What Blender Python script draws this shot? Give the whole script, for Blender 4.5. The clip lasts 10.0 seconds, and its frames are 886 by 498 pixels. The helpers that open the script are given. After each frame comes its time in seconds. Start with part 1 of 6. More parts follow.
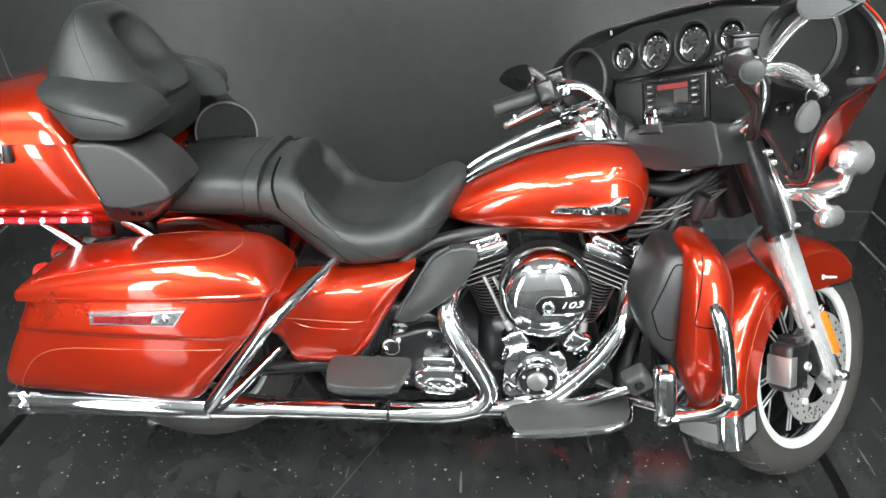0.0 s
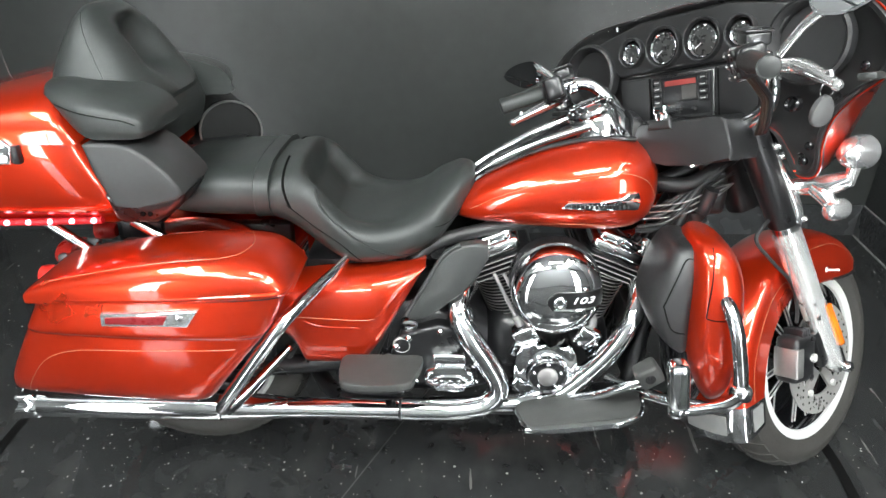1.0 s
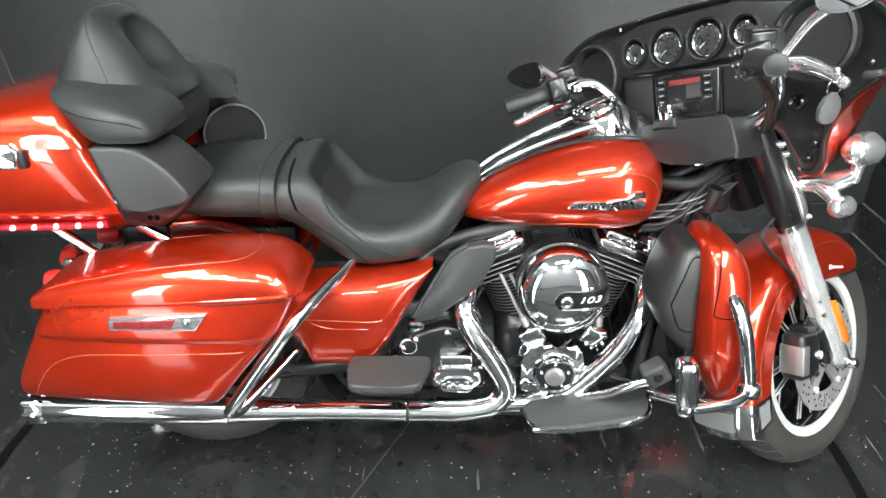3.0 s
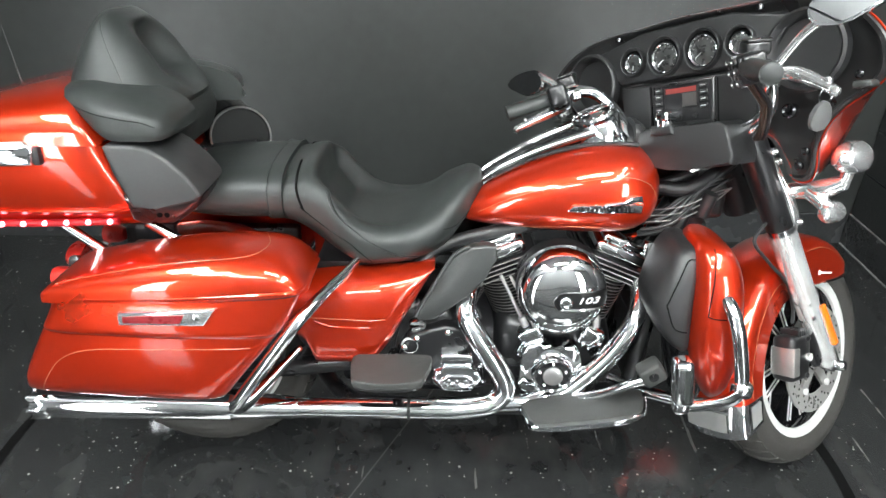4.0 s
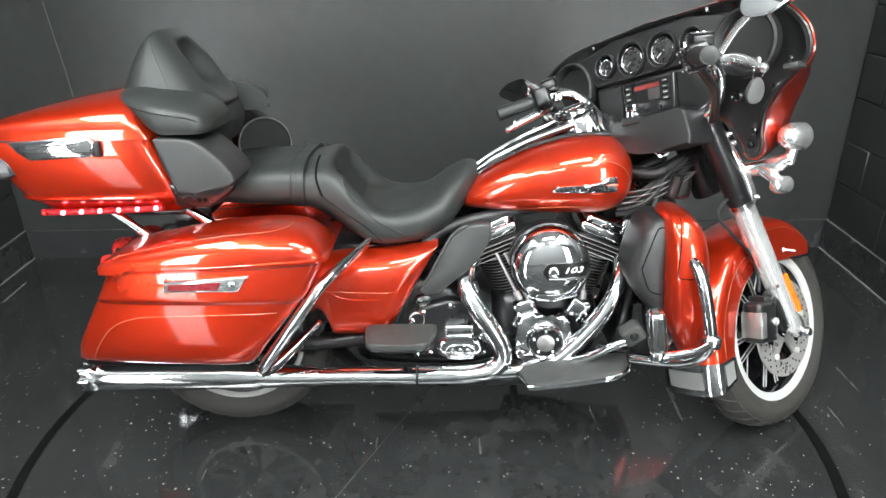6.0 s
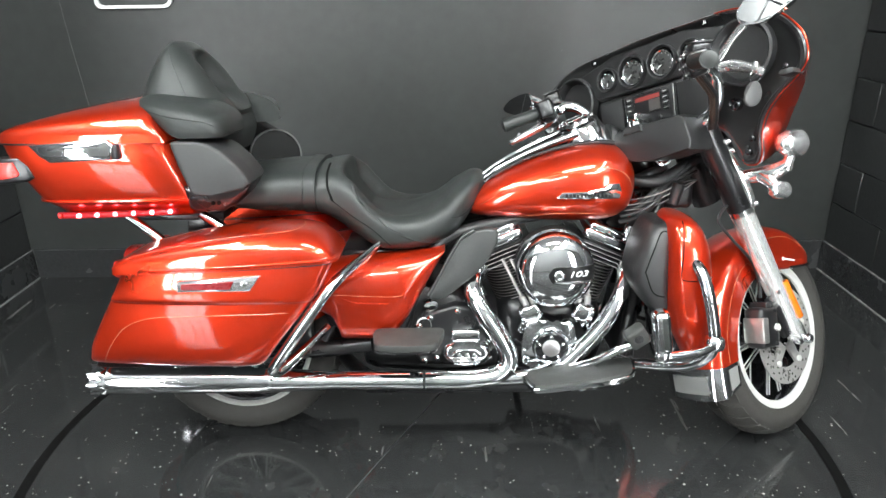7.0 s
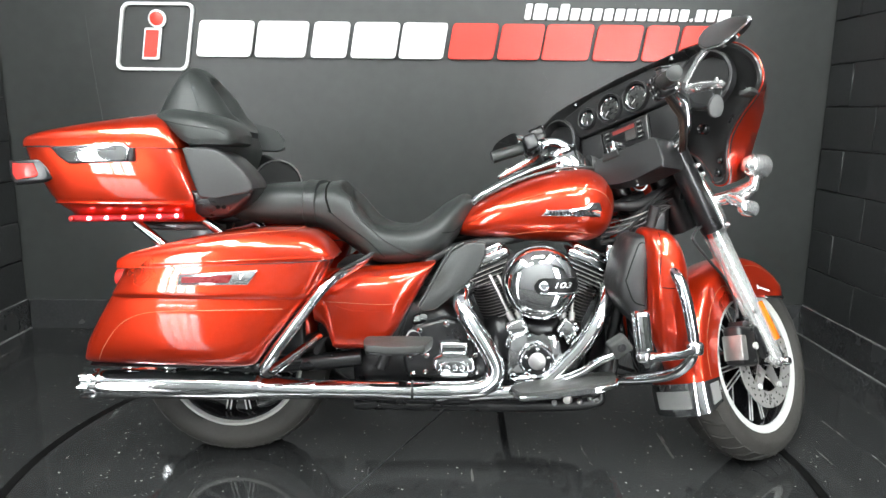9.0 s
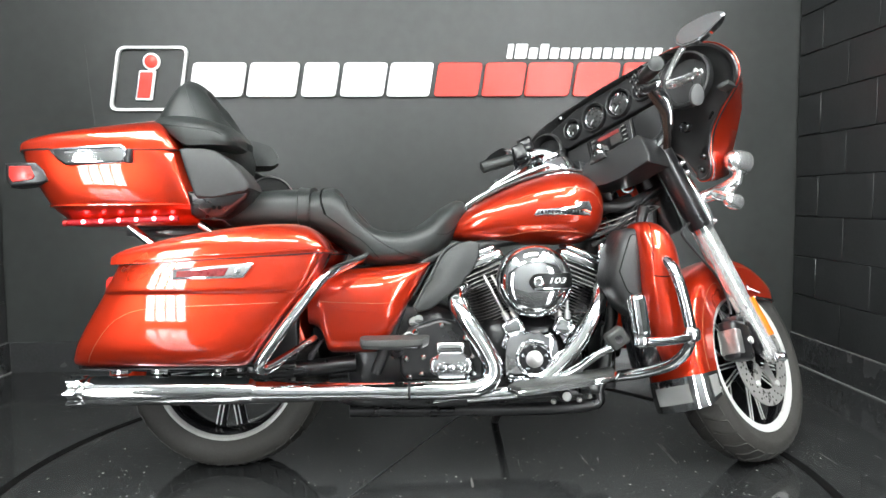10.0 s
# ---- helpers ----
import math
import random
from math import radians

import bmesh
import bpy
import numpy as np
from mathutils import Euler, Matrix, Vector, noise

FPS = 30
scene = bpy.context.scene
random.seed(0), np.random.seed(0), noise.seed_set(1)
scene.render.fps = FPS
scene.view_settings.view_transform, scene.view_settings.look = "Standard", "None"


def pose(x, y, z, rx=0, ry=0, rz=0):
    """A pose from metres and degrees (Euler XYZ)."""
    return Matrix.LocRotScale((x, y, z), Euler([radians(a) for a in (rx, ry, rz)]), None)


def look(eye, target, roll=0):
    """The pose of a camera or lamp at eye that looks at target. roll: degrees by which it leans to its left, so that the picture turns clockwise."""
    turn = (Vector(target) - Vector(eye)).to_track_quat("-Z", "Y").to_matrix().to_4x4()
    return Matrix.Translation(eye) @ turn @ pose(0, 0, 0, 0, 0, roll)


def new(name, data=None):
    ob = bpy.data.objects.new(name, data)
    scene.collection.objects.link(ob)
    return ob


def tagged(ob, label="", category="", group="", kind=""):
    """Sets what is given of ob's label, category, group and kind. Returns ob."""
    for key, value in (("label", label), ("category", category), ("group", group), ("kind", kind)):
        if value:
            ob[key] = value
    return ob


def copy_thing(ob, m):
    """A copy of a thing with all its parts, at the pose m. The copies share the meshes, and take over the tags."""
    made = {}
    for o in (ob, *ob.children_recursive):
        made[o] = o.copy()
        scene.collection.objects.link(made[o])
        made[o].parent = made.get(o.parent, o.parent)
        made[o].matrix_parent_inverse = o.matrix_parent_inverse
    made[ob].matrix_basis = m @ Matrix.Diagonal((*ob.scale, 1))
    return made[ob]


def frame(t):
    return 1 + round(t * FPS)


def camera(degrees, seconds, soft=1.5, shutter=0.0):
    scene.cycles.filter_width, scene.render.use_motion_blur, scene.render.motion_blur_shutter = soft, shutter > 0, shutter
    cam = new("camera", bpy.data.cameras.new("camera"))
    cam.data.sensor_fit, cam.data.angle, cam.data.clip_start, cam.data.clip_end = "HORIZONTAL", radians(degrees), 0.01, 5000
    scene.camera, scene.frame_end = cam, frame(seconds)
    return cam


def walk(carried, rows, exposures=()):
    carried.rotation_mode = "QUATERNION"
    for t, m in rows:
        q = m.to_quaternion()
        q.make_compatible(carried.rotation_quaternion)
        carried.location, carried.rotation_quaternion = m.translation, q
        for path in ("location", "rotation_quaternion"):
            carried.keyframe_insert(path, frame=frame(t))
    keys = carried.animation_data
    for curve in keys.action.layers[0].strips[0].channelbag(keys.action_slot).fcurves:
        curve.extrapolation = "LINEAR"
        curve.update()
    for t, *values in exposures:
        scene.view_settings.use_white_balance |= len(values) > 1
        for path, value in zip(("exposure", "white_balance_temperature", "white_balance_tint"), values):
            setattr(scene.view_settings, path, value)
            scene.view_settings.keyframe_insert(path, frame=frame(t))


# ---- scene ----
cam = camera(66.0, 10.0)
PATH = [
    (0, (0.08, 0.179, 1.496), (-0.005, 1.905, 0.49), -0.3),
    (0.5, (0.047, 0.175, 1.495), (-0.012, 1.903, 0.489), -0.1),
    (1, (0.019, 0.173, 1.494), (-0.022, 1.899, 0.485), -0.2),
    (1.5, (0.012, 0.174, 1.493), (-0.029, 1.901, 0.485), -0.3),
    (2, (0.007, 0.171, 1.492), (-0.031, 1.9, 0.487), -0.5),
    (2.5, (0.005, 0.175, 1.492), (-0.029, 1.905, 0.488), -0.8),
    (4, (-0.039, 0.123, 1.491), (-0.035, 1.869, 0.515), 0.6),
    (4.5, (-0.041, 0.073, 1.474), (-0.03, 1.851, 0.557), 0.9),
    (5, (-0.013, -0.027, 1.443), (-0.024, 1.781, 0.588), 0.6),
    (5.5, (-0.006, -0.113, 1.428), (-0.023, 1.702, 0.589), -0.6),
    (6.8, (-0.056, -0.228, 1.371), (-0.075, 1.614, 0.592), -1.2),
    (7, (-0.053, -0.243, 1.345), (-0.061, 1.621, 0.619), -0.8),
    (7.5, (-0.042, -0.301, 1.291), (-0.027, 1.602, 0.678), 0.4),
    (8, (-0.021, -0.372, 1.233), (-0.041, 1.545, 0.661), 1.5),
    (8.5, (-0.023, -0.419, 1.183), (-0.084, 1.5, 0.623), 2.2),
    (9, (-0.054, -0.424, 1.075), (-0.033, 1.538, 0.687), 0.6),
    (9.5, (-0.096, -0.453, 0.902), (-0.039, 1.533, 0.675), 0.3),
    (10, (-0.09, -0.472, 0.833), (-0.017, 1.521, 0.686), -0.4),
]
walk(cam, [(t, look(eye, target, roll)) for t, eye, target, roll in PATH])

# ---- world and light ----
from mathutils.bvhtree import BVHTree

world = bpy.data.worlds.new("world")
scene.world = world
world.use_nodes = True
world.node_tree.nodes["Background"].inputs[0].default_value = (0.8, 0.85, 0.9, 1)
world.node_tree.nodes["Background"].inputs[1].default_value = 0.05


# ---- materials ----
def material(name, color, rough=0.5, metal=0.0, coat=0.0, vary=0.12, scale=8.0, bump=0.0, bump_scale=200.0, rough_vary=0.08, spec=0.5):
    """A surface with colour and gloss that vary at two scales, and fine relief."""
    m = bpy.data.materials.new(name)
    m.use_nodes = True
    n, l = m.node_tree.nodes, m.node_tree.links
    b = n["Principled BSDF"]
    b.inputs["Metallic"].default_value = metal
    b.inputs["Specular IOR Level"].default_value = spec
    b.inputs["Coat Weight"].default_value = coat
    b.inputs["Coat Roughness"].default_value = 0.03
    co = n.new("ShaderNodeTexCoord")
    big, fine = n.new("ShaderNodeTexNoise"), n.new("ShaderNodeTexNoise")
    for node, s in ((big, scale), (fine, scale * 14)):
        node.inputs["Scale"].default_value = s
        node.inputs["Detail"].default_value = 4
        l.new(co.outputs["Object"], node.inputs["Vector"])
    mix = n.new("ShaderNodeMath")
    mix.operation = "ADD"
    l.new(big.outputs["Fac"], mix.inputs[0])
    l.new(fine.outputs["Fac"], mix.inputs[1])
    ramp = n.new("ShaderNodeMapRange")
    ramp.inputs["From Min"].default_value, ramp.inputs["From Max"].default_value = 0.6, 1.4
    ramp.inputs["To Min"].default_value, ramp.inputs["To Max"].default_value = 1 - vary, 1 + vary
    l.new(mix.outputs[0], ramp.inputs["Value"])
    mul = n.new("ShaderNodeVectorMath")
    mul.operation = "SCALE"
    mul.inputs[0].default_value = color
    l.new(ramp.outputs[0], mul.inputs["Scale"])
    l.new(mul.outputs[0], b.inputs["Base Color"])
    rr = n.new("ShaderNodeMapRange")
    rr.inputs["From Min"].default_value, rr.inputs["From Max"].default_value = 0.3, 0.7
    rr.inputs["To Min"].default_value, rr.inputs["To Max"].default_value = max(0.0, rough - rough_vary), rough + rough_vary
    l.new(big.outputs["Fac"], rr.inputs["Value"])
    l.new(rr.outputs[0], b.inputs["Roughness"])
    if bump:
        t, bp = n.new("ShaderNodeTexNoise"), n.new("ShaderNodeBump")
        t.inputs["Scale"].default_value, t.inputs["Detail"].default_value = bump_scale, 3
        bp.inputs["Strength"].default_value, bp.inputs["Distance"].default_value = bump, 0.002
        l.new(co.outputs["Object"], t.inputs["Vector"])
        l.new(t.outputs["Fac"], bp.inputs["Height"])
        l.new(bp.outputs[0], b.inputs["Normal"])
    return m


def glowing(name, color, strength):
    m = bpy.data.materials.new(name)
    m.use_nodes = True
    b = m.node_tree.nodes["Principled BSDF"]
    b.inputs["Base Color"].default_value = (*color, 1)
    b.inputs["Emission Color"].default_value = (*color, 1)
    b.inputs["Emission Strength"].default_value = strength
    return m


def clear(name, color, rough=0.02, alpha=0.15):
    """A thin clear sheet: gloss over see-through."""
    m = bpy.data.materials.new(name)
    m.use_nodes = True
    b = m.node_tree.nodes["Principled BSDF"]
    b.inputs["Base Color"].default_value = (*color, 1)
    b.inputs["Roughness"].default_value = rough
    b.inputs["Alpha"].default_value = alpha
    return m


PAINT = material("orange_red_metallic_paint", (0.475, 0.0262, 0.0056), 0.29, 0.72, 1.0, 0.03, 3.0, 0.0, 900, 0.02, 0.15)
PAINT.node_tree.nodes["Principled BSDF"].inputs["Coat IOR"].default_value = 1.54
STRIPE = material("gold_pinstripe", (0.46, 0.16, 0.07), 0.35, 0.3, 0.6)
CHROME = material("polished_chrome", (0.78, 0.79, 0.80), 0.05, 1.0, 0, 0.02, 6.0, 0.0, 200, 0.03)
SATIN = material("satin_aluminium", (0.72, 0.72, 0.70), 0.36, 0.45, 0, 0.06, 20, 0.05, 500)
POLISHED = material("polished_alloy", (0.90, 0.90, 0.90), 0.10, 1.0, 0, 0.02, 15, 0.0, 500, 0.02)
CAST = material("machined_alloy", (0.46, 0.46, 0.44), 0.36, 0.4, 0, 0.1, 30, 0.08, 600)
STEEL = material("brushed_steel", (0.42, 0.41, 0.40), 0.38, 0.9, 0, 0.15, 40, 0.1, 700)
VINYL = material("black_vinyl", (0.0155, 0.0178, 0.0168), 0.47, 0, 0, 0.25, 7, 0.35, 420, 0.06, 0.4)
PLASTIC = material("black_textured_plastic", (0.0105, 0.0105, 0.011), 0.47, 0, 0, 0.2, 9, 0.25, 800, 0.08)
SATIN_BLACK = material("satin_black_metal", (0.010, 0.010, 0.0108), 0.32, 0.2, 0.2, 0.25, 12, 0.1, 500)
INNER_BLACK = material("moulded_black_plastic", (0.018, 0.018, 0.0182), 0.30, 0, 0.3, 0.1, 9, 0.02, 700, 0.04)
GLOSS_BLACK = material("gloss_black_enamel", (0.008, 0.008, 0.009), 0.15, 0, 0.6, 0.2, 8)
DEFLECTOR = material("grey_black_plastic", (0.024, 0.0258, 0.025), 0.46, 0, 0, 0.15, 9, 0.15, 700)
RUBBER = material("tyre_rubber", (0.021, 0.0195, 0.0170), 0.72, 0, 0, 0.35, 14, 0.4, 300)
MAT_RUBBER = material("footboard_rubber", (0.026, 0.027, 0.0255), 0.62, 0, 0, 0.2, 20, 0.4, 400)
POD = material("matt_black_pod_plastic", (0.020, 0.0205, 0.0205), 0.5, 0, 0, 0.2, 9, 0.3, 600)
CALIPER = material("grey_anodised_alloy", (0.34, 0.335, 0.32), 0.36, 0.8, 0, 0.1, 30, 0.08, 600)
RED_LENS = material("red_lens", (0.50, 0.020, 0.014), 0.32, 0, 0.3, 0.1, 30)
DARK_LENS = material("dark_red_reflector", (0.15, 0.006, 0.009), 0.30, 0, 0.0, 0.25, 60, 0.0, 200, 0.05, 0.25)
AMBER = material("amber_reflector", (0.62, 0.15, 0.008), 0.2, 0, 0.7, 0.15, 60)
DIAL = material("dial_face", (0.026, 0.0265, 0.026), 0.3, 0, 0, 0.35, 90)
GRILLE = material("black_speaker_mesh", (0.006, 0.0062, 0.006), 0.7, 0, 0, 0.3, 60, 0.5, 500, 0.08, 0.2)
INSERT = material("black_cover_insert", (0.005, 0.005, 0.0052), 0.32, 0, 0, 0.1, 20, 0, 200, 0.04, 0.3)
BRUSHED = material("brushed_grey_insert", (0.24, 0.24, 0.235), 0.40, 0.35, 0, 0.08, 60, 0.03, 700)
DISC = material("brake_disc_steel", (0.36, 0.352, 0.338), 0.34, 0.55, 0, 0.12, 30, 0.1, 600)
BRAID = material("bronze_braided_hose", (0.10, 0.075, 0.06), 0.35, 0.8, 0, 0.3, 60, 0.3, 900)
WHITE = material("white_acrylic", (0.78, 0.78, 0.77), 0.35, 0, 0, 0.04, 4)
RED_SIGN = material("red_acrylic", (0.62, 0.035, 0.02), 0.35, 0, 0, 0.06, 4)
WALL = material("black_wall_paint", (0.0245, 0.0265, 0.0255), 0.48, 0, 0, 0.2, 1.3, 0.12, 160, 0.04)
BLOCK = material("black_painted_block", (0.021, 0.022, 0.0226), 0.40, 0, 0, 0.3, 4, 0.3, 70, 0.1)
GREY_WALL = material("mid_grey_wall", (0.20, 0.202, 0.202), 0.7, 0, 0, 0.06, 1.5, 0.1, 100)
CEILING = material("white_ceiling", (0.77, 0.78, 0.78), 0.8, 0, 0, 0.05, 2)
MIRROR = material("mirror_glass", (0.85, 0.86, 0.87), 0.02, 1.0, 0, 0.01, 5, 0, 200, 0.01)
SEAM = material("black_seam_filler", (0.003, 0.003, 0.003), 0.85, 0, 0, 0.3, 8, 0, 200, 0.08, 0.06)
CONCRETE = material("dark_polished_concrete", (0.030, 0.030, 0.0295), 0.16, 0, 0, 0.14, 1.1, 0.05, 60, 0.05)
BASE = material("glossy_black_base", (0.030, 0.031, 0.032), 0.24, 0, 0, 0.3, 6, 0.15, 90, 0.1)
CAULK = material("grey_caulk", (0.16, 0.16, 0.155), 0.4, 0, 0, 0.5, 9)
# whiter copy of the chrome; glare on lamps, levers and latches set in colour
GLARE_CHROME = material("glare_whitened_chrome", (0.93, 0.93, 0.93), 0.09, 0.90, 0.0, 0.02, 15, 0.0, 500, 0.02)
SLIDER = material("bright_alloy", (0.84, 0.84, 0.825), 0.23, 0.74, 0, 0.02, 15, 0.0, 500, 0.02)
TUBE = glowing("lit_diffuser", (0.95, 1.0, 0.99), 48.0)
# glow of the left window and of the added right-hand fill panes
PANE_GLOW = glowing("glowing_pane_and_fill", (0.95, 0.98, 1.0), 36.0)
LED_GLOW = glowing("red_led", (1.0, 0.10, 0.12), 22.0)
LED_BODY = glowing("red_led_strip_lens", (0.35, 0.006, 0.012), 0.10)
SCREEN = glowing("radio_screen", (0.16, 0.022, 0.018), 0.10)
SHIELD = clear("smoked_windshield", (0.5, 0.5, 0.5), 0.0, 0.004)


def floor_material():
    """Black sealed rubber floor with pale chips, scuff streaks and a wet-looking sheen."""
    m = material("speckled_black_floor", (0.0175, 0.018, 0.0183), 0.085, 0, 0, 0.3, 1.2, 0.05, 120, 0.045)
    n, l = m.node_tree.nodes, m.node_tree.links
    b = n["Principled BSDF"]
    co = n.new("ShaderNodeTexCoord")

    def maths(op, a, c):
        q = n.new("ShaderNodeMath")
        q.operation = op
        for k, v in enumerate((a, c)):
            if isinstance(v, (int, float)):
                q.inputs[k].default_value = v
            else:
                l.new(v, q.inputs[k])
        return q.outputs[0]

    def noise(scale, detail, stretch=(1, 1, 1), turn=0.0):
        mp = n.new("ShaderNodeMapping")
        mp.inputs["Scale"].default_value = stretch
        mp.inputs["Rotation"].default_value = (0, 0, turn)
        l.new(co.outputs["Object"], mp.inputs["Vector"])
        q = n.new("ShaderNodeTexNoise")
        q.inputs["Scale"].default_value, q.inputs["Detail"].default_value = scale, detail
        l.new(mp.outputs[0], q.inputs["Vector"])
        return q.outputs["Fac"]
    patches = noise(1.7, 3)
    chips = None
    for scale, size, share in ((48, 0.13, 0.80), (95, 0.17, 0.83)):
        vor = n.new("ShaderNodeTexVoronoi")
        vor.inputs["Scale"].default_value = scale
        l.new(co.outputs["Object"], vor.inputs["Vector"])
        pick = n.new("ShaderNodeSeparateColor")
        l.new(vor.outputs["Color"], pick.inputs[0])
        # chip size and number vary from place to place
        near = maths("LESS_THAN", vor.outputs["Distance"], maths("MULTIPLY", pick.outputs[1], size * 1.5))
        some = maths("GREATER_THAN", maths("ADD", pick.outputs[0], maths("MULTIPLY", patches, 0.5)), share + 0.28)
        spot = maths("MULTIPLY", near, some)
        chips = spot if chips is None else maths("MAXIMUM", chips, spot)
    streak = maths("MULTIPLY", maths("GREATER_THAN", noise(30, 6, (1, 0.08, 1), 0.9), 0.66), maths("GREATER_THAN", noise(2.6, 2), 0.56))
    haze = maths("MULTIPLY", maths("MAXIMUM", maths("SUBTRACT", noise(9, 8, (1, 0.5, 1), -0.5), 0.52), 0.0), 0.22)
    mask = maths("MAXIMUM", chips, maths("MAXIMUM", maths("MULTIPLY", streak, 0.32), haze))
    old = b.inputs["Base Color"].links[0].from_socket
    mix = n.new("ShaderNodeMix")
    mix.data_type = "RGBA"
    l.new(mask, mix.inputs["Factor"])
    l.new(old, mix.inputs["A"])
    mix.inputs["B"].default_value = (0.24, 0.236, 0.22, 1)
    l.new(mix.outputs["Result"], b.inputs["Base Color"])
    return m


FLOOR = floor_material()


# ---- mesh tools ----
def part(name, bm, mat, parent=None, label="", m=None, sharp=38.0):
    """Links a bmesh as one mesh object, under a thing or a part where one is given."""
    bmesh.ops.remove_doubles(bm, verts=bm.verts, dist=1e-5)
    bmesh.ops.recalc_face_normals(bm, faces=bm.faces)
    for f in bm.faces:
        f.smooth = True
    limit = radians(sharp)
    for e in bm.edges:
        e.smooth = len(e.link_faces) == 2 and e.calc_face_angle(0) < limit
    me = bpy.data.meshes.new(name)
    bm.to_mesh(me)
    bm.free()
    me.materials.append(mat)
    ob = new(name, me)
    if parent is not None:
        ob.parent = parent
    if m is not None:
        ob.matrix_basis = m
    if label:
        ob["label"] = label
    return ob


def again(ob, m, parent=None):
    """Another object on the same mesh, at m."""
    o = new(ob.name.split(".")[0], ob.data)
    o.parent = parent if parent is not None else ob.parent
    o.matrix_basis = m
    if "label" in ob:
        o["label"] = ob["label"]
    return o


def spline(pts, n=8, closed=False):
    """A Catmull-Rom curve through points of any dimension."""
    p = [np.array(q, float) for q in pts]
    out, k = [], len(p)
    for i in range(k if closed else k - 1):
        if closed:
            a, b, c, d = p[i - 1], p[i], p[(i + 1) % k], p[(i + 2) % k]
        else:
            a, b, c, d = p[max(i - 1, 0)], p[i], p[i + 1], p[min(i + 2, k - 1)]
        for j in range(n):
            t = j / n
            out.append(0.5 * (2 * b + (c - a) * t + (2 * a - 5 * b + 4 * c - d) * t * t + (3 * b - a - 3 * c + d) * t ** 3))
    if not closed:
        out.append(p[-1])
    return out


def skin(bm, loops, close=True, cap=True):
    """Faces between loops of equal length; close: each loop is a ring; cap: ends filled."""
    rows = [[bm.verts.new(tuple(v)) for v in lp] for lp in loops]
    n = len(rows[0])
    for a, b in zip(rows, rows[1:]):
        for i in range(n if close else n - 1):
            j = (i + 1) % n
            try:
                bm.faces.new((a[i], a[j], b[j], b[i]))
            except ValueError:
                pass
    if cap and close:
        for r in (rows[0], rows[-1]):
            c = bm.verts.new(tuple(sum((v.co for v in r), Vector()) / n))
            for i in range(n):
                try:
                    bm.faces.new((r[i], r[(i + 1) % n], c))
                except ValueError:
                    pass
    return bm


def tube(pts, r, seg=12, n=6, bm=None, smooth=True, cap=True):
    """A round bar along a curve; r: one radius, or one for each point."""
    bm = bm or bmesh.new()
    rad = r if isinstance(r, (list, tuple)) else [r] * len(pts)
    q = [(*p, k) for p, k in zip(pts, rad)]
    q = spline(q, n) if smooth and len(pts) > 2 else [np.array(v, float) for v in q]
    c = [Vector(v[:3]) for v in q]
    loops, side = [], None
    for i, p in enumerate(c):
        d = (c[min(i + 1, len(c) - 1)] - c[max(i - 1, 0)]).normalized()
        if side is None:
            side = d.orthogonal().normalized()
        side = (side - d * side.dot(d)).normalized()
        up = d.cross(side)
        loops.append([p + (side * math.cos(a) + up * math.sin(a)) * q[i][3] for a in (2 * math.pi * j / seg for j in range(seg))])
    return skin(bm, loops, True, cap)


def lathe(profile, at, axis="y", seg=32, bm=None, squash=(1, 1), turn=0.0, cap=True):
    """Turns (radius, height) rows about an axis through at."""
    bm = bm or bmesh.new()
    loops = []
    for r, h in profile:
        row = []
        for j in range(seg):
            a = 2 * math.pi * j / seg + turn
            u, v = r * math.cos(a) * squash[0], r * math.sin(a) * squash[1]
            p = {"x": (h, u, v), "y": (u, h, v), "z": (u, v, h)}[axis]
            row.append((at[0] + p[0], at[1] + p[1], at[2] + p[2]))
        loops.append(row)
    return skin(bm, loops, True, cap)


def block(c, s, bevel=0.004, seg=2, bm=None, m=None):
    """A box with rounded edges: centre and full sizes."""
    own = bmesh.new()
    bmesh.ops.create_cube(own, size=1, matrix=Matrix.Translation(c) @ Matrix.Diagonal((*s, 1)))
    if bevel:
        bmesh.ops.bevel(own, geom=own.edges[:], offset=min(bevel, min(s) * 0.49), segments=seg, profile=0.5, affect="EDGES")
    if m is not None:
        bmesh.ops.transform(own, matrix=m, verts=own.verts)
    return merge(bm, own)


def merge(bm, own):
    if bm is None:
        return own
    me = bpy.data.meshes.new("joint")
    own.to_mesh(me)
    own.free()
    bm.from_mesh(me)
    bpy.data.meshes.remove(me)
    return bm


def plate(outline, a, b, bevel=0.006, seg=3, axis="y", round_n=0, bm=None, taper=1.0):
    """A slab with a rounded rim: a closed outline drawn out between a and b along an axis."""
    own = bmesh.new()
    pts = [tuple(p) for p in (spline(outline, round_n, True) if round_n else outline)]
    cx, cz = sum(p[0] for p in pts) / len(pts), sum(p[1] for p in pts) / len(pts)

    def at(p, h, k):
        u, v = cx + (p[0] - cx) * k, cz + (p[1] - cz) * k
        return {"y": (u, h, v), "x": (h, u, v), "z": (u, v, h)}[axis]
    lo = [own.verts.new(at(p, a, 1)) for p in pts]
    hi = [own.verts.new(at(p, b, taper)) for p in pts]
    n = len(pts)
    f1, f2 = own.faces.new(lo), own.faces.new(hi[::-1])
    for i in range(n):
        own.faces.new((lo[i], hi[i], hi[(i + 1) % n], lo[(i + 1) % n]))
    if bevel:
        rim = list({*f1.edges, *f2.edges})
        bmesh.ops.bevel(own, geom=rim, offset=bevel, segments=seg, profile=0.5, affect="EDGES", clamp_overlap=True)
    return merge(bm, own)


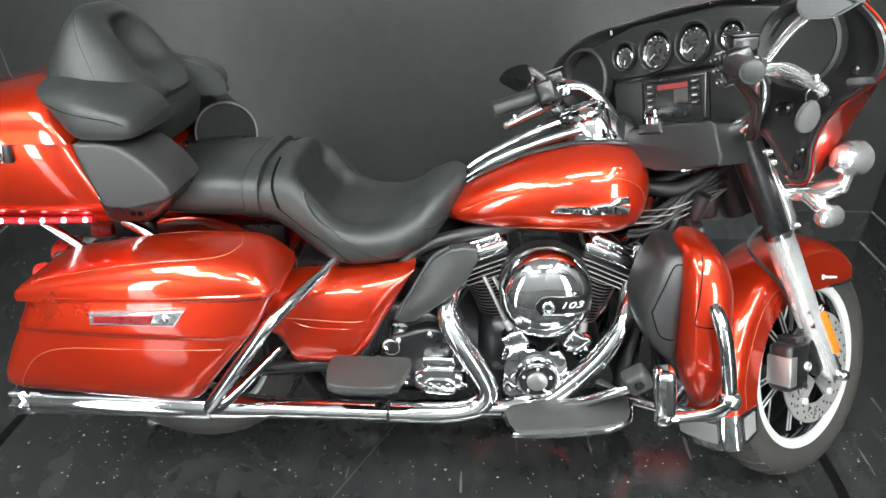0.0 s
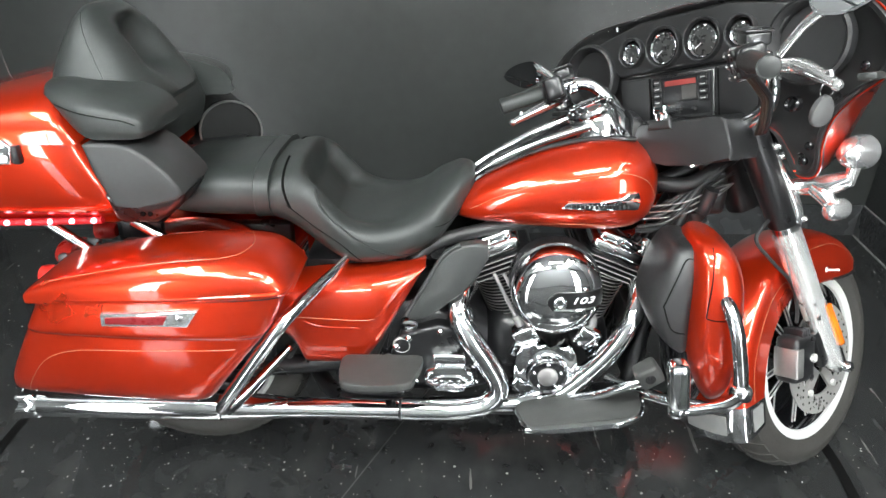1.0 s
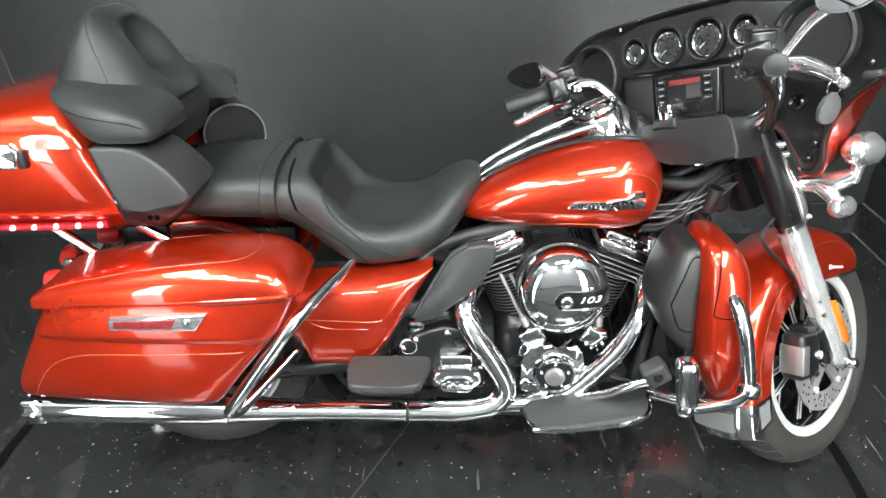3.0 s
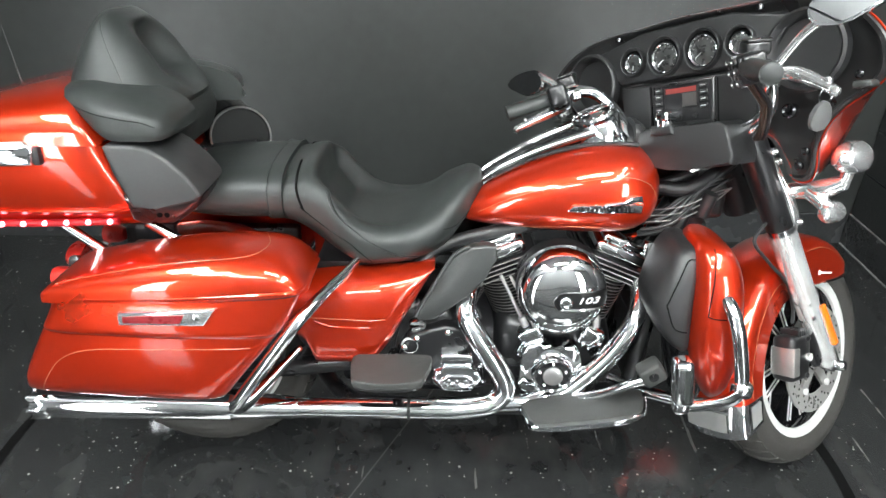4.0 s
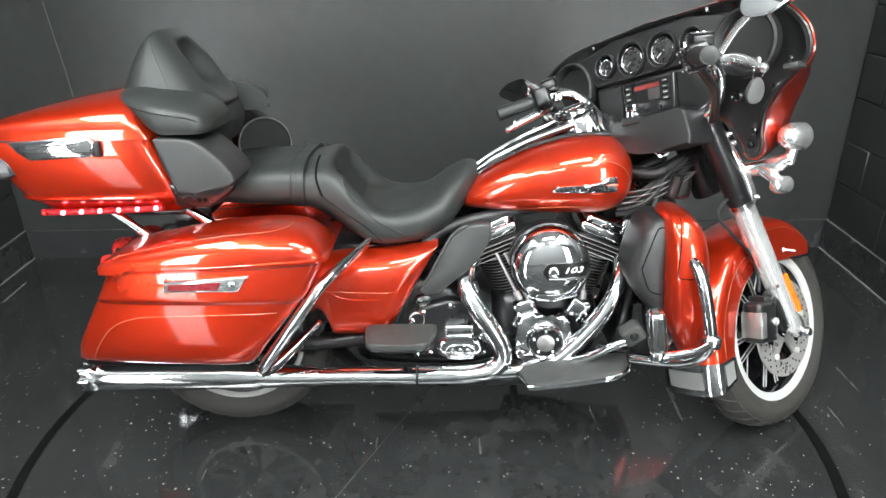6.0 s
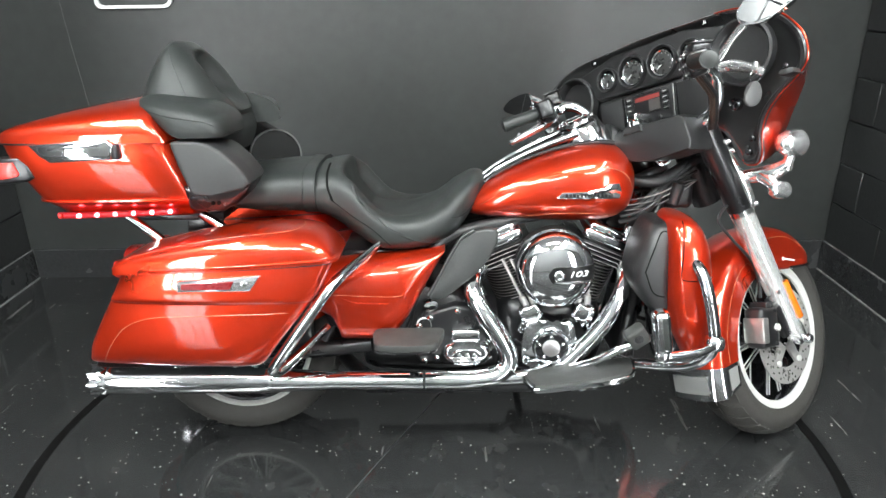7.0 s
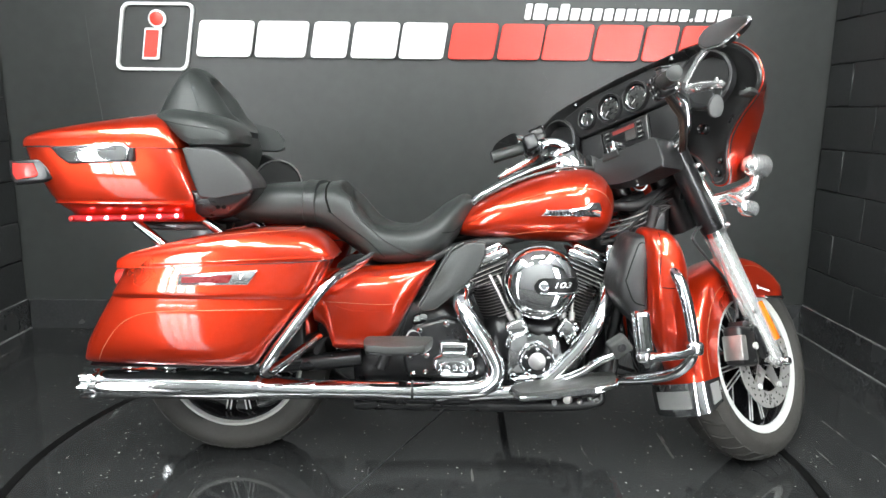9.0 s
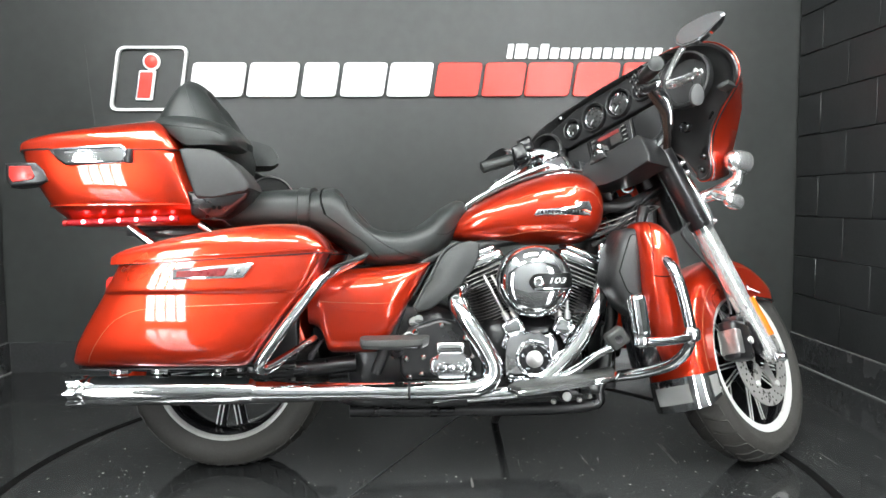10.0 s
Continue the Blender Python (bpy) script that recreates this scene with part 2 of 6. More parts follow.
def oval(hy, hz, e=2.5, n=28):
    """Half-widths and exponent of a superellipse: a list of (u, v)."""
    out = []
    for j in range(n):
        a = 2 * math.pi * j / n
        c, s = math.cos(a), math.sin(a)
        out.append((hy * abs(c) ** (2 / e) * (1 if c >= 0 else -1), hz * abs(s) ** (2 / e) * (1 if s >= 0 else -1)))
    return out


def stack_x(rows, n=28, sub=4):
    """A body of rounded cross-sections along x; rows: x, y, half-width, bottom, top, exponent."""
    loops = []
    for x, y, hw, zb, zt, e in (spline(rows, sub) if sub else rows):
        loops.append([(x, y + u, (zb + zt) / 2 + v) for u, v in oval(max(hw, 1e-3), max((zt - zb) / 2, 1e-3), e, n)])
    return skin(bmesh.new(), loops)


def stack_z(rows, n=32, sub=4):
    """A body of rounded level slices; rows: z, back x, front x, y one side, y other side, exponent."""
    loops = []
    for z, xb, xf, ya, yb, e in (spline(rows, sub) if sub else rows):
        loops.append([((xb + xf) / 2 + u, (ya + yb) / 2 + v, z) for u, v in oval(max((xf - xb) / 2, 1e-3), max(abs(yb - ya) / 2, 1e-3), e, n)])
    return skin(bmesh.new(), loops)


def flipped(bm):
    """The mirror image across the machine's middle plane."""
    bmesh.ops.scale(bm, vec=(1, -1, 1), verts=bm.verts)
    return bm


def on_side(ob, pts, lift=0.001):
    """Points of a side view laid on the right-hand surface of ob (in its own space)."""
    me, out = ob.data, []
    tree = BVHTree.FromPolygons([v.co for v in me.vertices], [p.vertices for p in me.polygons])
    for x, z in pts:
        hit = tree.ray_cast(Vector((x, -2, z)), Vector((0, 1, 0)))[0]
        if hit:
            out.append((x, hit.y - lift, z))
    return out


def words(text, size, depth):
    """Letters as a mesh, lying in the xy plane."""
    cu = bpy.data.curves.new("letters", "FONT")
    cu.body, cu.size, cu.extrude, cu.align_x, cu.align_y, cu.shear = text, size, depth, "CENTER", "CENTER", 0.25
    ob = new("letters", cu)
    bpy.context.view_layer.update()
    me = bpy.data.meshes.new_from_object(ob.evaluated_get(bpy.context.evaluated_depsgraph_get()))
    bpy.data.objects.remove(ob)
    bpy.data.curves.remove(cu)
    bm = bmesh.new()
    bm.from_mesh(me)
    bpy.data.meshes.remove(me)
    return bm


# ---- the room ----
X0, X1, Y1, Y_BACK, H = -2.093, 1.802, 2.895, 0.2, 3.1
SX0, SX1, SY = -6.0, 6.0, -2.6


def room():
    y_edge = -0.12
    tagged(part("floor_booth", block(((X0 + X1) / 2, (Y1 + y_edge) / 2, -0.05), (X1 - X0 + 0.3, Y1 - y_edge, 0.1), 0), FLOOR), "glossy black speckled booth floor with a turntable", "floor", kind="structure")
    # assumed floor out of view, kept dark to limit bounce from below
    tagged(part("floor_showroom", block(((SX0 + SX1) / 2, (y_edge + SY) / 2, -0.052), (SX1 - SX0, y_edge - SY - 0.004, 0.1), 0), CONCRETE), "unseen dark polished concrete showroom floor", "floor", kind="structure")
    tagged(part("wall_north", block(((X0 + X1) / 2, Y1 + 0.06, H / 2), (X1 - X0 + 0.4, 0.12, H), 0), WALL), "smooth matt black painted back wall", "wall", kind="structure")
    for name, x in (("wall_west", X0 - 0.075), ("wall_east", X1 + 0.075)):
        tagged(part(name, block((x, (Y1 + Y_BACK) / 2, H / 2), (0.13, Y1 - Y_BACK, H), 0), BLOCK), "black painted concrete block wall", "wall", kind="structure")
    # unseen plain showroom, assumed: closes the room, its grey sets the fill light
    for name, c, s in (("wall_south", (0, SY - 0.06, H / 2), (SX1 - SX0 + 0.4, 0.12, H)), ("wall_far_west", (SX0 - 0.06, (SY + Y_BACK) / 2, H / 2), (0.12, Y_BACK - SY, H)), ("wall_far_east", (SX1 + 0.06, (SY + Y_BACK) / 2, H / 2), (0.12, Y_BACK - SY, H)),
                       ("wall_wing_west", ((SX0 + X0) / 2 - 0.07, Y_BACK + 0.06, H / 2), (X0 - SX0 - 0.14, 0.12, H)), ("wall_wing_east", ((SX1 + X1) / 2 + 0.07, Y_BACK + 0.06, H / 2), (SX1 - X1 - 0.14, 0.12, H))):
        tagged(part(name, block(c, s, 0), GREY_WALL), "plain mid grey wall out of view that closes the room", "wall", kind="structure")
    # unseen south wall windows: left mirrored in the paint, right added as fill light
    for x0 in (-2.82, 2.35):
        root = tagged(new("window_and_fill_panel"), "unseen tall window of four glowing upright panes, the right one added as fill light", "window", kind="structure")
        for k in range(5):
            part("window_frame", block((x0 - 0.32 + 0.16 * k, SY + 0.03, 1.21), (0.022, 0.06, 2.24), 0.005, 1), WHITE, root)
        for z in (0.07, 2.35):
            part("window_frame", block((x0, SY + 0.03, z), (0.66, 0.06, 0.07), 0.008, 1), WHITE, root)
        for k in range(4):
            part("pane", block((x0 - 0.24 + 0.16 * k, SY + 0.012, 1.21), (0.138, 0.006, 2.21), 0), PANE_GLOW, root)
    tagged(part("ceiling", block(((SX0 + SX1) / 2, (Y1 + SY) / 2, H + 0.05), (SX1 - SX0 + 0.4, Y1 - SY + 0.4, 0.1), 0), CEILING), "white ceiling", "ceiling", kind="structure")
    # base strips
    bh = 0.148
    b = plate([(0, 0), (0.012, 0), (0.010, bh - 0.004), (0.006, bh), (0, bh)], X0 + 0.013, X1 - 0.013, 0, axis="x")
    bmesh.ops.scale(b, vec=(1, -1, 1), verts=b.verts)
    bmesh.ops.translate(b, vec=(0, Y1, 0), verts=b.verts)
    tagged(part("baseboard", b, BASE), "black painted base strip along the back wall", "baseboard", kind="structure")
    for x, s in ((X0, 1), (X1, -1)):
        b = plate([(x, 0), (x + s * 0.012, 0), (x + s * 0.010, bh - 0.004), (x + s * 0.006, bh), (x, bh)], Y_BACK, Y1 - 0.013, 0)
        tagged(part("baseboard", b, BASE), "black painted base strip along the block wall", "baseboard", kind="structure")
        c = tube([(x + s * 0.0135, Y_BACK + 0.01, 0.002), (x + s * 0.0135, Y1 - 0.016, 0.002)], 0.004, 8, smooth=False)
        tagged(part("trim", c, CAULK), "grey caulk bead where floor meets base strip", "trim", kind="structure")
        c = tube([(x + s * 0.0065, Y_BACK + 0.01, bh + 0.001), (x + s * 0.0065, Y1 - 0.016, bh + 0.001)], 0.0028, 8, smooth=False)
        tagged(part("trim", c, CAULK), "grey painted bead on top of the base strip", "trim", kind="structure")
    # turntable groove and the joint of its two deck sheets
    cx, cy, r = -0.105, 1.56, 1.195
    ring = bmesh.new()
    skin(ring, [[(cx + (r + k) * math.cos(a), cy + (r + k) * math.sin(a), z) for a in (2 * math.pi * j / 128 for j in range(128))] for k, z in ((-0.016, 0.0004), (-0.013, 0.003), (0.013, 0.003), (0.016, 0.0004))], True, False)
    tagged(part("turntable_edge", ring, SEAM), "black rubber seal ring round the turntable", "seal", kind="structure")
    d = Vector((0.21, 0.42, 0)).normalized()
    s = Vector((d.y, -d.x, 0))
    mid = Vector((-0.235, 1.5, 0))
    ln = bmesh.new()
    skin(ln, [[mid + d * k + s * 0.0022 + Vector((0, 0, 0.0012)), mid + d * k - s * 0.0022 + Vector((0, 0, 0.0012))] for k in (-0.95, 0, 0.95)], False, False)
    tagged(part("deck_joint", ln, DEFLECTOR), "thin pale joint line between the deck sheets", "joint", kind="structure")


def light_fixture():
    root = tagged(new("ceiling_light"), "white ceiling troffer with three lit diffuser strips", "ceiling light", "ceiling lights")
    part("frame", block((0, 0, 0.03), (0.66, 1.26, 0.06), 0.006), WHITE, root)
    first_strip = None
    for k in range(3):
        b = block((-0.205 + 0.205 * k, 0, -0.006), (0.165, 1.18, 0.012), 0.003, 1)
        if first_strip is None:
            first_strip = part("diffuser", b, TUBE, root)
        else:
            b.free()
            again(first_strip, Matrix.Translation((0.205 * k, 0, 0)))
    return root


room()
first = light_fixture()
first.matrix_basis = pose(-1.75, 0.65, H - 0.07)
for x, y, turn in ((0.15, 0.05, 90), (1.48, 0.40, 0), (-1.55, -0.75, 0), (1.35, -0.9, 0), (-1.0, -1.9, 90), (1.0, -1.9, 90)):
    copy_thing(first, pose(x, y, H - 0.07, 0, 0, turn))

# ---- the motorcycle ----
# own space: x ahead, y to the machine's left, z up, floor at 0; it leans on its side stand with the steering turned left
BIKE = Matrix.Translation((0, 1.678, 0)) @ Matrix.Rotation(radians(-5), 4, "X")
AXIS = Vector((-math.sin(radians(26)), 0, math.cos(radians(26))))
HEAD = Matrix.Translation((0.947, 0, 0.31))
STEER = HEAD @ Matrix.Rotation(radians(40), 4, AXIS) @ HEAD.inverted()
bike = tagged(new("motorcycle"), "orange-red touring motorcycle with chrome trim parked on a turntable", "motorcycle")
bike.matrix_basis = BIKE


AXLE = STEER @ Matrix.Translation((0, -0.012, 0))


def front(name, bm, mat, label="", sharp=38.0, at=STEER):
    """A part of the steered front end."""
    return part(name, bm, mat, bike, label, at, sharp)


def at_axle(name, bm, mat, label="", sharp=38.0):
    """A part that turns or sits on the front axle."""
    return front(name, bm, mat, label, sharp, AXLE)


def bolt(at, r, axis="y", h=0.006):
    return lathe([(r * 0.5, -h), (r, -h * 0.6), (r, 0)] if axis == "y" else [(r, 0), (r, h * 0.6), (r * 0.5, h)], at, axis, 8)


def wheel(cx, cz, radius, hw, rim_r, steered):
    make = at_axle if steered else (lambda n, b, m, lab="", sharp=38.0: part(n, b, m, bike, lab, None, sharp))
    R, w = radius, hw
    prof = [(rim_r - 0.008, -w * 0.72), (rim_r + 0.006, -w * 0.86), (rim_r + 0.03, -w * 0.99), (R - 0.045, -w), (R - 0.022, -w * 0.9), (R - 0.008, -w * 0.62), (R - 0.001, -w * 0.3), (R, 0)]
    prof = prof + [(r, -h) for r, h in prof[-2::-1]]
    tyre = make("tyre", lathe(prof, (cx, 0, cz), "y", 72, cap=False), RUBBER, "dusty black rubber tyre", 60)
    # raised tread blocks with slanting grooves between them
    b = bmesh.new()
    blocks = 34
    for s in (-1, 1):
        for k in range(blocks):
            a0 = 2 * math.pi * (k + (0.5 if s > 0 else 0)) / blocks
            loops = []
            for lift in (0, 0.004):
                row = []
                for u, da in ((0.08, 0.0), (0.45, 0.05), (0.86, 0.10), (0.86, 0.10 + 0.125), (0.45, 0.05 + 0.135), (0.08, 0.14)):
                    drop = (u ** 2.6) * 0.028
                    rr = R - drop + lift
                    a = a0 + da
                    row.append((cx + rr * math.cos(a), s * u * w * 0.98, cz + rr * math.sin(a)))
                loops.append(row)
            skin(b, loops)
    part("tread", b, RUBBER, tyre)
    # rim: barrel, bright lip each side
    r = rim_r
    bar = [(r - 0.004, -w * 0.8), (r - 0.02, -w * 0.7), (r - 0.028, -w * 0.45), (r - 0.03, 0), (r - 0.028, w * 0.45), (r - 0.02, w * 0.7), (r - 0.004, w * 0.8), (r + 0.002, w * 0.7), (r + 0.002, -w * 0.7)]
    rim = make("rim", lathe(bar + bar[:1], (cx, 0, cz), "y", 64, cap=False), GLOSS_BLACK, "black wheel rim with a machined lip")
    for s in (-1, 1):
        k = 0.8 if steered else 0.5
        lip = [(r + 0.004, s * w * 0.74), (r + 0.003, s * w * 0.84), (r - 0.010 * k, s * w * 0.86), (r - 0.024 * k, s * w * 0.78), (r - 0.026 * k, s * w * 0.68), (r - 0.006, s * w * 0.66)]
        part("rim_lip", lathe(lip + lip[:1], (cx, 0, cz), "y", 64, cap=False), SATIN if steered else CAST, rim, "bright machined rim lip")
    hub = lathe([(0.02, -0.06), (0.042, -0.06), (0.045, -0.03), (0.035, 0), (0.045, 0.03), (0.042, 0.06), (0.02, 0.06)], (cx, 0, cz), "y", 28)
    part("hub", hub, GLOSS_BLACK, rim)
    spoke = edge = None
    for k in range(10):
        a = 2 * math.pi * k / 10 + (0.13 if k % 2 else -0.13)
        m = Matrix.Translation((cx, 0, cz)) @ Matrix.Rotation(-a, 4, "Y")
        if spoke is None:
            base = m
            spoke = part("spoke", block(((0.04 + r - 0.03) / 2, 0, 0), (r - 0.06, w * 0.75, 0.016), 0.004, 1, None, m), GLOSS_BLACK, rim)
            edge = [part("spoke_face", block(((0.06 + r - 0.03) / 2, s * w * 0.385, q), (r - 0.10, 0.004, 0.0035), 0.001, 1, None, m), SATIN, rim, "machined spoke edge") for s in (-1, 1) for q in (-0.0065, 0.0065)]
        else:
            for ob in [spoke] + edge:
                again(ob, m @ base.inverted())
    return tyre


FX, FZ, RX, RZ = 0.927, 0.287, -0.69, 0.303
wheel(FX, FZ, 0.305, 0.071, 0.222, True)
wheel(RX, RZ, 0.308, 0.088, 0.215, False)


def brake_disc():
    ring = bmesh.new()
    y = -0.080
    skin(ring, [[(FX + r * math.cos(a), h, FZ + r * math.sin(a)) for a in (2 * math.pi * j / 60 for j in range(60))] for r, h in ((0.098, y), (0.148, y), (0.148, y - 0.005), (0.098, y - 0.005), (0.098, y))], True, False)
    disc = at_axle("brake_disc", ring, DISC, "drilled steel brake disc")
    hole = None
    for k in range(60):
        a = 2 * math.pi * k / 60
        r = (0.109, 0.122, 0.136)[k % 3]
        m = Matrix.Translation((FX + r * math.cos(a), y - 0.0056, FZ + r * math.sin(a)))
        if hole is None:
            base = m
            hole = part("hole", lathe([(0.0035, 0.0), (0.0035, -0.0006), (0.001, -0.0006)], m.translation, "y", 8), SEAM, disc)
        else:
            again(hole, Matrix.Translation(m.translation - base.translation), disc)
    for k in range(5):
        a = 2 * math.pi * k / 5 + 0.3
        m = Matrix.Translation((FX, 0, FZ)) @ Matrix.Rotation(-a, 4, "Y")
        arm = plate([(0.03, -0.022), (0.085, -0.012), (0.104, -0.016), (0.104, 0.016), (0.085, 0.012), (0.03, 0.022)], y - 0.004, y + 0.004, 0.002, 1)
        bmesh.ops.transform(arm, matrix=m, verts=arm.verts)
        part("carrier_arm", arm, DISC, disc)
        rivet = lathe([(0.007, 0), (0.009, -0.003), (0.009, -0.008), (0.005, -0.009)], (0.098, y - 0.004, 0), "y", 12)
        bmesh.ops.transform(rivet, matrix=m, verts=rivet.verts)
        part("rivet", rivet, SATIN, disc)
    # caliper behind the fork leg
    m = Matrix.Translation((0.768, -0.103, 0.335)) @ Matrix.Rotation(radians(4), 4, "Y")
    cal = at_axle("brake_caliper", block((0, 0, 0), (0.088, 0.06, 0.118), 0.014, 3, None, m), SATIN_BLACK, "black brake caliper with a silver face")
    part("caliper_face", block((-0.032, -0.002, -0.006), (0.030, 0.064, 0.074), 0.005, 2, None, m), CALIPER, cal, "brushed silver caliper face")
    for z in (-0.055, 0.0, 0.058):
        bb = bolt((0.022, -0.030, z * 0.85), 0.007)
        bmesh.ops.transform(bb, matrix=m, verts=bb.verts)
        part("bolt", bb, SATIN if z == 0 else SATIN_BLACK, cal)
    for q in range(4):
        part("caliper_fin", block((-0.010 + 0.010 * q, 0.0, 0.064), (0.0045, 0.050, 0.020), 0.0012, 1, None, m), SATIN_BLACK, cal)
    part("pad_pin", lathe([(0.011, -0.030), (0.011, -0.036), (0.007, -0.038), (0.006, -0.035), (0.001, -0.035)], (0.768 + 0.028, -0.103, 0.333), "y", 14), CAST, cal, "bright pad pin cap")
    hose = tube([(0.65, -0.125, 0.70), (0.60, -0.12, 0.66), (0.66, -0.12, 0.60), (0.745, -0.12, 0.53), (0.78, -0.115, 0.46), (0.785, -0.11, 0.42)], 0.0045, 8)
    front("brake_hose", hose, PLASTIC, "thin black brake hose")


brake_disc()


def fork():
    top, low = Vector((0.536, 0, 0.955)), Vector((0.915, 0, 0.285))
    d = (low - top).normalized()
    for s in (-1, 1):
        y = 0.122 * s
        at = lambda k: tuple(top.lerp(low, k) + Vector((0, y, 0)))
        cover = at_axle("fork_cover", tube([at(0.02), at(0.20), at(0.395), at(0.405)], [0.035, 0.035, 0.034, 0.032], 24, smooth=False), SATIN_BLACK, "satin black upper fork cover")
        part("collar", tube([at(0.40), at(0.42)], 0.034, 20, smooth=False), POLISHED, cover)
        leg = at_axle("fork_slider", tube([at(0.41), at(0.46), at(0.68), at(0.9), at(0.985), at(1.0)], [0.032, 0.0335, 0.031, 0.028, 0.026, 0.020], 20, 3), SLIDER, "silver fork slider")
        part("axle_boss", block((0, 0, 0), (0.046, 0.044, 0.075), 0.015, 3, None, Matrix.Translation((0.918, y, 0.30)) @ Matrix.Rotation(radians(-29), 4, "Y")), POLISHED, leg)
        part("axle_nut", lathe([(0.014, 0), (0.014, s * 0.018), (0.011, s * 0.024), (0.006, s * 0.026)], (0.932, y + s * 0.015, 0.279), "y", 16), CHROME, leg)
        refl = [(-0.008, -0.064), (0.010, -0.069), (0.010, 0.067), (-0.008, 0.071)]
        m = Matrix.Translation((0.850, y, 0.395)) @ Matrix.Rotation(radians(-31), 4, "Y") @ Matrix.Translation((0.018, s * 0.030, 0))
        b = plate(refl, -0.005, 0.005, 0.003, 2)
        bmesh.ops.transform(b, matrix=m, verts=b.verts)
        part("reflector", b, AMBER, leg, "amber side reflector")
        if s < 0:
            bb = block((0, 0, 0), (0.026, 0.022, 0.06), 0.008, 2, None, Matrix.Translation((0.800, y + 0.006, 0.452)) @ Matrix.Rotation(radians(-29), 4, "Y"))
            part("caliper_lug", bb, CAST, leg)
            bb = block((0, 0, 0), (0.035, 0.024, 0.11), 0.01, 2, None, Matrix.Translation((0.842, y, 0.345)) @ Matrix.Rotation(radians(-24), 4, "Y"))
            part("caliper_lug", bb, SATIN_BLACK, leg)
            for x, z in ((0.790, 0.475), (0.810, 0.435)):
                part("bolt", bolt((x, y - 0.018, z), 0.009), CHROME, leg)
    # chrome trim bar with acorn nuts along the outside of the leg
    for s in (1, -1):
        b = tube([(0.592, s * 0.156, 0.876), (0.612, s * 0.158, 0.846), (0.642, s * 0.160, 0.800), (0.672, s * 0.161, 0.752), (0.694, s * 0.161, 0.708), (0.704, s * 0.158, 0.680)], [0.006, 0.010, 0.014, 0.017, 0.016, 0.010], 14)
        trim = front("fork_trim", b, GLARE_CHROME, "bright bracket beside the fork")
    for x, z in ((0.60, 0.868), (0.63, 0.846), (0.705, 0.695)):
        part("acorn_nut", lathe([(0.009, 0), (0.009, -0.008), (0.006, -0.016), (0.002, -0.019)], (x, -0.163, z), "y", 10), GLARE_CHROME, trim)


fork()


def front_fender():
    # angle about the axle, outer radius, lower edge radius, half-width
    rows = [(43, 0.322, 0.293, 0.074), (44, 0.328, 0.287, 0.080), (50, 0.337, 0.262, 0.087), (60, 0.342, 0.232, 0.089), (75, 0.345, 0.210, 0.09), (92, 0.346, 0.205, 0.09), (112, 0.348, 0.215, 0.091),
            (132, 0.350, 0.235, 0.092), (150, 0.352, 0.245, 0.093), (170, 0.355, 0.252, 0.094), (186, 0.362, 0.262, 0.095), (190, 0.364, 0.266, 0.095)]

    def section(a, ro, ri, hw, out=0.0):
        a = radians(a)
        pts = [(-hw, ri), (-hw, ri * 0.5 + (ro - 0.04) * 0.5), (-hw * 0.99, ro - 0.042)]
        for k in range(1, 12):
            t = math.pi * k / 12
            pts.append((-hw * math.cos(t) ** (1 if math.cos(t) > 0 else 1), ro - 0.042 + 0.042 * math.sin(t) ** 0.8))
        pts += [(hw * 0.99, ro - 0.042), (hw, ri * 0.5 + (ro - 0.04) * 0.5), (hw, ri)]
        outer = [(FX + (r + out) * math.cos(a), y * (1 + out * 4), FZ + (r + out) * math.sin(a)) for y, r in pts]
        inner = [(FX + (r - 0.004) * math.cos(a), y * 0.96, FZ + (r - 0.004) * math.sin(a)) for y, r in pts[::-1]]
        return outer + inner
    fender = front("front_fender", skin(bmesh.new(), [section(*r) for r in spline(rows, 4)]), PAINT, "orange-red front fender")
    tip_rows = [(187, 0.363, 0.260, 0.095), (194, 0.369, 0.267, 0.095), (201.5, 0.377, 0.277, 0.095)]
    tip = part("fender_tip", skin(bmesh.new(), [section(*r, 0.003) for r in spline(tip_rows, 3)]), CHROME, fender, "chrome fender end trim")
    for y0, y1 in ((-0.056, 0.056),):
        rows_i = []
        for a in (190.2, 192.8, 195.4, 198.0):
            r0 = 0.3655 + (a - 188) * 0.00095 + 0.0062
            rows_i.append([(FX + (r0 - 0.012 * (abs(y) / 0.075) ** 3) * math.cos(radians(a)), y, FZ + (r0 - 0.012 * (abs(y) / 0.075) ** 3) * math.sin(radians(a))) for y in np.linspace(y0, y1, 9)])
        part("tip_insert", skin(bmesh.new(), rows_i, False, False), BRUSHED, tip, "brushed grey insert")
    rows_s = []
    for a in (189.0, 194, 199.5):
        rows_s.append([(FX + r * math.cos(radians(a)), -0.0975, FZ + r * math.sin(radians(a))) for r in (0.277 + (a - 191) * 0.0009, 0.30, 0.322 + (a - 191) * 0.0008)])
    part("tip_insert", skin(bmesh.new(), rows_s, False, False), BRUSHED, tip, "brushed grey insert")
    # chrome trim along the lower front edge, pinstripes and the scripted badge as plain strokes
    e = [(FX + (r + 0.001) * math.cos(radians(a)), -hw * 1.02, FZ + (r + 0.001) * math.sin(radians(a))) for a, r, hw in ((43, 0.292, 0.076), (45, 0.283, 0.081), (50, 0.261, 0.087), (60, 0.231, 0.089), (72, 0.213, 0.09))]
    part("edge_trim", tube(e, 0.0045, 8), CHROME, fender, "chrome edge trim")
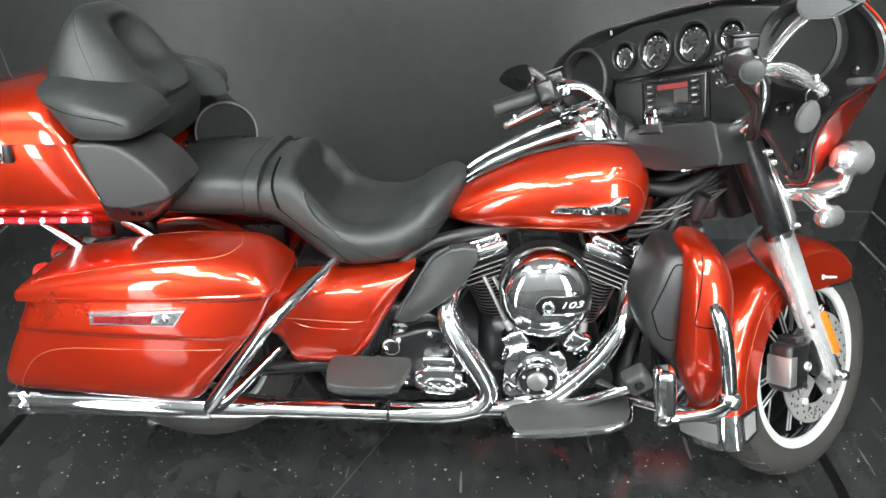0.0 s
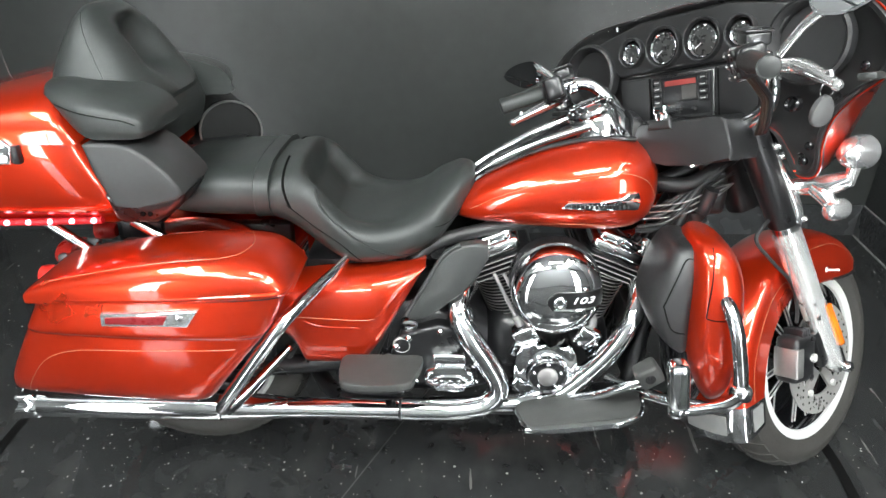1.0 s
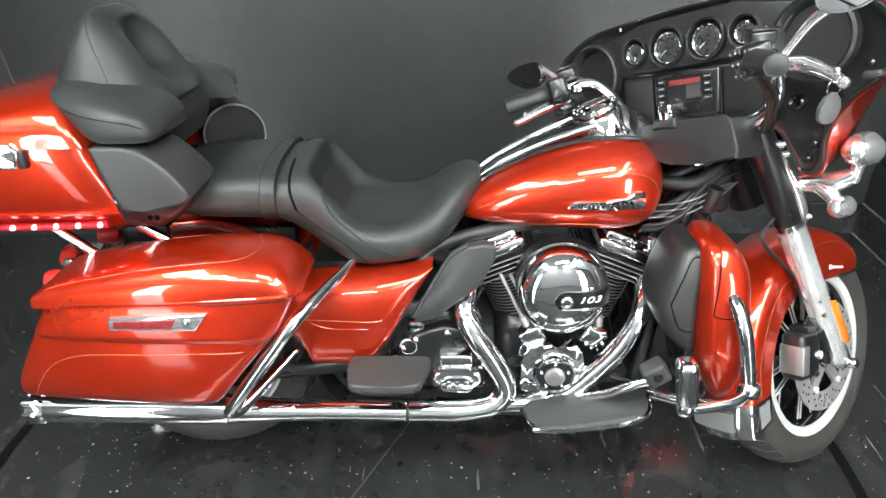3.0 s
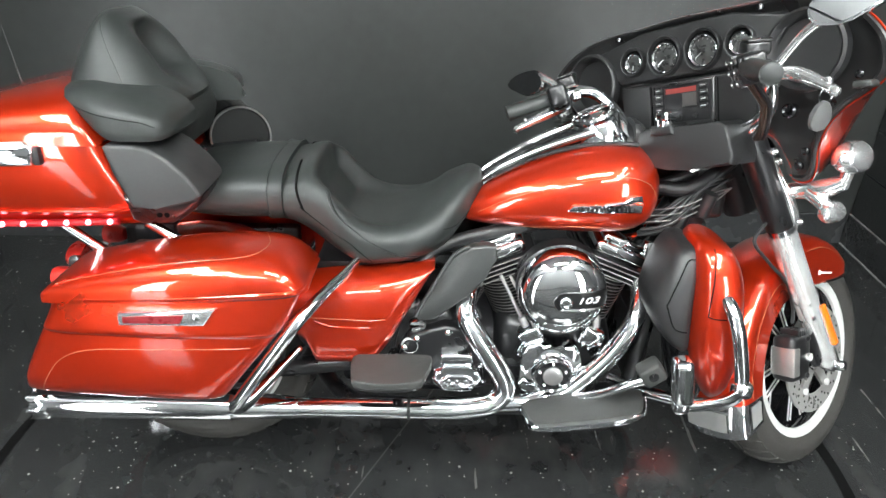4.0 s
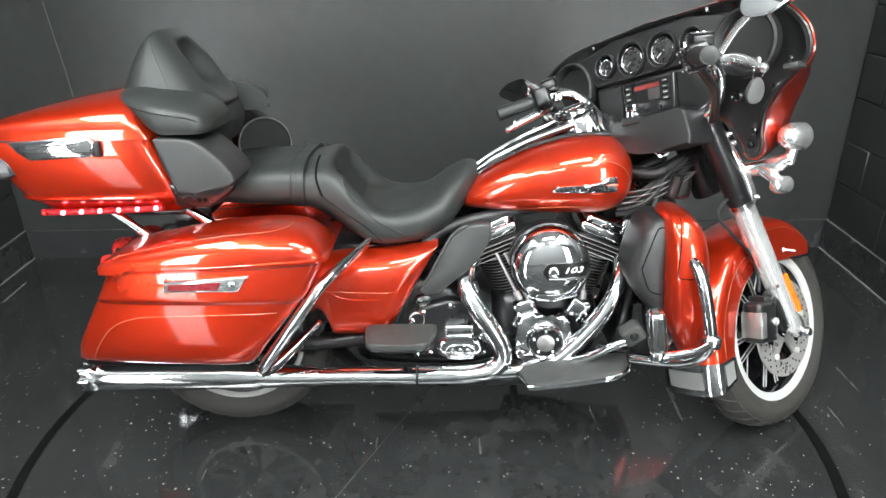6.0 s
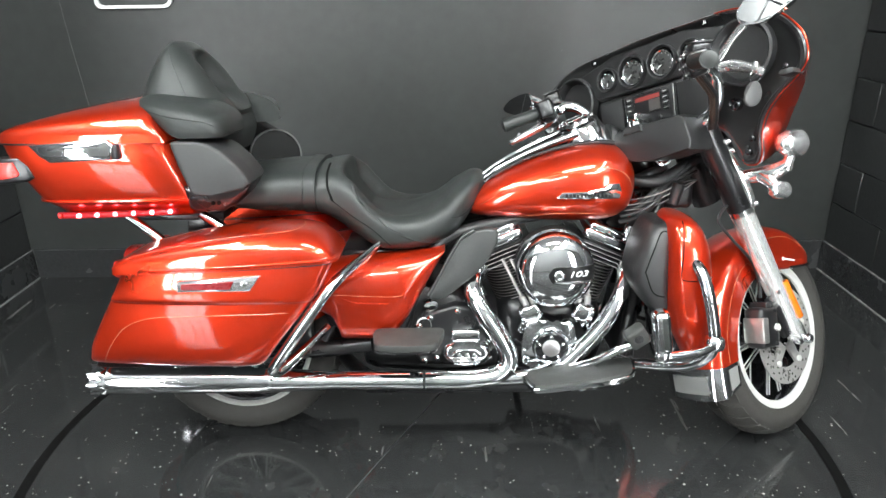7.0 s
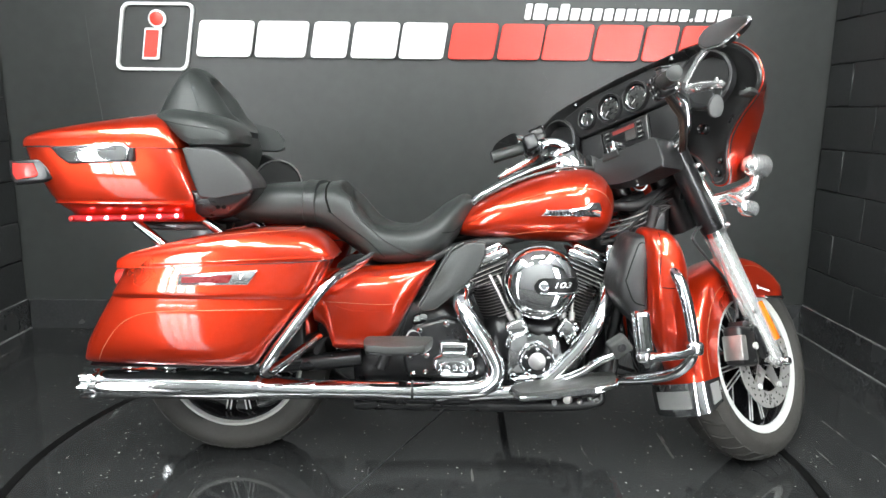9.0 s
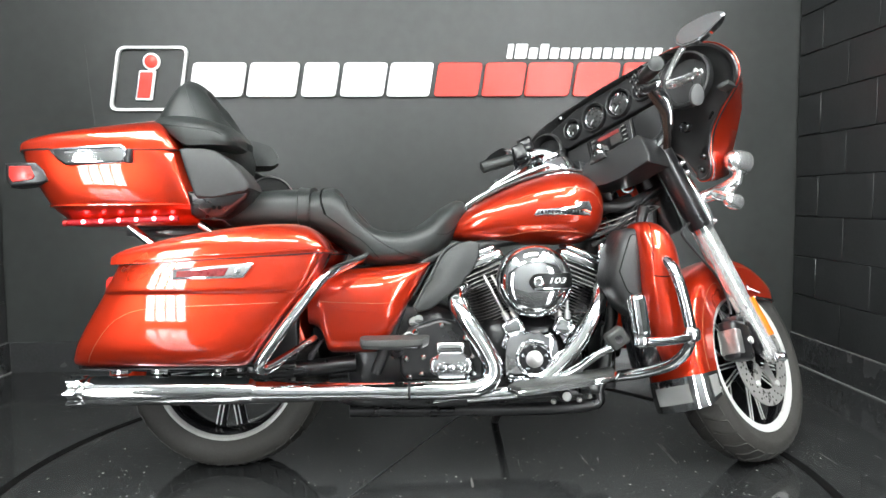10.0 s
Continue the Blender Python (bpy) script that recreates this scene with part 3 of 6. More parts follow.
    st = [(FX + r * math.cos(radians(a)), -0.0955 * k, FZ + r * math.sin(radians(a))) for a, r, k in ((186, 0.305, 1.0), (170, 0.305, 0.99), (150, 0.30, 0.985), (135, 0.298, 0.98), (124, 0.285, 0.975), (122, 0.25, 0.97))]
    part("pinstripe", tube(st, 0.0007, 6), STRIPE, fender)
    st = [(FX + r * math.cos(radians(a)), -0.0925 * k, FZ + r * math.sin(radians(a))) for a, r, k in ((100, 0.305, 1.0), (80, 0.306, 0.995), (62, 0.308, 0.965), (51, 0.308, 0.93))]
    part("pinstripe", tube(st, 0.0007, 6), STRIPE, fender)
    for k in range(6):
        x = 0.968 + 0.0125 * k
        b = block((0, 0, 0), (0.0105, 0.0016, 0.013 if k == 0 else 0.006), 0.0007, 1, None, Matrix.Translation((x, -0.0915, 0.520 - 0.0022 * k)) @ Matrix.Rotation(radians(12), 4, "Y"))
        part("badge_stroke", b, WHITE, fender, "small silver script badge")


front_fender()


# ---- fairing and controls (steered) ----
# rim of the batwing: across, up, ahead; the lower wings sweep forward past the fork
RIM = [(0.0, 1.196, 0.52), (-0.12, 1.192, 0.52), (-0.225, 1.188, 0.52), (-0.30, 1.176, 0.52), (-0.385, 1.138, 0.52), (-0.432, 1.085, 0.52), (-0.443, 1.04, 0.525), (-0.435, 1.005, 0.53), (-0.402, 0.980, 0.545),
       (-0.343, 0.952, 0.57), (-0.295, 0.915, 0.59), (-0.268, 0.867, 0.605), (-0.256, 0.825, 0.62), (-0.235, 0.798, 0.63), (-0.200, 0.805, 0.63), (-0.183, 0.855, 0.62), (-0.165, 0.90, 0.60), (-0.12, 0.925, 0.57), (0.0, 0.93, 0.56)]
RIM = RIM + [(-y, z, x) for y, z, x in RIM[-2:0:-1]]


GREY_MARK = material("pale_grey_print", (0.34, 0.34, 0.33), 0.5)


def fairing():
    ring = spline(RIM, 4, True)
    cz = 1.05
    # outer shell: dome that starts at the rim and swells ahead
    loops = []
    for k, dx, f in ((0.996, 0.002, 0), (0.998, 0.010, 0), (0.985, 0.030, 0.20), (0.940, 0.075, 0.55), (0.86, 0.14, 0.7), (0.72, 0.19, 0.65), (0.52, 0.225, 0.35), (0.28, 0.245, 0.1), (0.05, 0.25, 0)):
        lp = []
        for y, z, x in ring:
            zk = cz + (z - cz) * k
            # ahead of the waisted rim the shell's cheeks run full
            full = float(np.interp(zk, (0.80, 0.85, 0.90, 0.95, 0.99, 1.03), (0.225, 0.265, 0.312, 0.354, 0.382, 0.398))) * min(1.0, k / 0.925)
            g = f * min(1.0, max(0.0, (1.06 - z) / 0.06)) * min(1.0, max(0.0, (abs(y) - 0.19) / 0.045))
            lp.append((x * k + 0.54 * (1 - k) + dx, math.copysign(abs(y) * k * (1 - g) + full * g, y), zk))
        loops.append(lp)
    shell = front("fairing_shell", skin(bmesh.new(), loops, True, False), PAINT, "orange-red batwing fairing shell")
    # inner panel, dished, with a rolled rim
    loops = []
    for k, dx in ((1.003, 0.008), (1.004, -0.002), (0.988, -0.008), (0.965, -0.006), (0.94, 0.008), (0.85, 0.022), (0.6, 0.02), (0.3, 0.01), (0.02, 0.01)):
        loops.append([(x * k + 0.54 * (1 - k) + dx, y * k, cz + (z - cz) * k) for y, z, x in ring])
    inner = front("inner_fairing", skin(bmesh.new(), loops, True, False), INNER_BLACK, "satin black inner fairing")
    b = tube([(x - 0.004, y * 1.004, cz + (z - cz) * 1.004) for y, z, x in ring[8:58]], 0.0022, 6, smooth=False)
    part("rim_edge", b, PAINT, inner, "orange-red shell edge")
    # dash bank that carries the gauges
    dash_out = [(0.265, 1.150), (0.12, 1.182), (-0.12, 1.182), (-0.265, 1.150), (-0.205, 1.075), (-0.19, 1.062), (0.19, 1.062), (0.205, 1.075)]
    b = plate(dash_out, 0.556, 0.522, 0.008, 3, "x")
    dash = front("dash_panel", b, PLASTIC, "black gauge panel")
    for y, r in ((0.141, 0.0225), (0.047, 0.034), (-0.056, 0.034), (-0.148, 0.0225)):
        z = 1.110
        # hood ring round each dial
        hood = lathe([(r + 0.014, 0.528), (r + 0.014, 0.512), (r + 0.012, 0.508), (r + 0.009, 0.509), (r + 0.006, 0.524)], (0, y + 0.003, z + 0.004), "x", 32, cap=False)
        part("gauge_hood", hood, PLASTIC, dash)
        well = lathe([(r + 0.009, 0.5215), (r + 0.008, 0.5205), (0.002, 0.5205)], (0, y + 0.003, z + 0.004), "x", 32)
        part("gauge_well", well, SEAM, dash)
        bez = lathe([(r + 0.003, 0.524), (r + 0.0035, 0.5135), (r + 0.001, 0.5105), (r - 0.002, 0.5135), (r - 0.0025, 0.518)], (0, y, z), "x", 32, cap=False)
        part("gauge", bez, CHROME, dash, "chrome-rimmed round gauge with a dark face")
        face = lathe([(r - 0.003, 0.517), (r - 0.004, 0.5165), (0.001, 0.5165)], (0, y, z), "x", 28)
        part("dial", face, DIAL, dash)
        # tick marks and a needle
        tk = bmesh.new()
        for k in range(11):
            a = radians(220 - 26 * k)
            rr = r * 0.80
            tk = block((0, rr, 0), (0.0006, r * 0.12, 0.0008), 0, 1, tk, Matrix.Translation((0.5158, y, z)) @ Matrix.Rotation(a, 4, "X"))
        part("tick_marks", tk, GREY_MARK, dash)
        nd = block((0, r * 0.36, 0), (0.001, r * 0.72, 0.0016), 0, 1, None, Matrix.Translation((0.5150, y, z)) @ Matrix.Rotation(radians(-35 if r > 0.03 else -75), 4, "X"))
        part("needle", nd, WHITE, dash)
        part("hub_cap", lathe([(0.006, 0.515), (0.005, 0.511), (0.001, 0.5105)], (0, y, z), "x", 12), PLASTIC, dash)
    # speakers in each wing
    for s in (-1, 1):
        y, z, r = s * 0.285, 1.072, 0.072
        sp = lathe([(r + 0.012, 0.535), (r + 0.012, 0.512), (r + 0.006, 0.508), (r, 0.514), (r - 0.006, 0.535), (r - 0.02, 0.545), (0.002, 0.543)], (0, y, z), "x", 40)
        spk = front("speaker", sp, PLASTIC, "round black fairing speaker")
        part("speaker_mesh", lathe([(r - 0.008, 0.536), (r - 0.022, 0.541), (0.002, 0.539)], (0, y, z), "x", 36), GRILLE, spk, "dark speaker mesh")
        part("blank_cap", lathe([(0.016, 0.575), (0.016, 0.558), (0.012, 0.554), (0.008, 0.558), (0.002, 0.558)], (0, s * 0.228, 0.955), "x", 18), GLOSS_BLACK, inner)
        for yy, zz, xx in ((0.375, 1.012, 0.030), (0.235, 0.865, 0.095), (0.215, 0.832, 0.105)):
            part("fastener", lathe([(0.009, 0.535), (0.009, 0.516), (0.005, 0.513), (0.001, 0.513)], (xx, s * yy, zz), "x", 10), GLOSS_BLACK, inner)
        vent = block((0.522, 0.400, 0.990), (0.05, 0.036, 0.014), 0.005, 2, None)
        if s < 0:
            flipped(vent)
        part("vent_flap", vent, DEFLECTOR, inner)
    # radio with its keys and screen, storage doors each side
    box_out = [(0.195, 1.056), (-0.185, 1.056), (-0.18, 0.955), (-0.145, 0.935), (0.15, 0.935), (0.19, 0.955)]
    radio = front("radio", plate(box_out, 0.566, 0.531, 0.007, 3, "x"), PLASTIC, "black audio unit with a small lit screen")
    cy = 0.010
    part("radio_face", plate([(cy + 0.088, 1.050), (cy - 0.088, 1.050), (cy - 0.084, 0.945), (cy + 0.084, 0.945)], 0.533, 0.522, 0.006, 3, "x"), INNER_BLACK, radio)
    part("face_recess", plate([(cy + 0.079, 1.044), (cy - 0.079, 1.044), (cy - 0.076, 0.954), (cy + 0.076, 0.954)], 0.524, 0.5205, 0.003, 2, "x"), SATIN_BLACK, radio)
    part("screen", plate([(cy + 0.046, 1.038), (cy - 0.046, 1.038), (cy - 0.046, 0.985), (cy + 0.046, 0.985)], 0.522, 0.519, 0.001, 1, "x"), SATIN_BLACK, radio, "dark screen")
    part("screen_readout", plate([(cy + 0.042, 1.035), (cy - 0.042, 1.035), (cy - 0.042, 1.023), (cy + 0.042, 1.023)], 0.519, 0.5184, 0, 1, "x"), SCREEN, radio, "dim red band on the screen")
    part("screen_readout", plate([(cy - 0.004, 1.021), (cy - 0.042, 1.021), (cy - 0.042, 0.990), (cy - 0.004, 0.990)], 0.519, 0.5184, 0, 1, "x"), material("grey_screen", (0.05, 0.047, 0.045), 0.3), radio, "grey patch on the screen")
    for s in (-1, 1):
        for k in range(4):
            part("key", block((0.5185, cy + s * 0.062, 1.034 - 0.0155 * k), (0.006, 0.020, 0.011), 0.002, 1), PLASTIC, radio)
            part("key_mark", block((0.5152, cy + s * 0.062, 1.034 - 0.0155 * k), (0.001, 0.012, 0.0024), 0, 1), GREY_MARK, radio)
        edge = 0.197 if s > 0 else 0.185
        part("storage_door", plate([(cy + s * 0.094, 1.048), (s * (edge - 0.006), 1.048), (s * (edge - 0.010), 0.958), (s * 0.152, 0.942), (cy + s * 0.094, 0.942)], 0.533, 0.526, 0.003, 2, "x"), PLASTIC, radio)
        part("door_gap", block((0.5315, cy + s * 0.091, 0.995), (0.003, 0.004, 0.104), 0, 1), SEAM, radio)
    for y in (0.052, 0.012, -0.028):
        part("key", lathe([(0.0055, 0.521), (0.0055, 0.515), (0.002, 0.514)], (0, y, 0.966), "x", 12), PLASTIC, radio)
    # clear windshield above the rim
    loops = []
    for k in range(7):
        t = k / 6
        hw = 0.27 - 0.10 * t ** 2
        loops.append([(0.585 - 0.15 * t - 0.10 * (y / 0.27) ** 2, y, 1.17 + 0.20 * t - 0.03 * (y / 0.27) ** 2) for y in np.linspace(-hw, hw, 15)])
    back = [[(x + 0.003, y, z) for x, y, z in lp] for lp in loops]
    b = skin(bmesh.new(), loops, False, False)
    skin(b, back, False, False)
    ws = front("windshield", b, SHIELD, "clear low windshield")
    for s in (-1, 0, 1):
        part("windshield_screw", lathe([(0.009, -0.006), (0.009, 0.004), (0.004, 0.008)], (0.572 - 0.05 * abs(s), s * 0.19, 1.19 - 0.012 * abs(s)), "z", 10), GLOSS_BLACK, ws)
    # fork lock cover with switch plates and the chrome ignition knob
    cov = [(0.10, 0.905), (0.095, 0.930), (0.065, 0.941), (-0.138, 0.946), (-0.152, 0.936), (-0.166, 0.870), (-0.160, 0.850), (-0.06, 0.842), (0.0, 0.844), (0.08, 0.858)]
    cover = front("fork_crown_cover", plate(cov, 0.545, 0.445, 0.006, 3, "x"), PLASTIC, "black plastic fork crown cover")
    part("knob_tower", plate([(0.040, 0.949), (-0.018, 0.949), (-0.022, 0.925), (0.045, 0.925)], 0.50, 0.438, 0.008, 3, "x"), PLASTIC, cover)
    for y0 in (0.085, -0.075):
        for k in range(3):
            part("switch_rib", block((0.472, y0 - 0.015 * k, 0.944), (0.026, 0.009, 0.004), 0.001, 1), SATIN_BLACK, cover)
    knob = part("ignition_knob", lathe([(0.017, 0.942), (0.019, 0.947), (0.019, 0.962), (0.015, 0.967), (0.003, 0.968)], (0.458, 0.012, 0), "z", 20), CHROME, cover, "chrome ignition knob")
    part("knob_wing", block((0.462, 0.010, 0.968), (0.046, 0.036, 0.024), 0.007, 3), CHROME, cover, "chrome ignition switch wing")
    # outer lamp rail: passing lamps and turn signals
    for s in (-1, 1):
        rail = front("lamp_bracket", tube([(0.66, s * 0.12, 0.775), (0.69, s * 0.18, 0.772), (0.70, s * 0.235, 0.775), (0.70, s * 0.28, 0.79)], [0.015, 0.020, 0.024, 0.016], 12), GLARE_CHROME, "chrome lamp bracket")
        lamp = lathe([(0.002, 0.652), (0.014, 0.656), (0.026, 0.668), (0.034, 0.689), (0.037, 0.715), (0.038, 0.728), (0.035, 0.732)], (0, s * 0.288, 0.842), "x", 28)
        part("passing_lamp", lamp, GLARE_CHROME, rail, "chrome bullet passing lamp")
        part("lamp_lens", lathe([(0.035, 0.730), (0.020, 0.736), (0.002, 0.738)], (0, s * 0.288, 0.842), "x", 24), material("lamp_glass", (0.55, 0.56, 0.56), 0.08, 0.3, 0.5) if s < 0 else WHITE, rail)
        part("lamp_post", tube([(0.70, s * 0.27, 0.775), (0.70, s * 0.285, 0.812)], 0.014, 10, smooth=False), GLARE_CHROME, rail)
        sig = lathe([(0.002, 0.640), (0.014, 0.645), (0.022, 0.66), (0.025, 0.69), (0.023, 0.70)], (0, s * 0.258, 0.722), "x", 22)
        part("turn_signal", sig, GLARE_CHROME, rail, "chrome bullet turn signal")
        part("signal_lens", lathe([(0.023, 0.70), (0.017, 0.707), (0.002, 0.709)], (0, s * 0.258, 0.722), "x", 22), RED_LENS, rail, "red signal lens")
        part("signal_stem", tube([(0.69, s * 0.205, 0.768), (0.685, s * 0.235, 0.745), (0.675, s * 0.255, 0.722)], [0.018, 0.017, 0.014], 12), GLARE_CHROME, rail)


fairing()


def handlebar():
    for s in (-1, 1):
        bend = [(0.505, -0.10, 0.91), (0.508, -0.165, 0.925), (0.503, -0.212, 0.955), (0.488, -0.230, 1.010), (0.455, -0.234, 1.042), (0.405, -0.243, 1.050), (0.335, -0.272, 1.038)]
        bar = front("handlebar", tube(bend if s < 0 else [(0.505, s * 0.10, 0.91), (0.503, s * 0.135, 0.935), (0.498, s * 0.175, 0.975), (0.485, s * 0.205, 1.020), (0.46, s * 0.234, 1.052), (0.42, s * 0.262, 1.055), (0.365, s * 0.297, 1.042)], 0.0165, 16), CHROME, "chrome handlebar")
        grip = part("grip", tube([(0.362, s * 0.299, 1.041) if s > 0 else (0.340, -0.268, 1.039), (0.282, s * 0.342, 1.019), (0.268, s * 0.352, 1.015)], [0.0195, 0.0195, 0.0205], 18, smooth=False), VINYL, bar, "black rubber grip")
        part("grip_end", tube([(0.269, s * 0.3515, 1.0152), (0.266, s * 0.3535, 1.0142)], [0.019, 0.014], 18, smooth=False), DEFLECTOR, bar)
        c = Vector((0.388, s * 0.282, 1.047))
        turn = Matrix.Translation(c) @ Matrix.Rotation(radians(s * -56), 4, "Z") @ Matrix.Rotation(radians(-14), 4, "Y")
        mount = turn
        if s < 0:
            # the throttle side sits further in, its buttons towards the rider
            turn = Matrix.Translation((0.362, -0.254, 1.040)) @ Matrix.Rotation(radians(-35), 4, "Z") @ Matrix.Rotation(radians(-14), 4, "Y")
        part("switch_housing", block((0, 0, -0.002), (0.052, 0.048, 0.062), 0.016, 3, None, turn), SATIN_BLACK, bar, "black switch housing")
        part("housing_seam", block((0, 0, -0.002), (0.0535, 0.002, 0.0635), 0.006, 2, None, turn), GLOSS_BLACK, bar)
        for dy in (-0.012, 0.012):
            for dz in (-0.022, 0.0, 0.02):
                part("button", block((-0.029, dy, dz), (0.008, 0.016, 0.013), 0.003, 1, None, turn), PLASTIC, bar)
                part("button_mark", block((-0.0335, dy, dz), (0.0008, 0.007, 0.003), 0, 1, None, turn), WHITE, bar)
        part("grip_collar", block((0.0, s * 0.034, 0.0), (0.046, 0.016, 0.05), 0.012, 3, None, turn), SATIN_BLACK, bar)
        part("clamp", block((0.006, s * -0.040, 0.0), (0.046, 0.024, 0.054), 0.01, 3, None, turn), SATIN_BLACK, bar)
        part("reservoir", block((0.034, s * -0.014, 0.026), (0.042, 0.050, 0.026), 0.007, 3, None, mount), SATIN_BLACK, bar)
        part("reservoir_lid", block((0.034, s * -0.014, 0.041), (0.045, 0.053, 0.005), 0.002, 2, None, mount), SATIN_BLACK, bar)
        for dx in (0.02, 0.06):
            part("lid_screw", block((dx - 0.005, s * -0.014, 0.0445), (0.006, 0.006, 0.003), 0.001, 1, None, mount), CHROME, bar)
        lever = [(0.418, s * 0.285, 1.026), (0.422, s * 0.318, 1.020), (0.396, s * 0.365, 1.001), (0.362, s * 0.412, 0.979)]
        part("lever", tube(lever, [0.012, 0.0155, 0.013, 0.0095], 12), GLARE_CHROME, bar, "polished hand lever")
        part("lever_ball", lathe([(0.002, -0.0105), (0.008, -0.007), (0.011, 0), (0.008, 0.007), (0.002, 0.0105)], (0.356, s * 0.418, 0.976), "z", 14), GLARE_CHROME, bar)
        part("lever_nub", block((0.372, s * 0.399, 0.996), (0.012, 0.012, 0.016), 0.003, 1), GLARE_CHROME, bar)
        part("lever_perch", block((0.042, s * 0.008, -0.012), (0.03, 0.034, 0.026), 0.008, 3, None, mount), CHROME, bar)
        # mirror: stem, shell, glass that faces the rider
        part("mirror_stem", tube([(0.418, s * 0.285, 1.045), (0.418, s * 0.306, 1.066), (0.416, s * 0.334, 1.090), (0.413, s * 0.362, 1.106)], [0.008, 0.0085, 0.009, 0.0105], 12), GLARE_CHROME, bar, "polished mirror stem")
        k = 1.0 if s < 0 else 1.03
        tear = [(0.346, 1.128), (0.353, 1.107), (0.375, 1.096), (0.412, 1.093), (0.45, 1.108), (0.486, 1.126), (0.488, 1.137), (0.478, 1.146), (0.44, 1.158), (0.385, 1.160), (0.358, 1.150)]
        tear = [(s * y * k, z - (0.028 if s > 0 else 0.0)) for y, z in tear]
        aim = Matrix.Translation((0.42, s * 0.417, 0)) @ Matrix.Rotation(radians(6 if s < 0 else 0), 4, "Z") @ Matrix.Translation((0, 0, 1.126)) @ Matrix.Rotation(radians(8 if s < 0 else 0), 4, "Y") @ Matrix.Translation((-0.42, s * -0.417, -1.126))

        def aimed(q):
            bmesh.ops.transform(q, matrix=aim, verts=q.verts)
            return q
        part("mirror_shell", aimed(plate(tear, 0.412, 0.436, 0.008, 3, "x", 4, None, 0.8)), CHROME if s < 0 else SATIN_BLACK, bar, "teardrop mirror shell")
        my, mz = sum(t[0] for t in tear) / len(tear), sum(t[1] for t in tear) / len(tear)
        ins = [(my + (y - my) * 0.93, mz + (z - mz) * 0.86) for y, z in tear]
        part("mirror_rim", aimed(plate(tear, 0.409, 0.414, 0.002, 1, "x", 4)), CHROME, bar)
        part("mirror_glass", aimed(plate(ins, 0.4065, 0.4095, 0.001, 1, "x", 4)), MIRROR, bar, "mirror glass")
    # cable runs from the right-hand control to the fork crown
    for k in range(3):
        o = 0.008 * k
        front("control_cable", tube([(0.372, -0.262 + o, 1.014), (0.410, -0.256 + o, 0.992), (0.446, -0.250 + o, 0.968), (0.466, -0.236 + o, 0.940), (0.490, -0.216 + o, 0.915), (0.52, -0.190 + o, 0.900)], 0.0048, 8), BRAID if k else PLASTIC, "bronze braided brake hose" if k else "black control cable")


handlebar()


def key_fob():
    root = tagged(new("key_fob"), "grey key fob on a steel ring hanging from the brake lever", "key fob")
    root.matrix_basis = BIKE @ STEER @ Matrix.Translation((0.371, -0.400, 0.984))
    down = (BIKE @ STEER).to_3x3().inverted() @ Vector((0, 0, -1))
    turn = down.to_track_quat("-Z", "Y").to_matrix().to_4x4()
    ring = bmesh.new()
    loops = []
    for j in range(24):
        a = 2 * math.pi * j / 24
        loops.append([((0.014 + 0.0018 * math.cos(b)) * math.sin(a), 0.0018 * math.sin(b), -0.014 + (0.014 + 0.0018 * math.cos(b)) * math.cos(a)) for b in (2 * math.pi * i / 6 for i in range(6))])
    skin(ring, loops + loops[:1], True, False)
    part("ring", ring, CHROME, root, "steel split ring", turn)
    out = [(0.0, -0.024), (0.010, -0.028), (0.019, -0.046), (0.021, -0.062), (0.014, -0.076), (0.0, -0.081), (-0.014, -0.076), (-0.021, -0.062), (-0.019, -0.046), (-0.010, -0.028)]
    part("fob", plate(out, -0.005, 0.005, 0.003, 3, "y", 3), material("grey_fob_plastic", (0.07, 0.07, 0.07), 0.5), root, "grey plastic fob", turn)


key_fob()

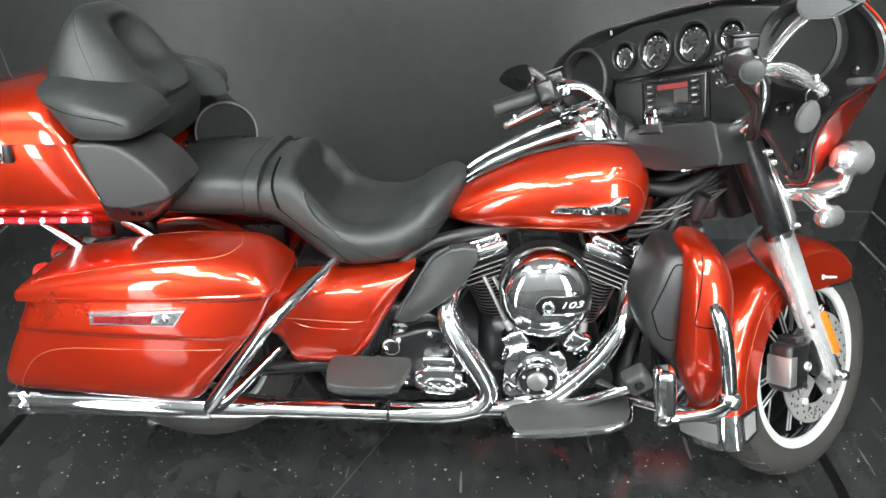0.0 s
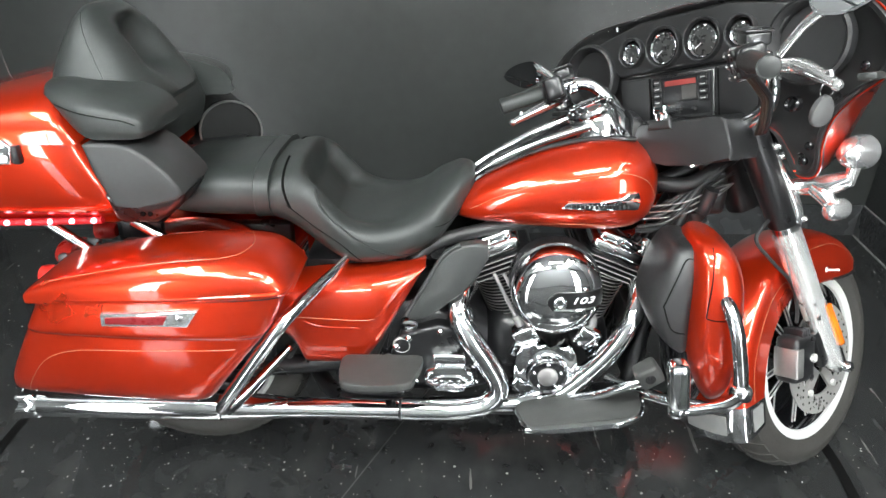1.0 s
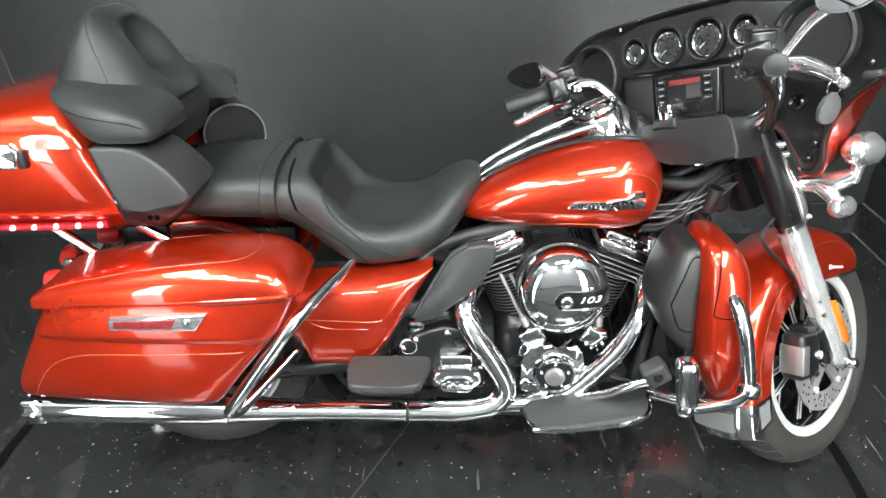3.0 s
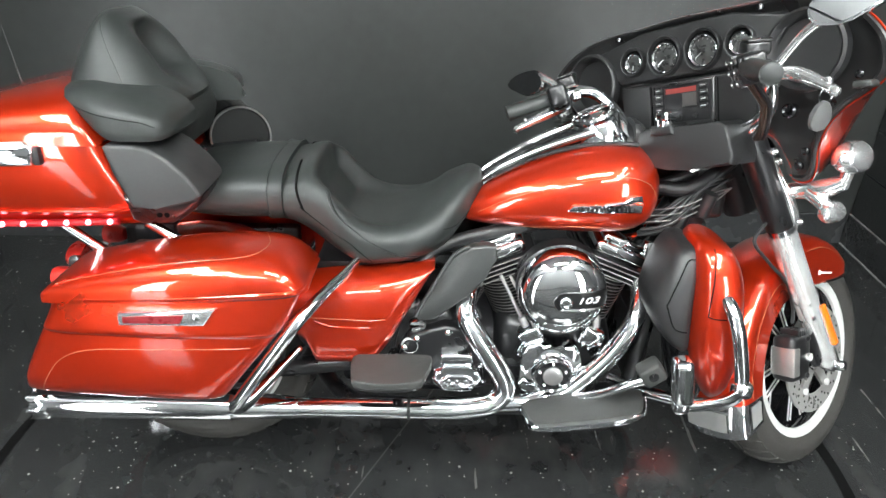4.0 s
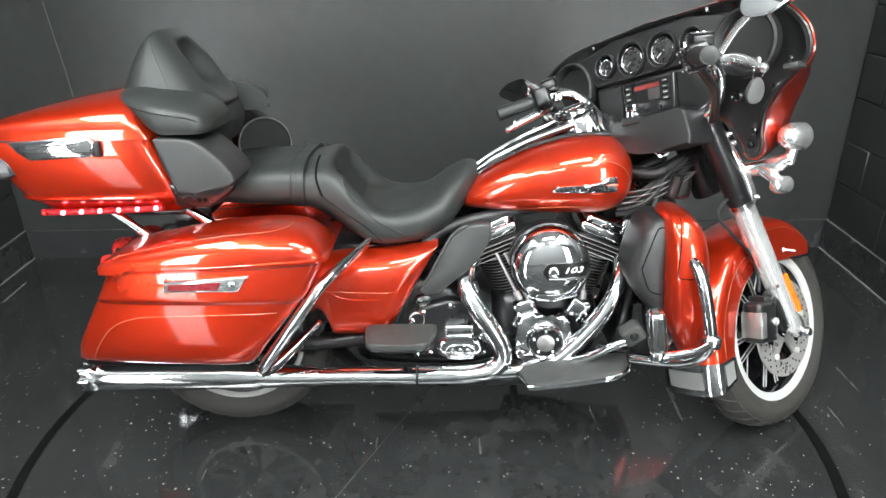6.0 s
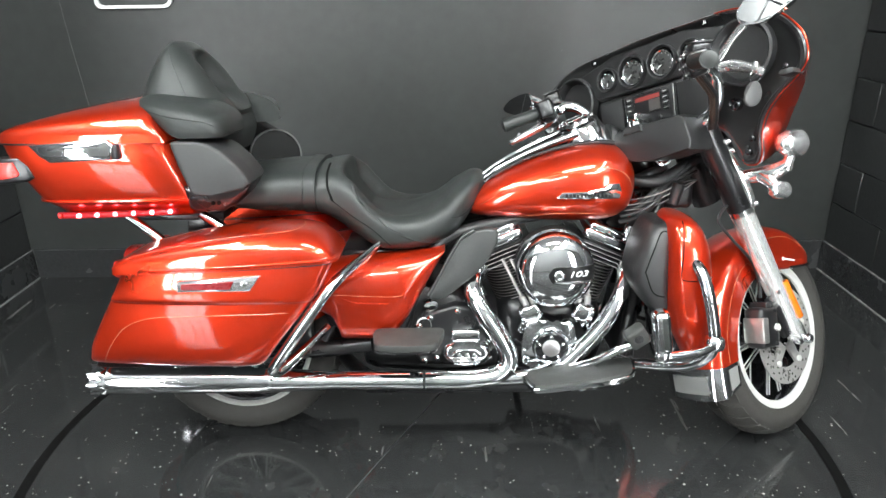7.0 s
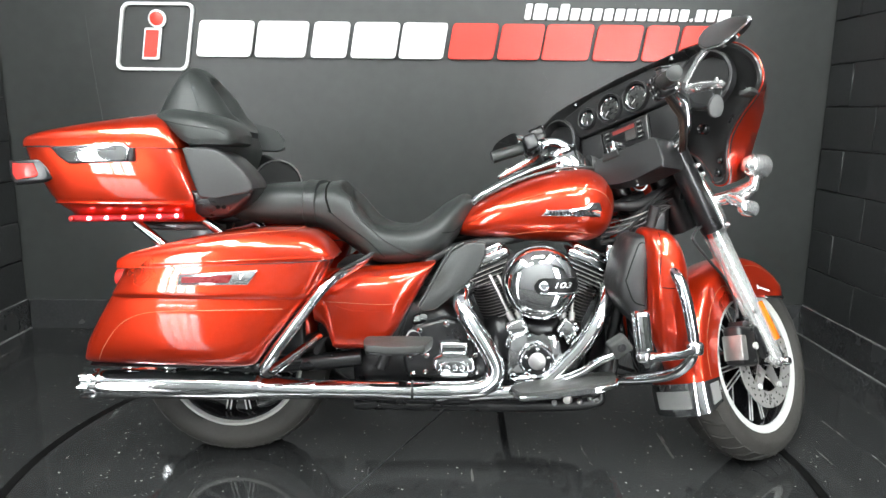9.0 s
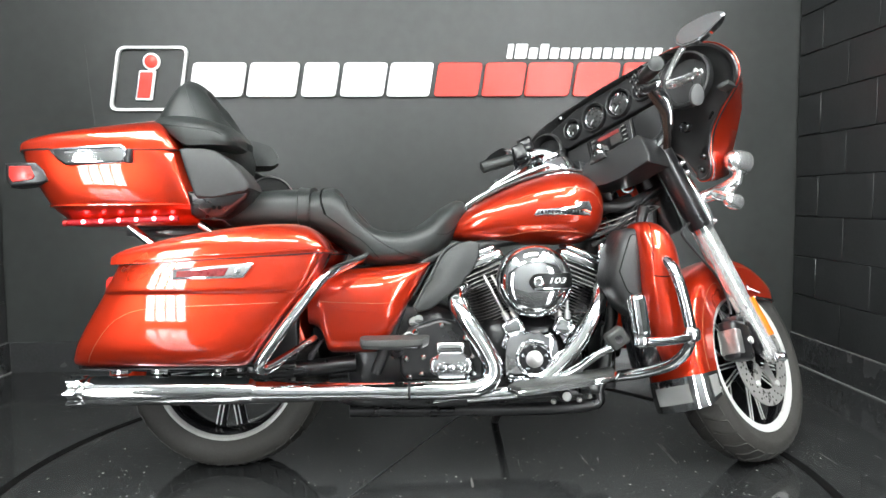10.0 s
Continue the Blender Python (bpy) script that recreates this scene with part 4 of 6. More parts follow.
# ---- tank, seat, engine, luggage ----
def tank():
    rows = [(0.012, 0, 0.03, 0.712, 0.740, 2.2), (0.022, 0, 0.075, 0.700, 0.758, 2.3), (0.06, 0, 0.105, 0.693, 0.792, 2.35), (0.12, 0, 0.128, 0.688, 0.830, 2.4), (0.20, 0, 0.150, 0.684, 0.868, 2.5),
            (0.28, 0, 0.166, 0.681, 0.897, 2.6), (0.36, 0, 0.172, 0.680, 0.914, 2.6), (0.42, 0, 0.166, 0.684, 0.912, 2.6), (0.462, 0, 0.148, 0.700, 0.893, 2.5), (0.485, 0, 0.118, 0.728, 0.866, 2.4),
            (0.496, 0, 0.075, 0.762, 0.838, 2.2), (0.499, 0, 0.02, 0.79, 0.815, 2.0)]
    t = part("fuel_tank", stack_x(rows, 44, 5), PAINT, bike, "orange-red metallic fuel tank")
    st = on_side(t, spline([(0.05, 0.742), (0.12, 0.784), (0.22, 0.823), (0.32, 0.848), (0.40, 0.853), (0.452, 0.832), (0.478, 0.79)], 8), 0.0004)
    part("pinstripe", tube(st, 0.0007, 6, smooth=False), STRIPE, t)
    st = on_side(t, spline([(0.16, 0.705), (0.26, 0.722), (0.36, 0.722), (0.44, 0.712)], 8), 0.0004)
    part("pinstripe", tube(st, 0.0007, 6, smooth=False), STRIPE, t)
    # long badge: a chrome arrow plate with a dark strip
    at = on_side(t, [(0.262, 0.78), (0.35, 0.785), (0.437, 0.785)], 0)
    yb = [p[1] for p in at]
    badge = [(0.258, 0.770), (0.272, 0.787), (0.34, 0.791), (0.385, 0.795), (0.402, 0.810), (0.430, 0.812), (0.438, 0.79), (0.434, 0.768), (0.34, 0.770)]
    b = plate(badge, -0.004, 0.004, 0.002, 2)
    for v in b.verts:
        hit = on_side(t, [(v.co.x, v.co.z)], 0)
        v.co.y += (hit[0][1] if hit else yb[1]) - 0.0045
    bp = part("tank_badge", b, CHROME, t, "chrome tank badge with a dark strip")
    b = bmesh.new()
    for k in range(13):
        x = 0.284 + 0.0104 * k
        hit = on_side(t, [(x, 0.779)], 0.0092)
        b = block((x, hit[0][1], 0.7795), (0.0066, 0.002, 0.010), 0.0006, 1, b)
    part("badge_bars", b, SATIN_BLACK, bp, "dark bars of the badge lettering")
    # console with chrome rails, dash shell and filler cap
    spine = [(0.045, 0, 0.024, 0.75, 0.797, 3), (0.10, 0, 0.030, 0.80, 0.838, 3), (0.20, 0, 0.036, 0.85, 0.892, 3), (0.30, 0, 0.042, 0.88, 0.935, 3), (0.36, 0, 0.042, 0.90, 0.95, 3)]
    part("console", stack_x(spine, 24, 5), GLOSS_BLACK, t, "black tank console")
    for s in (-1, 1):
        part("console_rail", tube([(0.045, s * 0.028, 0.792), (0.10, s * 0.036, 0.832), (0.20, s * 0.045, 0.885), (0.29, s * 0.055, 0.922), (0.33, s * 0.06, 0.935)], [0.005, 0.008, 0.010, 0.011, 0.010], 12), CHROME, t, "chrome console rail")
        part("console_gasket", tube([(0.05, s * 0.038, 0.783), (0.10, s * 0.047, 0.823), (0.20, s * 0.058, 0.873), (0.30, s * 0.074, 0.905), (0.37, s * 0.09, 0.916), (0.43, s * 0.085, 0.912)], 0.006, 8), SATIN_BLACK, t)
    # dash shell and filler door lean back with the slope of the tank
    lean = Matrix.Translation((0.336, 0, 0.962)) @ Matrix.Rotation(radians(-22), 4, "Y")

    def leaned(b):
        bmesh.ops.transform(b, matrix=lean, verts=b.verts)
        return b
    part("console_dash", leaned(lathe([(0.092, -0.10), (0.086, -0.075), (0.074, -0.042), (0.062, -0.018), (0.056, -0.008), (0.050, -0.004), (0.003, -0.004)], (0, 0, 0), "z", 40, None, (1.0, 0.92))), CHROME, t, "chrome console shell round the filler")
    door = part("filler_ring", leaned(lathe([(0.053, -0.010), (0.057, 0.0), (0.054, 0.008), (0.047, 0.010), (0.043, 0.007), (0.038, 0.006), (0.030, 0.009), (0.002, 0.011)], (0, 0, 0), "z", 40)), CHROME, t, "chrome filler door")
    for k in range(14):
        a = 2 * math.pi * k / 14
        part("ring_stud", leaned(block((0.0505 * math.cos(a), 0.0505 * math.sin(a), 0.009), (0.009, 0.009, 0.005), 0.002, 1)), CHROME, door)
    for k in range(3):
        part("dash_switch", block((0.438, -0.03 + 0.03 * k, 0.945 - 0.002 * k), (0.014, 0.016, 0.012), 0.003, 2), SATIN_BLACK, t)
    part("console_skirt", stack_x([(0.43, 0, 0.055, 0.87, 0.955, 3), (0.455, 0, 0.058, 0.86, 0.945, 3), (0.485, 0, 0.05, 0.84, 0.90, 3), (0.495, 0, 0.03, 0.83, 0.87, 3)], 24, 3), PLASTIC, t, "black rubber console skirt")


def seat():
    rider = [(0.062, 0, 0.03, 0.770, 0.805, 2.2), (0.057, 0, 0.055, 0.755, 0.824, 2.1), (0.03, 0, 0.094, 0.715, 0.828, 2.2), (0.0, 0, 0.128, 0.676, 0.812, 2.3), (-0.025, 0, 0.148, 0.648, 0.797, 2.4), (-0.055, 0, 0.163, 0.628, 0.774, 2.4), (-0.11, 0, 0.184, 0.616, 0.746, 2.7),
             (-0.18, 0, 0.198, 0.614, 0.738, 3.0), (-0.235, 0, 0.205, 0.620, 0.757, 3.2), (-0.275, 0, 0.203, 0.640, 0.800, 3.3), (-0.31, 0, 0.198, 0.662, 0.845, 3.2), (-0.345, 0, 0.19, 0.685, 0.866, 2.9), (-0.38, 0, 0.182, 0.705, 0.865, 2.7),
             (-0.42, 0, 0.178, 0.722, 0.856, 2.5), (-0.44, 0, 0.165, 0.74, 0.848, 2.4)]
    b = stack_x(rider, 72, 7)
    # the rider's place is hollowed a little, its back edge rolls over
    for v in b.verts:
        if v.co.z > 0.69:
            across = min(1.0, max(0.0, (0.168 - abs(v.co.y)) / 0.062))
            along = min(1.0, max(0.0, (v.co.x + 0.345) / 0.040)) * min(1.0, max(0.0, (-0.03 - v.co.x) / 0.16))
            k = across * across * (3 - 2 * across) * along * along * (3 - 2 * along)
            v.co.z -= 0.050 * k * min(1.0, max(0.25, (v.co.z - 0.70) / 0.08))
            v.co.x -= 0.014 * k
    s = part("seat", b, VINYL, bike, "black vinyl two-up touring seat")
    pas = [(-0.405, 0, 0.165, 0.735, 0.84, 2.6), (-0.425, 0, 0.178, 0.728, 0.858, 2.8), (-0.47, 0, 0.182, 0.728, 0.863, 3), (-0.54, 0, 0.184, 0.730, 0.860, 3), (-0.60, 0, 0.182, 0.735, 0.852, 3), (-0.66, 0, 0.175, 0.745, 0.845, 2.8), (-0.68, 0, 0.15, 0.76, 0.83, 2.4)]
    part("passenger_pad", stack_x(pas, 40, 5), VINYL, s, "black vinyl passenger pad")
    strap = [(-0.415, 0, 0.1845, 0.722, 0.8655, 2.8), (-0.445, 0, 0.1865, 0.722, 0.8685, 2.9)]
    part("strap", stack_x(strap, 44, 0), VINYL, s, "black seat strap")
    # welts sewn along the sides
    for sgn in (-1, 1):
        for line, r, mat in ((((-0.318, 0.853), (-0.304, 0.805), (-0.284, 0.767), (-0.24, 0.726), (-0.206, 0.698), (-0.148, 0.665), (-0.088, 0.648), (-0.06, 0.652)), 0.0022, VINYL),
                             (((-0.313, 0.850), (-0.299, 0.803), (-0.279, 0.764), (-0.235, 0.722), (-0.201, 0.694), (-0.145, 0.661), (-0.088, 0.644)), 0.0012, SEAM),
                             (((-0.382, 0.862), (-0.378, 0.819), (-0.364, 0.775)), 0.0032, SEAM),
                             (((-0.372, 0.781), (-0.306, 0.732), (-0.251, 0.694), (-0.205, 0.645)), 0.0012, SEAM),
                             (((-0.035, 0.716), (0.0, 0.718), (0.03, 0.74)), 0.0010, SEAM)):
            pts = on_side(s, spline(line, 8), 0.0003)
            b = tube(pts, r, 6, smooth=False)
            part("welt", flipped(b) if sgn > 0 else b, mat, s)
    for x in (-0.413, -0.447):
        ring = stack_x([(x - 0.0012, 0, 0.187, 0.722, 0.869, 2.9), (x + 0.0012, 0, 0.187, 0.722, 0.869, 2.9)], 44, 0)
        part("strap_edge", ring, VINYL, s)


def side_cover():
    top = ((-0.41, 0.600), (-0.30, 0.613), (-0.16, 0.622), (-0.055, 0.632))
    low = ((-0.41, 0.448), (-0.385, 0.440), (-0.368, 0.415), (-0.358, 0.372), (-0.345, 0.364), (-0.22, 0.364), (-0.203, 0.376), (-0.165, 0.428), (-0.12, 0.508), (-0.085, 0.572), (-0.055, 0.626))
    for s in (-1, 1):
        loops = []
        for x in np.linspace(-0.41, -0.055, 40):
            zt = float(np.interp(x, [q[0] for q in top], [q[1] for q in top]))
            zb = float(np.interp(x, [q[0] for q in low], [q[1] for q in low]))
            inward = 0.055 * max(0.0, (x + 0.2) / 0.145) ** 1.6 + 0.012 * max(0.0, (-0.36 - x) / 0.05) ** 2
            row = []
            for v in np.linspace(-1, 1, 17):
                # swelling face that rolls over at the upper edge and tucks in below
                k = (1 - abs(v) ** (3.2 if v > 0 else 6)) ** 0.5
                row.append((x, -0.185 - 0.062 * k + inward + 0.012 * max(0.0, -v), zb + (zt - zb) * (v + 1) / 2))
            loops.append(row + [(x, -0.15, zt), (x, -0.15, zb)])
        b = skin(bmesh.new(), loops)
        c = part("side_cover", flipped(b) if s > 0 else b, PAINT, bike, "orange-red side cover")
        if s < 0:
            st = on_side(c, [(-0.37, 0.522), (-0.28, 0.517), (-0.19, 0.515), (-0.13, 0.525)], 0.0004)
            part("pinstripe", tube(st, 0.0007, 6), STRIPE, c)
            st = on_side(c, [(-0.345, 0.512), (-0.30, 0.497), (-0.22, 0.494), (-0.165, 0.488)], 0.0004)
            part("crease", tube(st, 0.0007, 6), PAINT, c)
    d = [(0.028, 0.688), (0.064, 0.694), (0.092, 0.690), (0.094, 0.655), (0.070, 0.605), (0.035, 0.562), (-0.055, 0.490), (-0.095, 0.484), (-0.104, 0.498), (-0.060, 0.578), (-0.012, 0.662)]
    for s in (-1, 1):
        b = plate(d, -0.165, -0.20, 0.008, 3)
        c = part("air_deflector", flipped(b) if s > 0 else b, DEFLECTOR, bike, "matt grey-black mid-frame air deflector")
        b = tube([(0.028, -0.196, 0.69), (-0.012, -0.198, 0.664), (-0.060, -0.198, 0.580), (-0.103, -0.197, 0.499)], 0.005, 8)
        part("deflector_lip", flipped(b) if s > 0 else b, DEFLECTOR, c)


def saddlebag(s):
    """Hard bag: tapered body, domed lid, chrome latch plate with a reflector."""
    put = (lambda b: flipped(b)) if s > 0 else (lambda b: b)
    rows = [(0.350, -0.99, -0.575, -0.300, -0.19, 6), (0.354, -1.022, -0.560, -0.338, -0.18, 8), (0.366, -1.034, -0.546, -0.366, -0.178, 9), (0.39, -1.024, -0.527, -0.386, -0.178, 9), (0.43, -1.008, -0.498, -0.3965, -0.178, 9), (0.50, -0.968, -0.442, -0.4015, -0.178, 9),
            (0.545, -0.941, -0.405, -0.402, -0.178, 9), (0.556, -0.934, -0.396, -0.403, -0.178, 9), (0.567, -0.928, -0.388, -0.4105, -0.178, 9), (0.60, -0.905, -0.358, -0.4085, -0.178, 9), (0.621, -0.893, -0.340, -0.405, -0.178, 9)]

    def slope(x):
        """The lid joint climbs a little towards the front."""
        return 0.013 + 0.050 * (x + 0.88)

    def drawn_in(bm):
        """The outer face draws in towards the tail; the upper edge follows the joint."""
        for v in bm.verts:
            if v.co.y < -0.25 and v.co.x < -0.60:
                v.co.y += 0.032 * ((-0.60 - v.co.x) / 0.4) ** 1.4
            if v.co.z > 0.575:
                v.co.z += slope(v.co.x) * min(1.0, (v.co.z - 0.575) / 0.045)
        return bm
    bb = drawn_in(stack_z(rows, 72, 4))
    body = part("saddlebag", put(bb), PAINT, bike, "orange-red hard saddlebag")
    # thin black layer under the bag, darker than its painted body
    pan = stack_z([(0.343, -0.985, -0.58, -0.300, -0.19, 6), (0.345, -0.997, -0.572, -0.316, -0.185, 7), (0.3525, -1.020, -0.561, -0.3375, -0.1795, 8)], 72, 0)
    part("black_underside", put(pan), PLASTIC, body, "black underside of the saddlebag")
    # lid: rounded cross-sections along x, rim overhanging the body a little
    lid_rows = [(-0.899, 0.622, 0.640, 0.108, 9), (-0.897, 0.622, 0.650, 0.114, 8), (-0.86, 0.622, 0.668, 0.116, 6), (-0.76, 0.622, 0.694, 0.117, 4.2), (-0.66, 0.622, 0.714, 0.117, 3.6), (-0.56, 0.622, 0.728, 0.117, 3.3), (-0.47, 0.622, 0.733, 0.116, 3.1), (-0.40, 0.622, 0.727, 0.113, 3.0), (-0.362, 0.622, 0.706, 0.107, 2.9), (-0.338, 0.622, 0.676, 0.097, 2.8), (-0.326, 0.622, 0.640, 0.08, 2.6)]
    loops = []
    for x, zb, zt, hw, e in spline(lid_rows, 4):
        up = [(u, v) for u, v in oval(hw, zt - zb, e, 60) if v >= -1e-6]
        up.sort(key=lambda p: -math.atan2(p[1] / max(zt - zb, 1e-4), p[0] / hw))
        squeeze = max(0.3, (zt - zb - slope(x) + 0.010) / max(zt - zb, 0.001))
        loops.append([(x, -0.295 + u, zb + v * squeeze) for u, v in up])
    n = min(len(l) for l in loops)
    lid = part("lid", put(drawn_in(skin(bmesh.new(), [l[:n] for l in loops], True, True))), PAINT, body, "orange-red saddlebag lid")
    seam = drawn_in(stack_z([(0.6195, -0.895, -0.338, -0.4085, -0.177, 9), (0.6235, -0.895, -0.338, -0.4085, -0.177, 9)], 72, 0))
    part("seam", put(seam), SATIN_BLACK, body)
    lip = drawn_in(stack_z([(0.6245, -0.900, -0.333, -0.4115, -0.176, 9), (0.627, -0.902, -0.331, -0.413, -0.176, 9), (0.632, -0.902, -0.331, -0.413, -0.176, 9), (0.635, -0.899, -0.334, -0.4105, -0.176, 9)], 72, 1))
    part("lid_lip", put(lip), PAINT, lid)
    if s < 0:
        st = on_side(body, spline([(-0.978, 0.372), (-0.95, 0.42), (-0.91, 0.472), (-0.87, 0.500), (-0.82, 0.515), (-0.748, 0.521), (-0.60, 0.526), (-0.46, 0.530)], 10), 0.0004)
        part("pinstripe", tube(st, 0.0007, 6, smooth=False), STRIPE, body)
        # pinstripe loop on top of the lid
        me = lid.data
        tree = BVHTree.FromPolygons([v.co for v in me.vertices], [p.vertices for p in me.polygons])
        top = []
        for x, y in spline([(-0.87, -0.375), (-0.70, -0.376), (-0.52, -0.374), (-0.45, -0.362), (-0.425, -0.335), (-0.42, -0.29), (-0.44, -0.235)], 8):
            hit = tree.ray_cast(Vector((x, y, 1)), Vector((0, 0, -1)))[0]
            if hit:
                top.append((x, y, hit.z + 0.0004))
        part("pinstripe", tube(top, 0.0006, 6, smooth=False), STRIPE, lid)
    def inset(b):
        for v in b.verts:
            if v.co.x < -0.60:
                v.co.y += 0.032 * ((-0.60 - v.co.x) / 0.4) ** 1.4
        return put(b)
    latch = part("latch", inset(plate([(-0.733, 0.592), (-0.546, 0.596), (-0.517, 0.636), (-0.730, 0.622)], -0.400, -0.419, 0.004, 2)), GLARE_CHROME, body, "chrome latch plate")
    part("reflector", inset(plate([(-0.721, 0.5995), (-0.596, 0.602), (-0.584, 0.6235), (-0.719, 0.6155)], -0.412, -0.4205, 0.001, 1)), DARK_LENS, latch, "dark red reflector")
    part("lock", inset(lathe([(0.0085, -0.415), (0.0085, -0.4215), (0.006, -0.4225), (0.001, -0.4225)], (-0.560, 0, 0.6155), "y", 16)), CHROME, latch, "round lock")
    # guard rail round the front of the bag
    rail = [(-0.240, -0.200, 0.655), (-0.262, -0.240, 0.640), (-0.300, -0.305, 0.622), (-0.332, -0.352, 0.604), (-0.360, -0.376, 0.578), (-0.40, -0.386, 0.525), (-0.455, -0.394, 0.450), (-0.502, -0.394, 0.384), (-0.514, -0.386, 0.362), (-0.502, -0.364, 0.350), (-0.46, -0.31, 0.372), (-0.392, -0.215, 0.416)]
    g = part("saddlebag_guard", put(tube(rail, [0.009, 0.0115, 0.0135] + [0.0150] * 7 + [0.013, 0.010], 12, 5)), CHROME, bike, "chrome saddlebag guard rail")
    part("guard_clamp", put(tube([(-0.385, -0.20, 0.425), (-0.355, -0.17, 0.445)], 0.022, 14, smooth=False)), SATIN_BLACK, g)


def bag_mounts(s):
    """Dark brackets and bright fasteners between a saddlebag, its fender strut and the muffler."""
    put = (lambda b: flipped(b)) if s > 0 else (lambda b: b)
    m = part("saddlebag_mount", put(block((-0.70, -0.150, 0.47), (0.50, 0.046, 0.26), 0.012, 2)), SATIN_BLACK, bike, "black saddlebag support")
    part("support_rail", put(tube([(-0.98, -0.20, 0.335), (-0.70, -0.215, 0.330), (-0.45, -0.205, 0.335)], 0.009, 10)), SATIN_BLACK, m)
    for x in (-0.66, -0.60, -0.53):
        part("bracket", put(block((x, -0.235, 0.333), (0.030, 0.030, 0.024), 0.004, 1)), PLASTIC, m)
        part("bolt", put(bolt((x, -0.250, 0.333), 0.007, "y", 0.010)), CAST, m)


def muffler(s):
    put = (lambda b: flipped(b)) if s > 0 else (lambda b: b)
    y = -0.262
    can = tube([(-0.395, y, 0.268), (-0.41, y, 0.268), (-0.48, y, 0.270), (-0.555, y, 0.273), (-0.58, y, 0.276), (-0.80, y, 0.279), (-1.005, y, 0.281), (-1.02, y, 0.281)], [0.026, 0.0285, 0.032, 0.036, 0.0405, 0.0415, 0.0415, 0.039], 28, 4)
    m = part("muffler", put(can), CHROME, bike, "long chrome muffler")
    # fluted end cap with a scalloped mouth
    loops = []
    n = 48
    for x, r0, amp in ((-1.012, 0.040, 0.0), (-1.018, 0.043, 0.0015), (-1.04, 0.043, 0.003), (-1.056, 0.043, 0.003), (-1.056, 0.036, 0.001), (-1.035, 0.034, 0.0)):
        row = []
        for j in range(n):
            a = 2 * math.pi * j / n
            f = math.cos(8 * a)
            row.append((x - (0.010 * max(0, f) if x < -1.05 else 0), y + (r0 + amp * f) * math.cos(a), 0.281 + (r0 + amp * f) * math.sin(a)))
        loops.append(row)
    part("end_cap", put(skin(bmesh.new(), loops, True, False)), CHROME, m, "fluted chrome end cap")
    part("baffle", put(lathe([(0.034, -1.02), (0.03, -1.018), (0.002, -1.018)], (0, y, 0.281), "x", 24)), SEAM, m)
    for x in (-0.93, -0.82, -0.55):
        part("hanger", put(block((x, y + 0.01, 0.335), (0.05, 0.03, 0.02), 0.005, 2)), CHROME if x < -0.6 else SATIN_BLACK, m)


def exhaust():
    y = -0.205
    p = tube([(0.055, -0.11, 0.545), (0.03, -0.16, 0.532), (0.022, -0.195, 0.505), (0.05, y - 0.015, 0.458), (0.09, y - 0.025, 0.398), (0.122, y - 0.03, 0.335), (0.118, y - 0.035, 0.295), (0.085, y - 0.045, 0.272), (0.03, y - 0.053, 0.266), (-0.05, -0.262, 0.266), (-0.40, -0.262, 0.268)], [0.022, 0.024, 0.026, 0.0275, 0.0275, 0.0275, 0.0275, 0.0265, 0.0265, 0.0265, 0.0265], 24, 6)
    h = part("rear_header_pipe", p, CHROME, bike, "chrome rear exhaust header with heat shield")
    part("clamp", tube([(0.026, -0.19, 0.514), (0.036, -0.197, 0.488)], 0.030, 20, smooth=False), CHROME, h)
    part("shield_clamp", tube([(-0.115, -0.262, 0.2665), (-0.122, -0.262, 0.2665)], 0.0275, 24, smooth=False), SATIN_BLACK, h)
    q = tube([(0.47, -0.09, 0.55), (0.462, -0.15, 0.54), (0.448, -0.195, 0.508), (0.425, -0.21, 0.46), (0.385, -0.213, 0.395), (0.325, -0.213, 0.325), (0.275, -0.21, 0.278), (0.22, -0.205, 0.252), (0.10, -0.20, 0.238), (-0.05, -0.20, 0.232)], [0.02, 0.021, 0.0225, 0.025, 0.026, 0.026, 0.026, 0.024, 0.022, 0.022], 24, 6)
    h = part("front_header_pipe", q, CHROME, bike, "chrome front exhaust header with heat shield")
    part("clamp", tube([(0.345, -0.213, 0.348), (0.335, -0.213, 0.336)], 0.0285, 20, smooth=False), CHROME, h)
    part("crossover_pipe", tube([(0.05, -0.20, 0.225), (-0.15, -0.19, 0.225), (-0.30, -0.15, 0.228), (-0.45, 0.1, 0.24), (-0.55, 0.24, 0.26)], 0.022, 14), SATIN_BLACK, bike, "dark crossover exhaust pipe")
    muffler(-1)
    muffler(1)


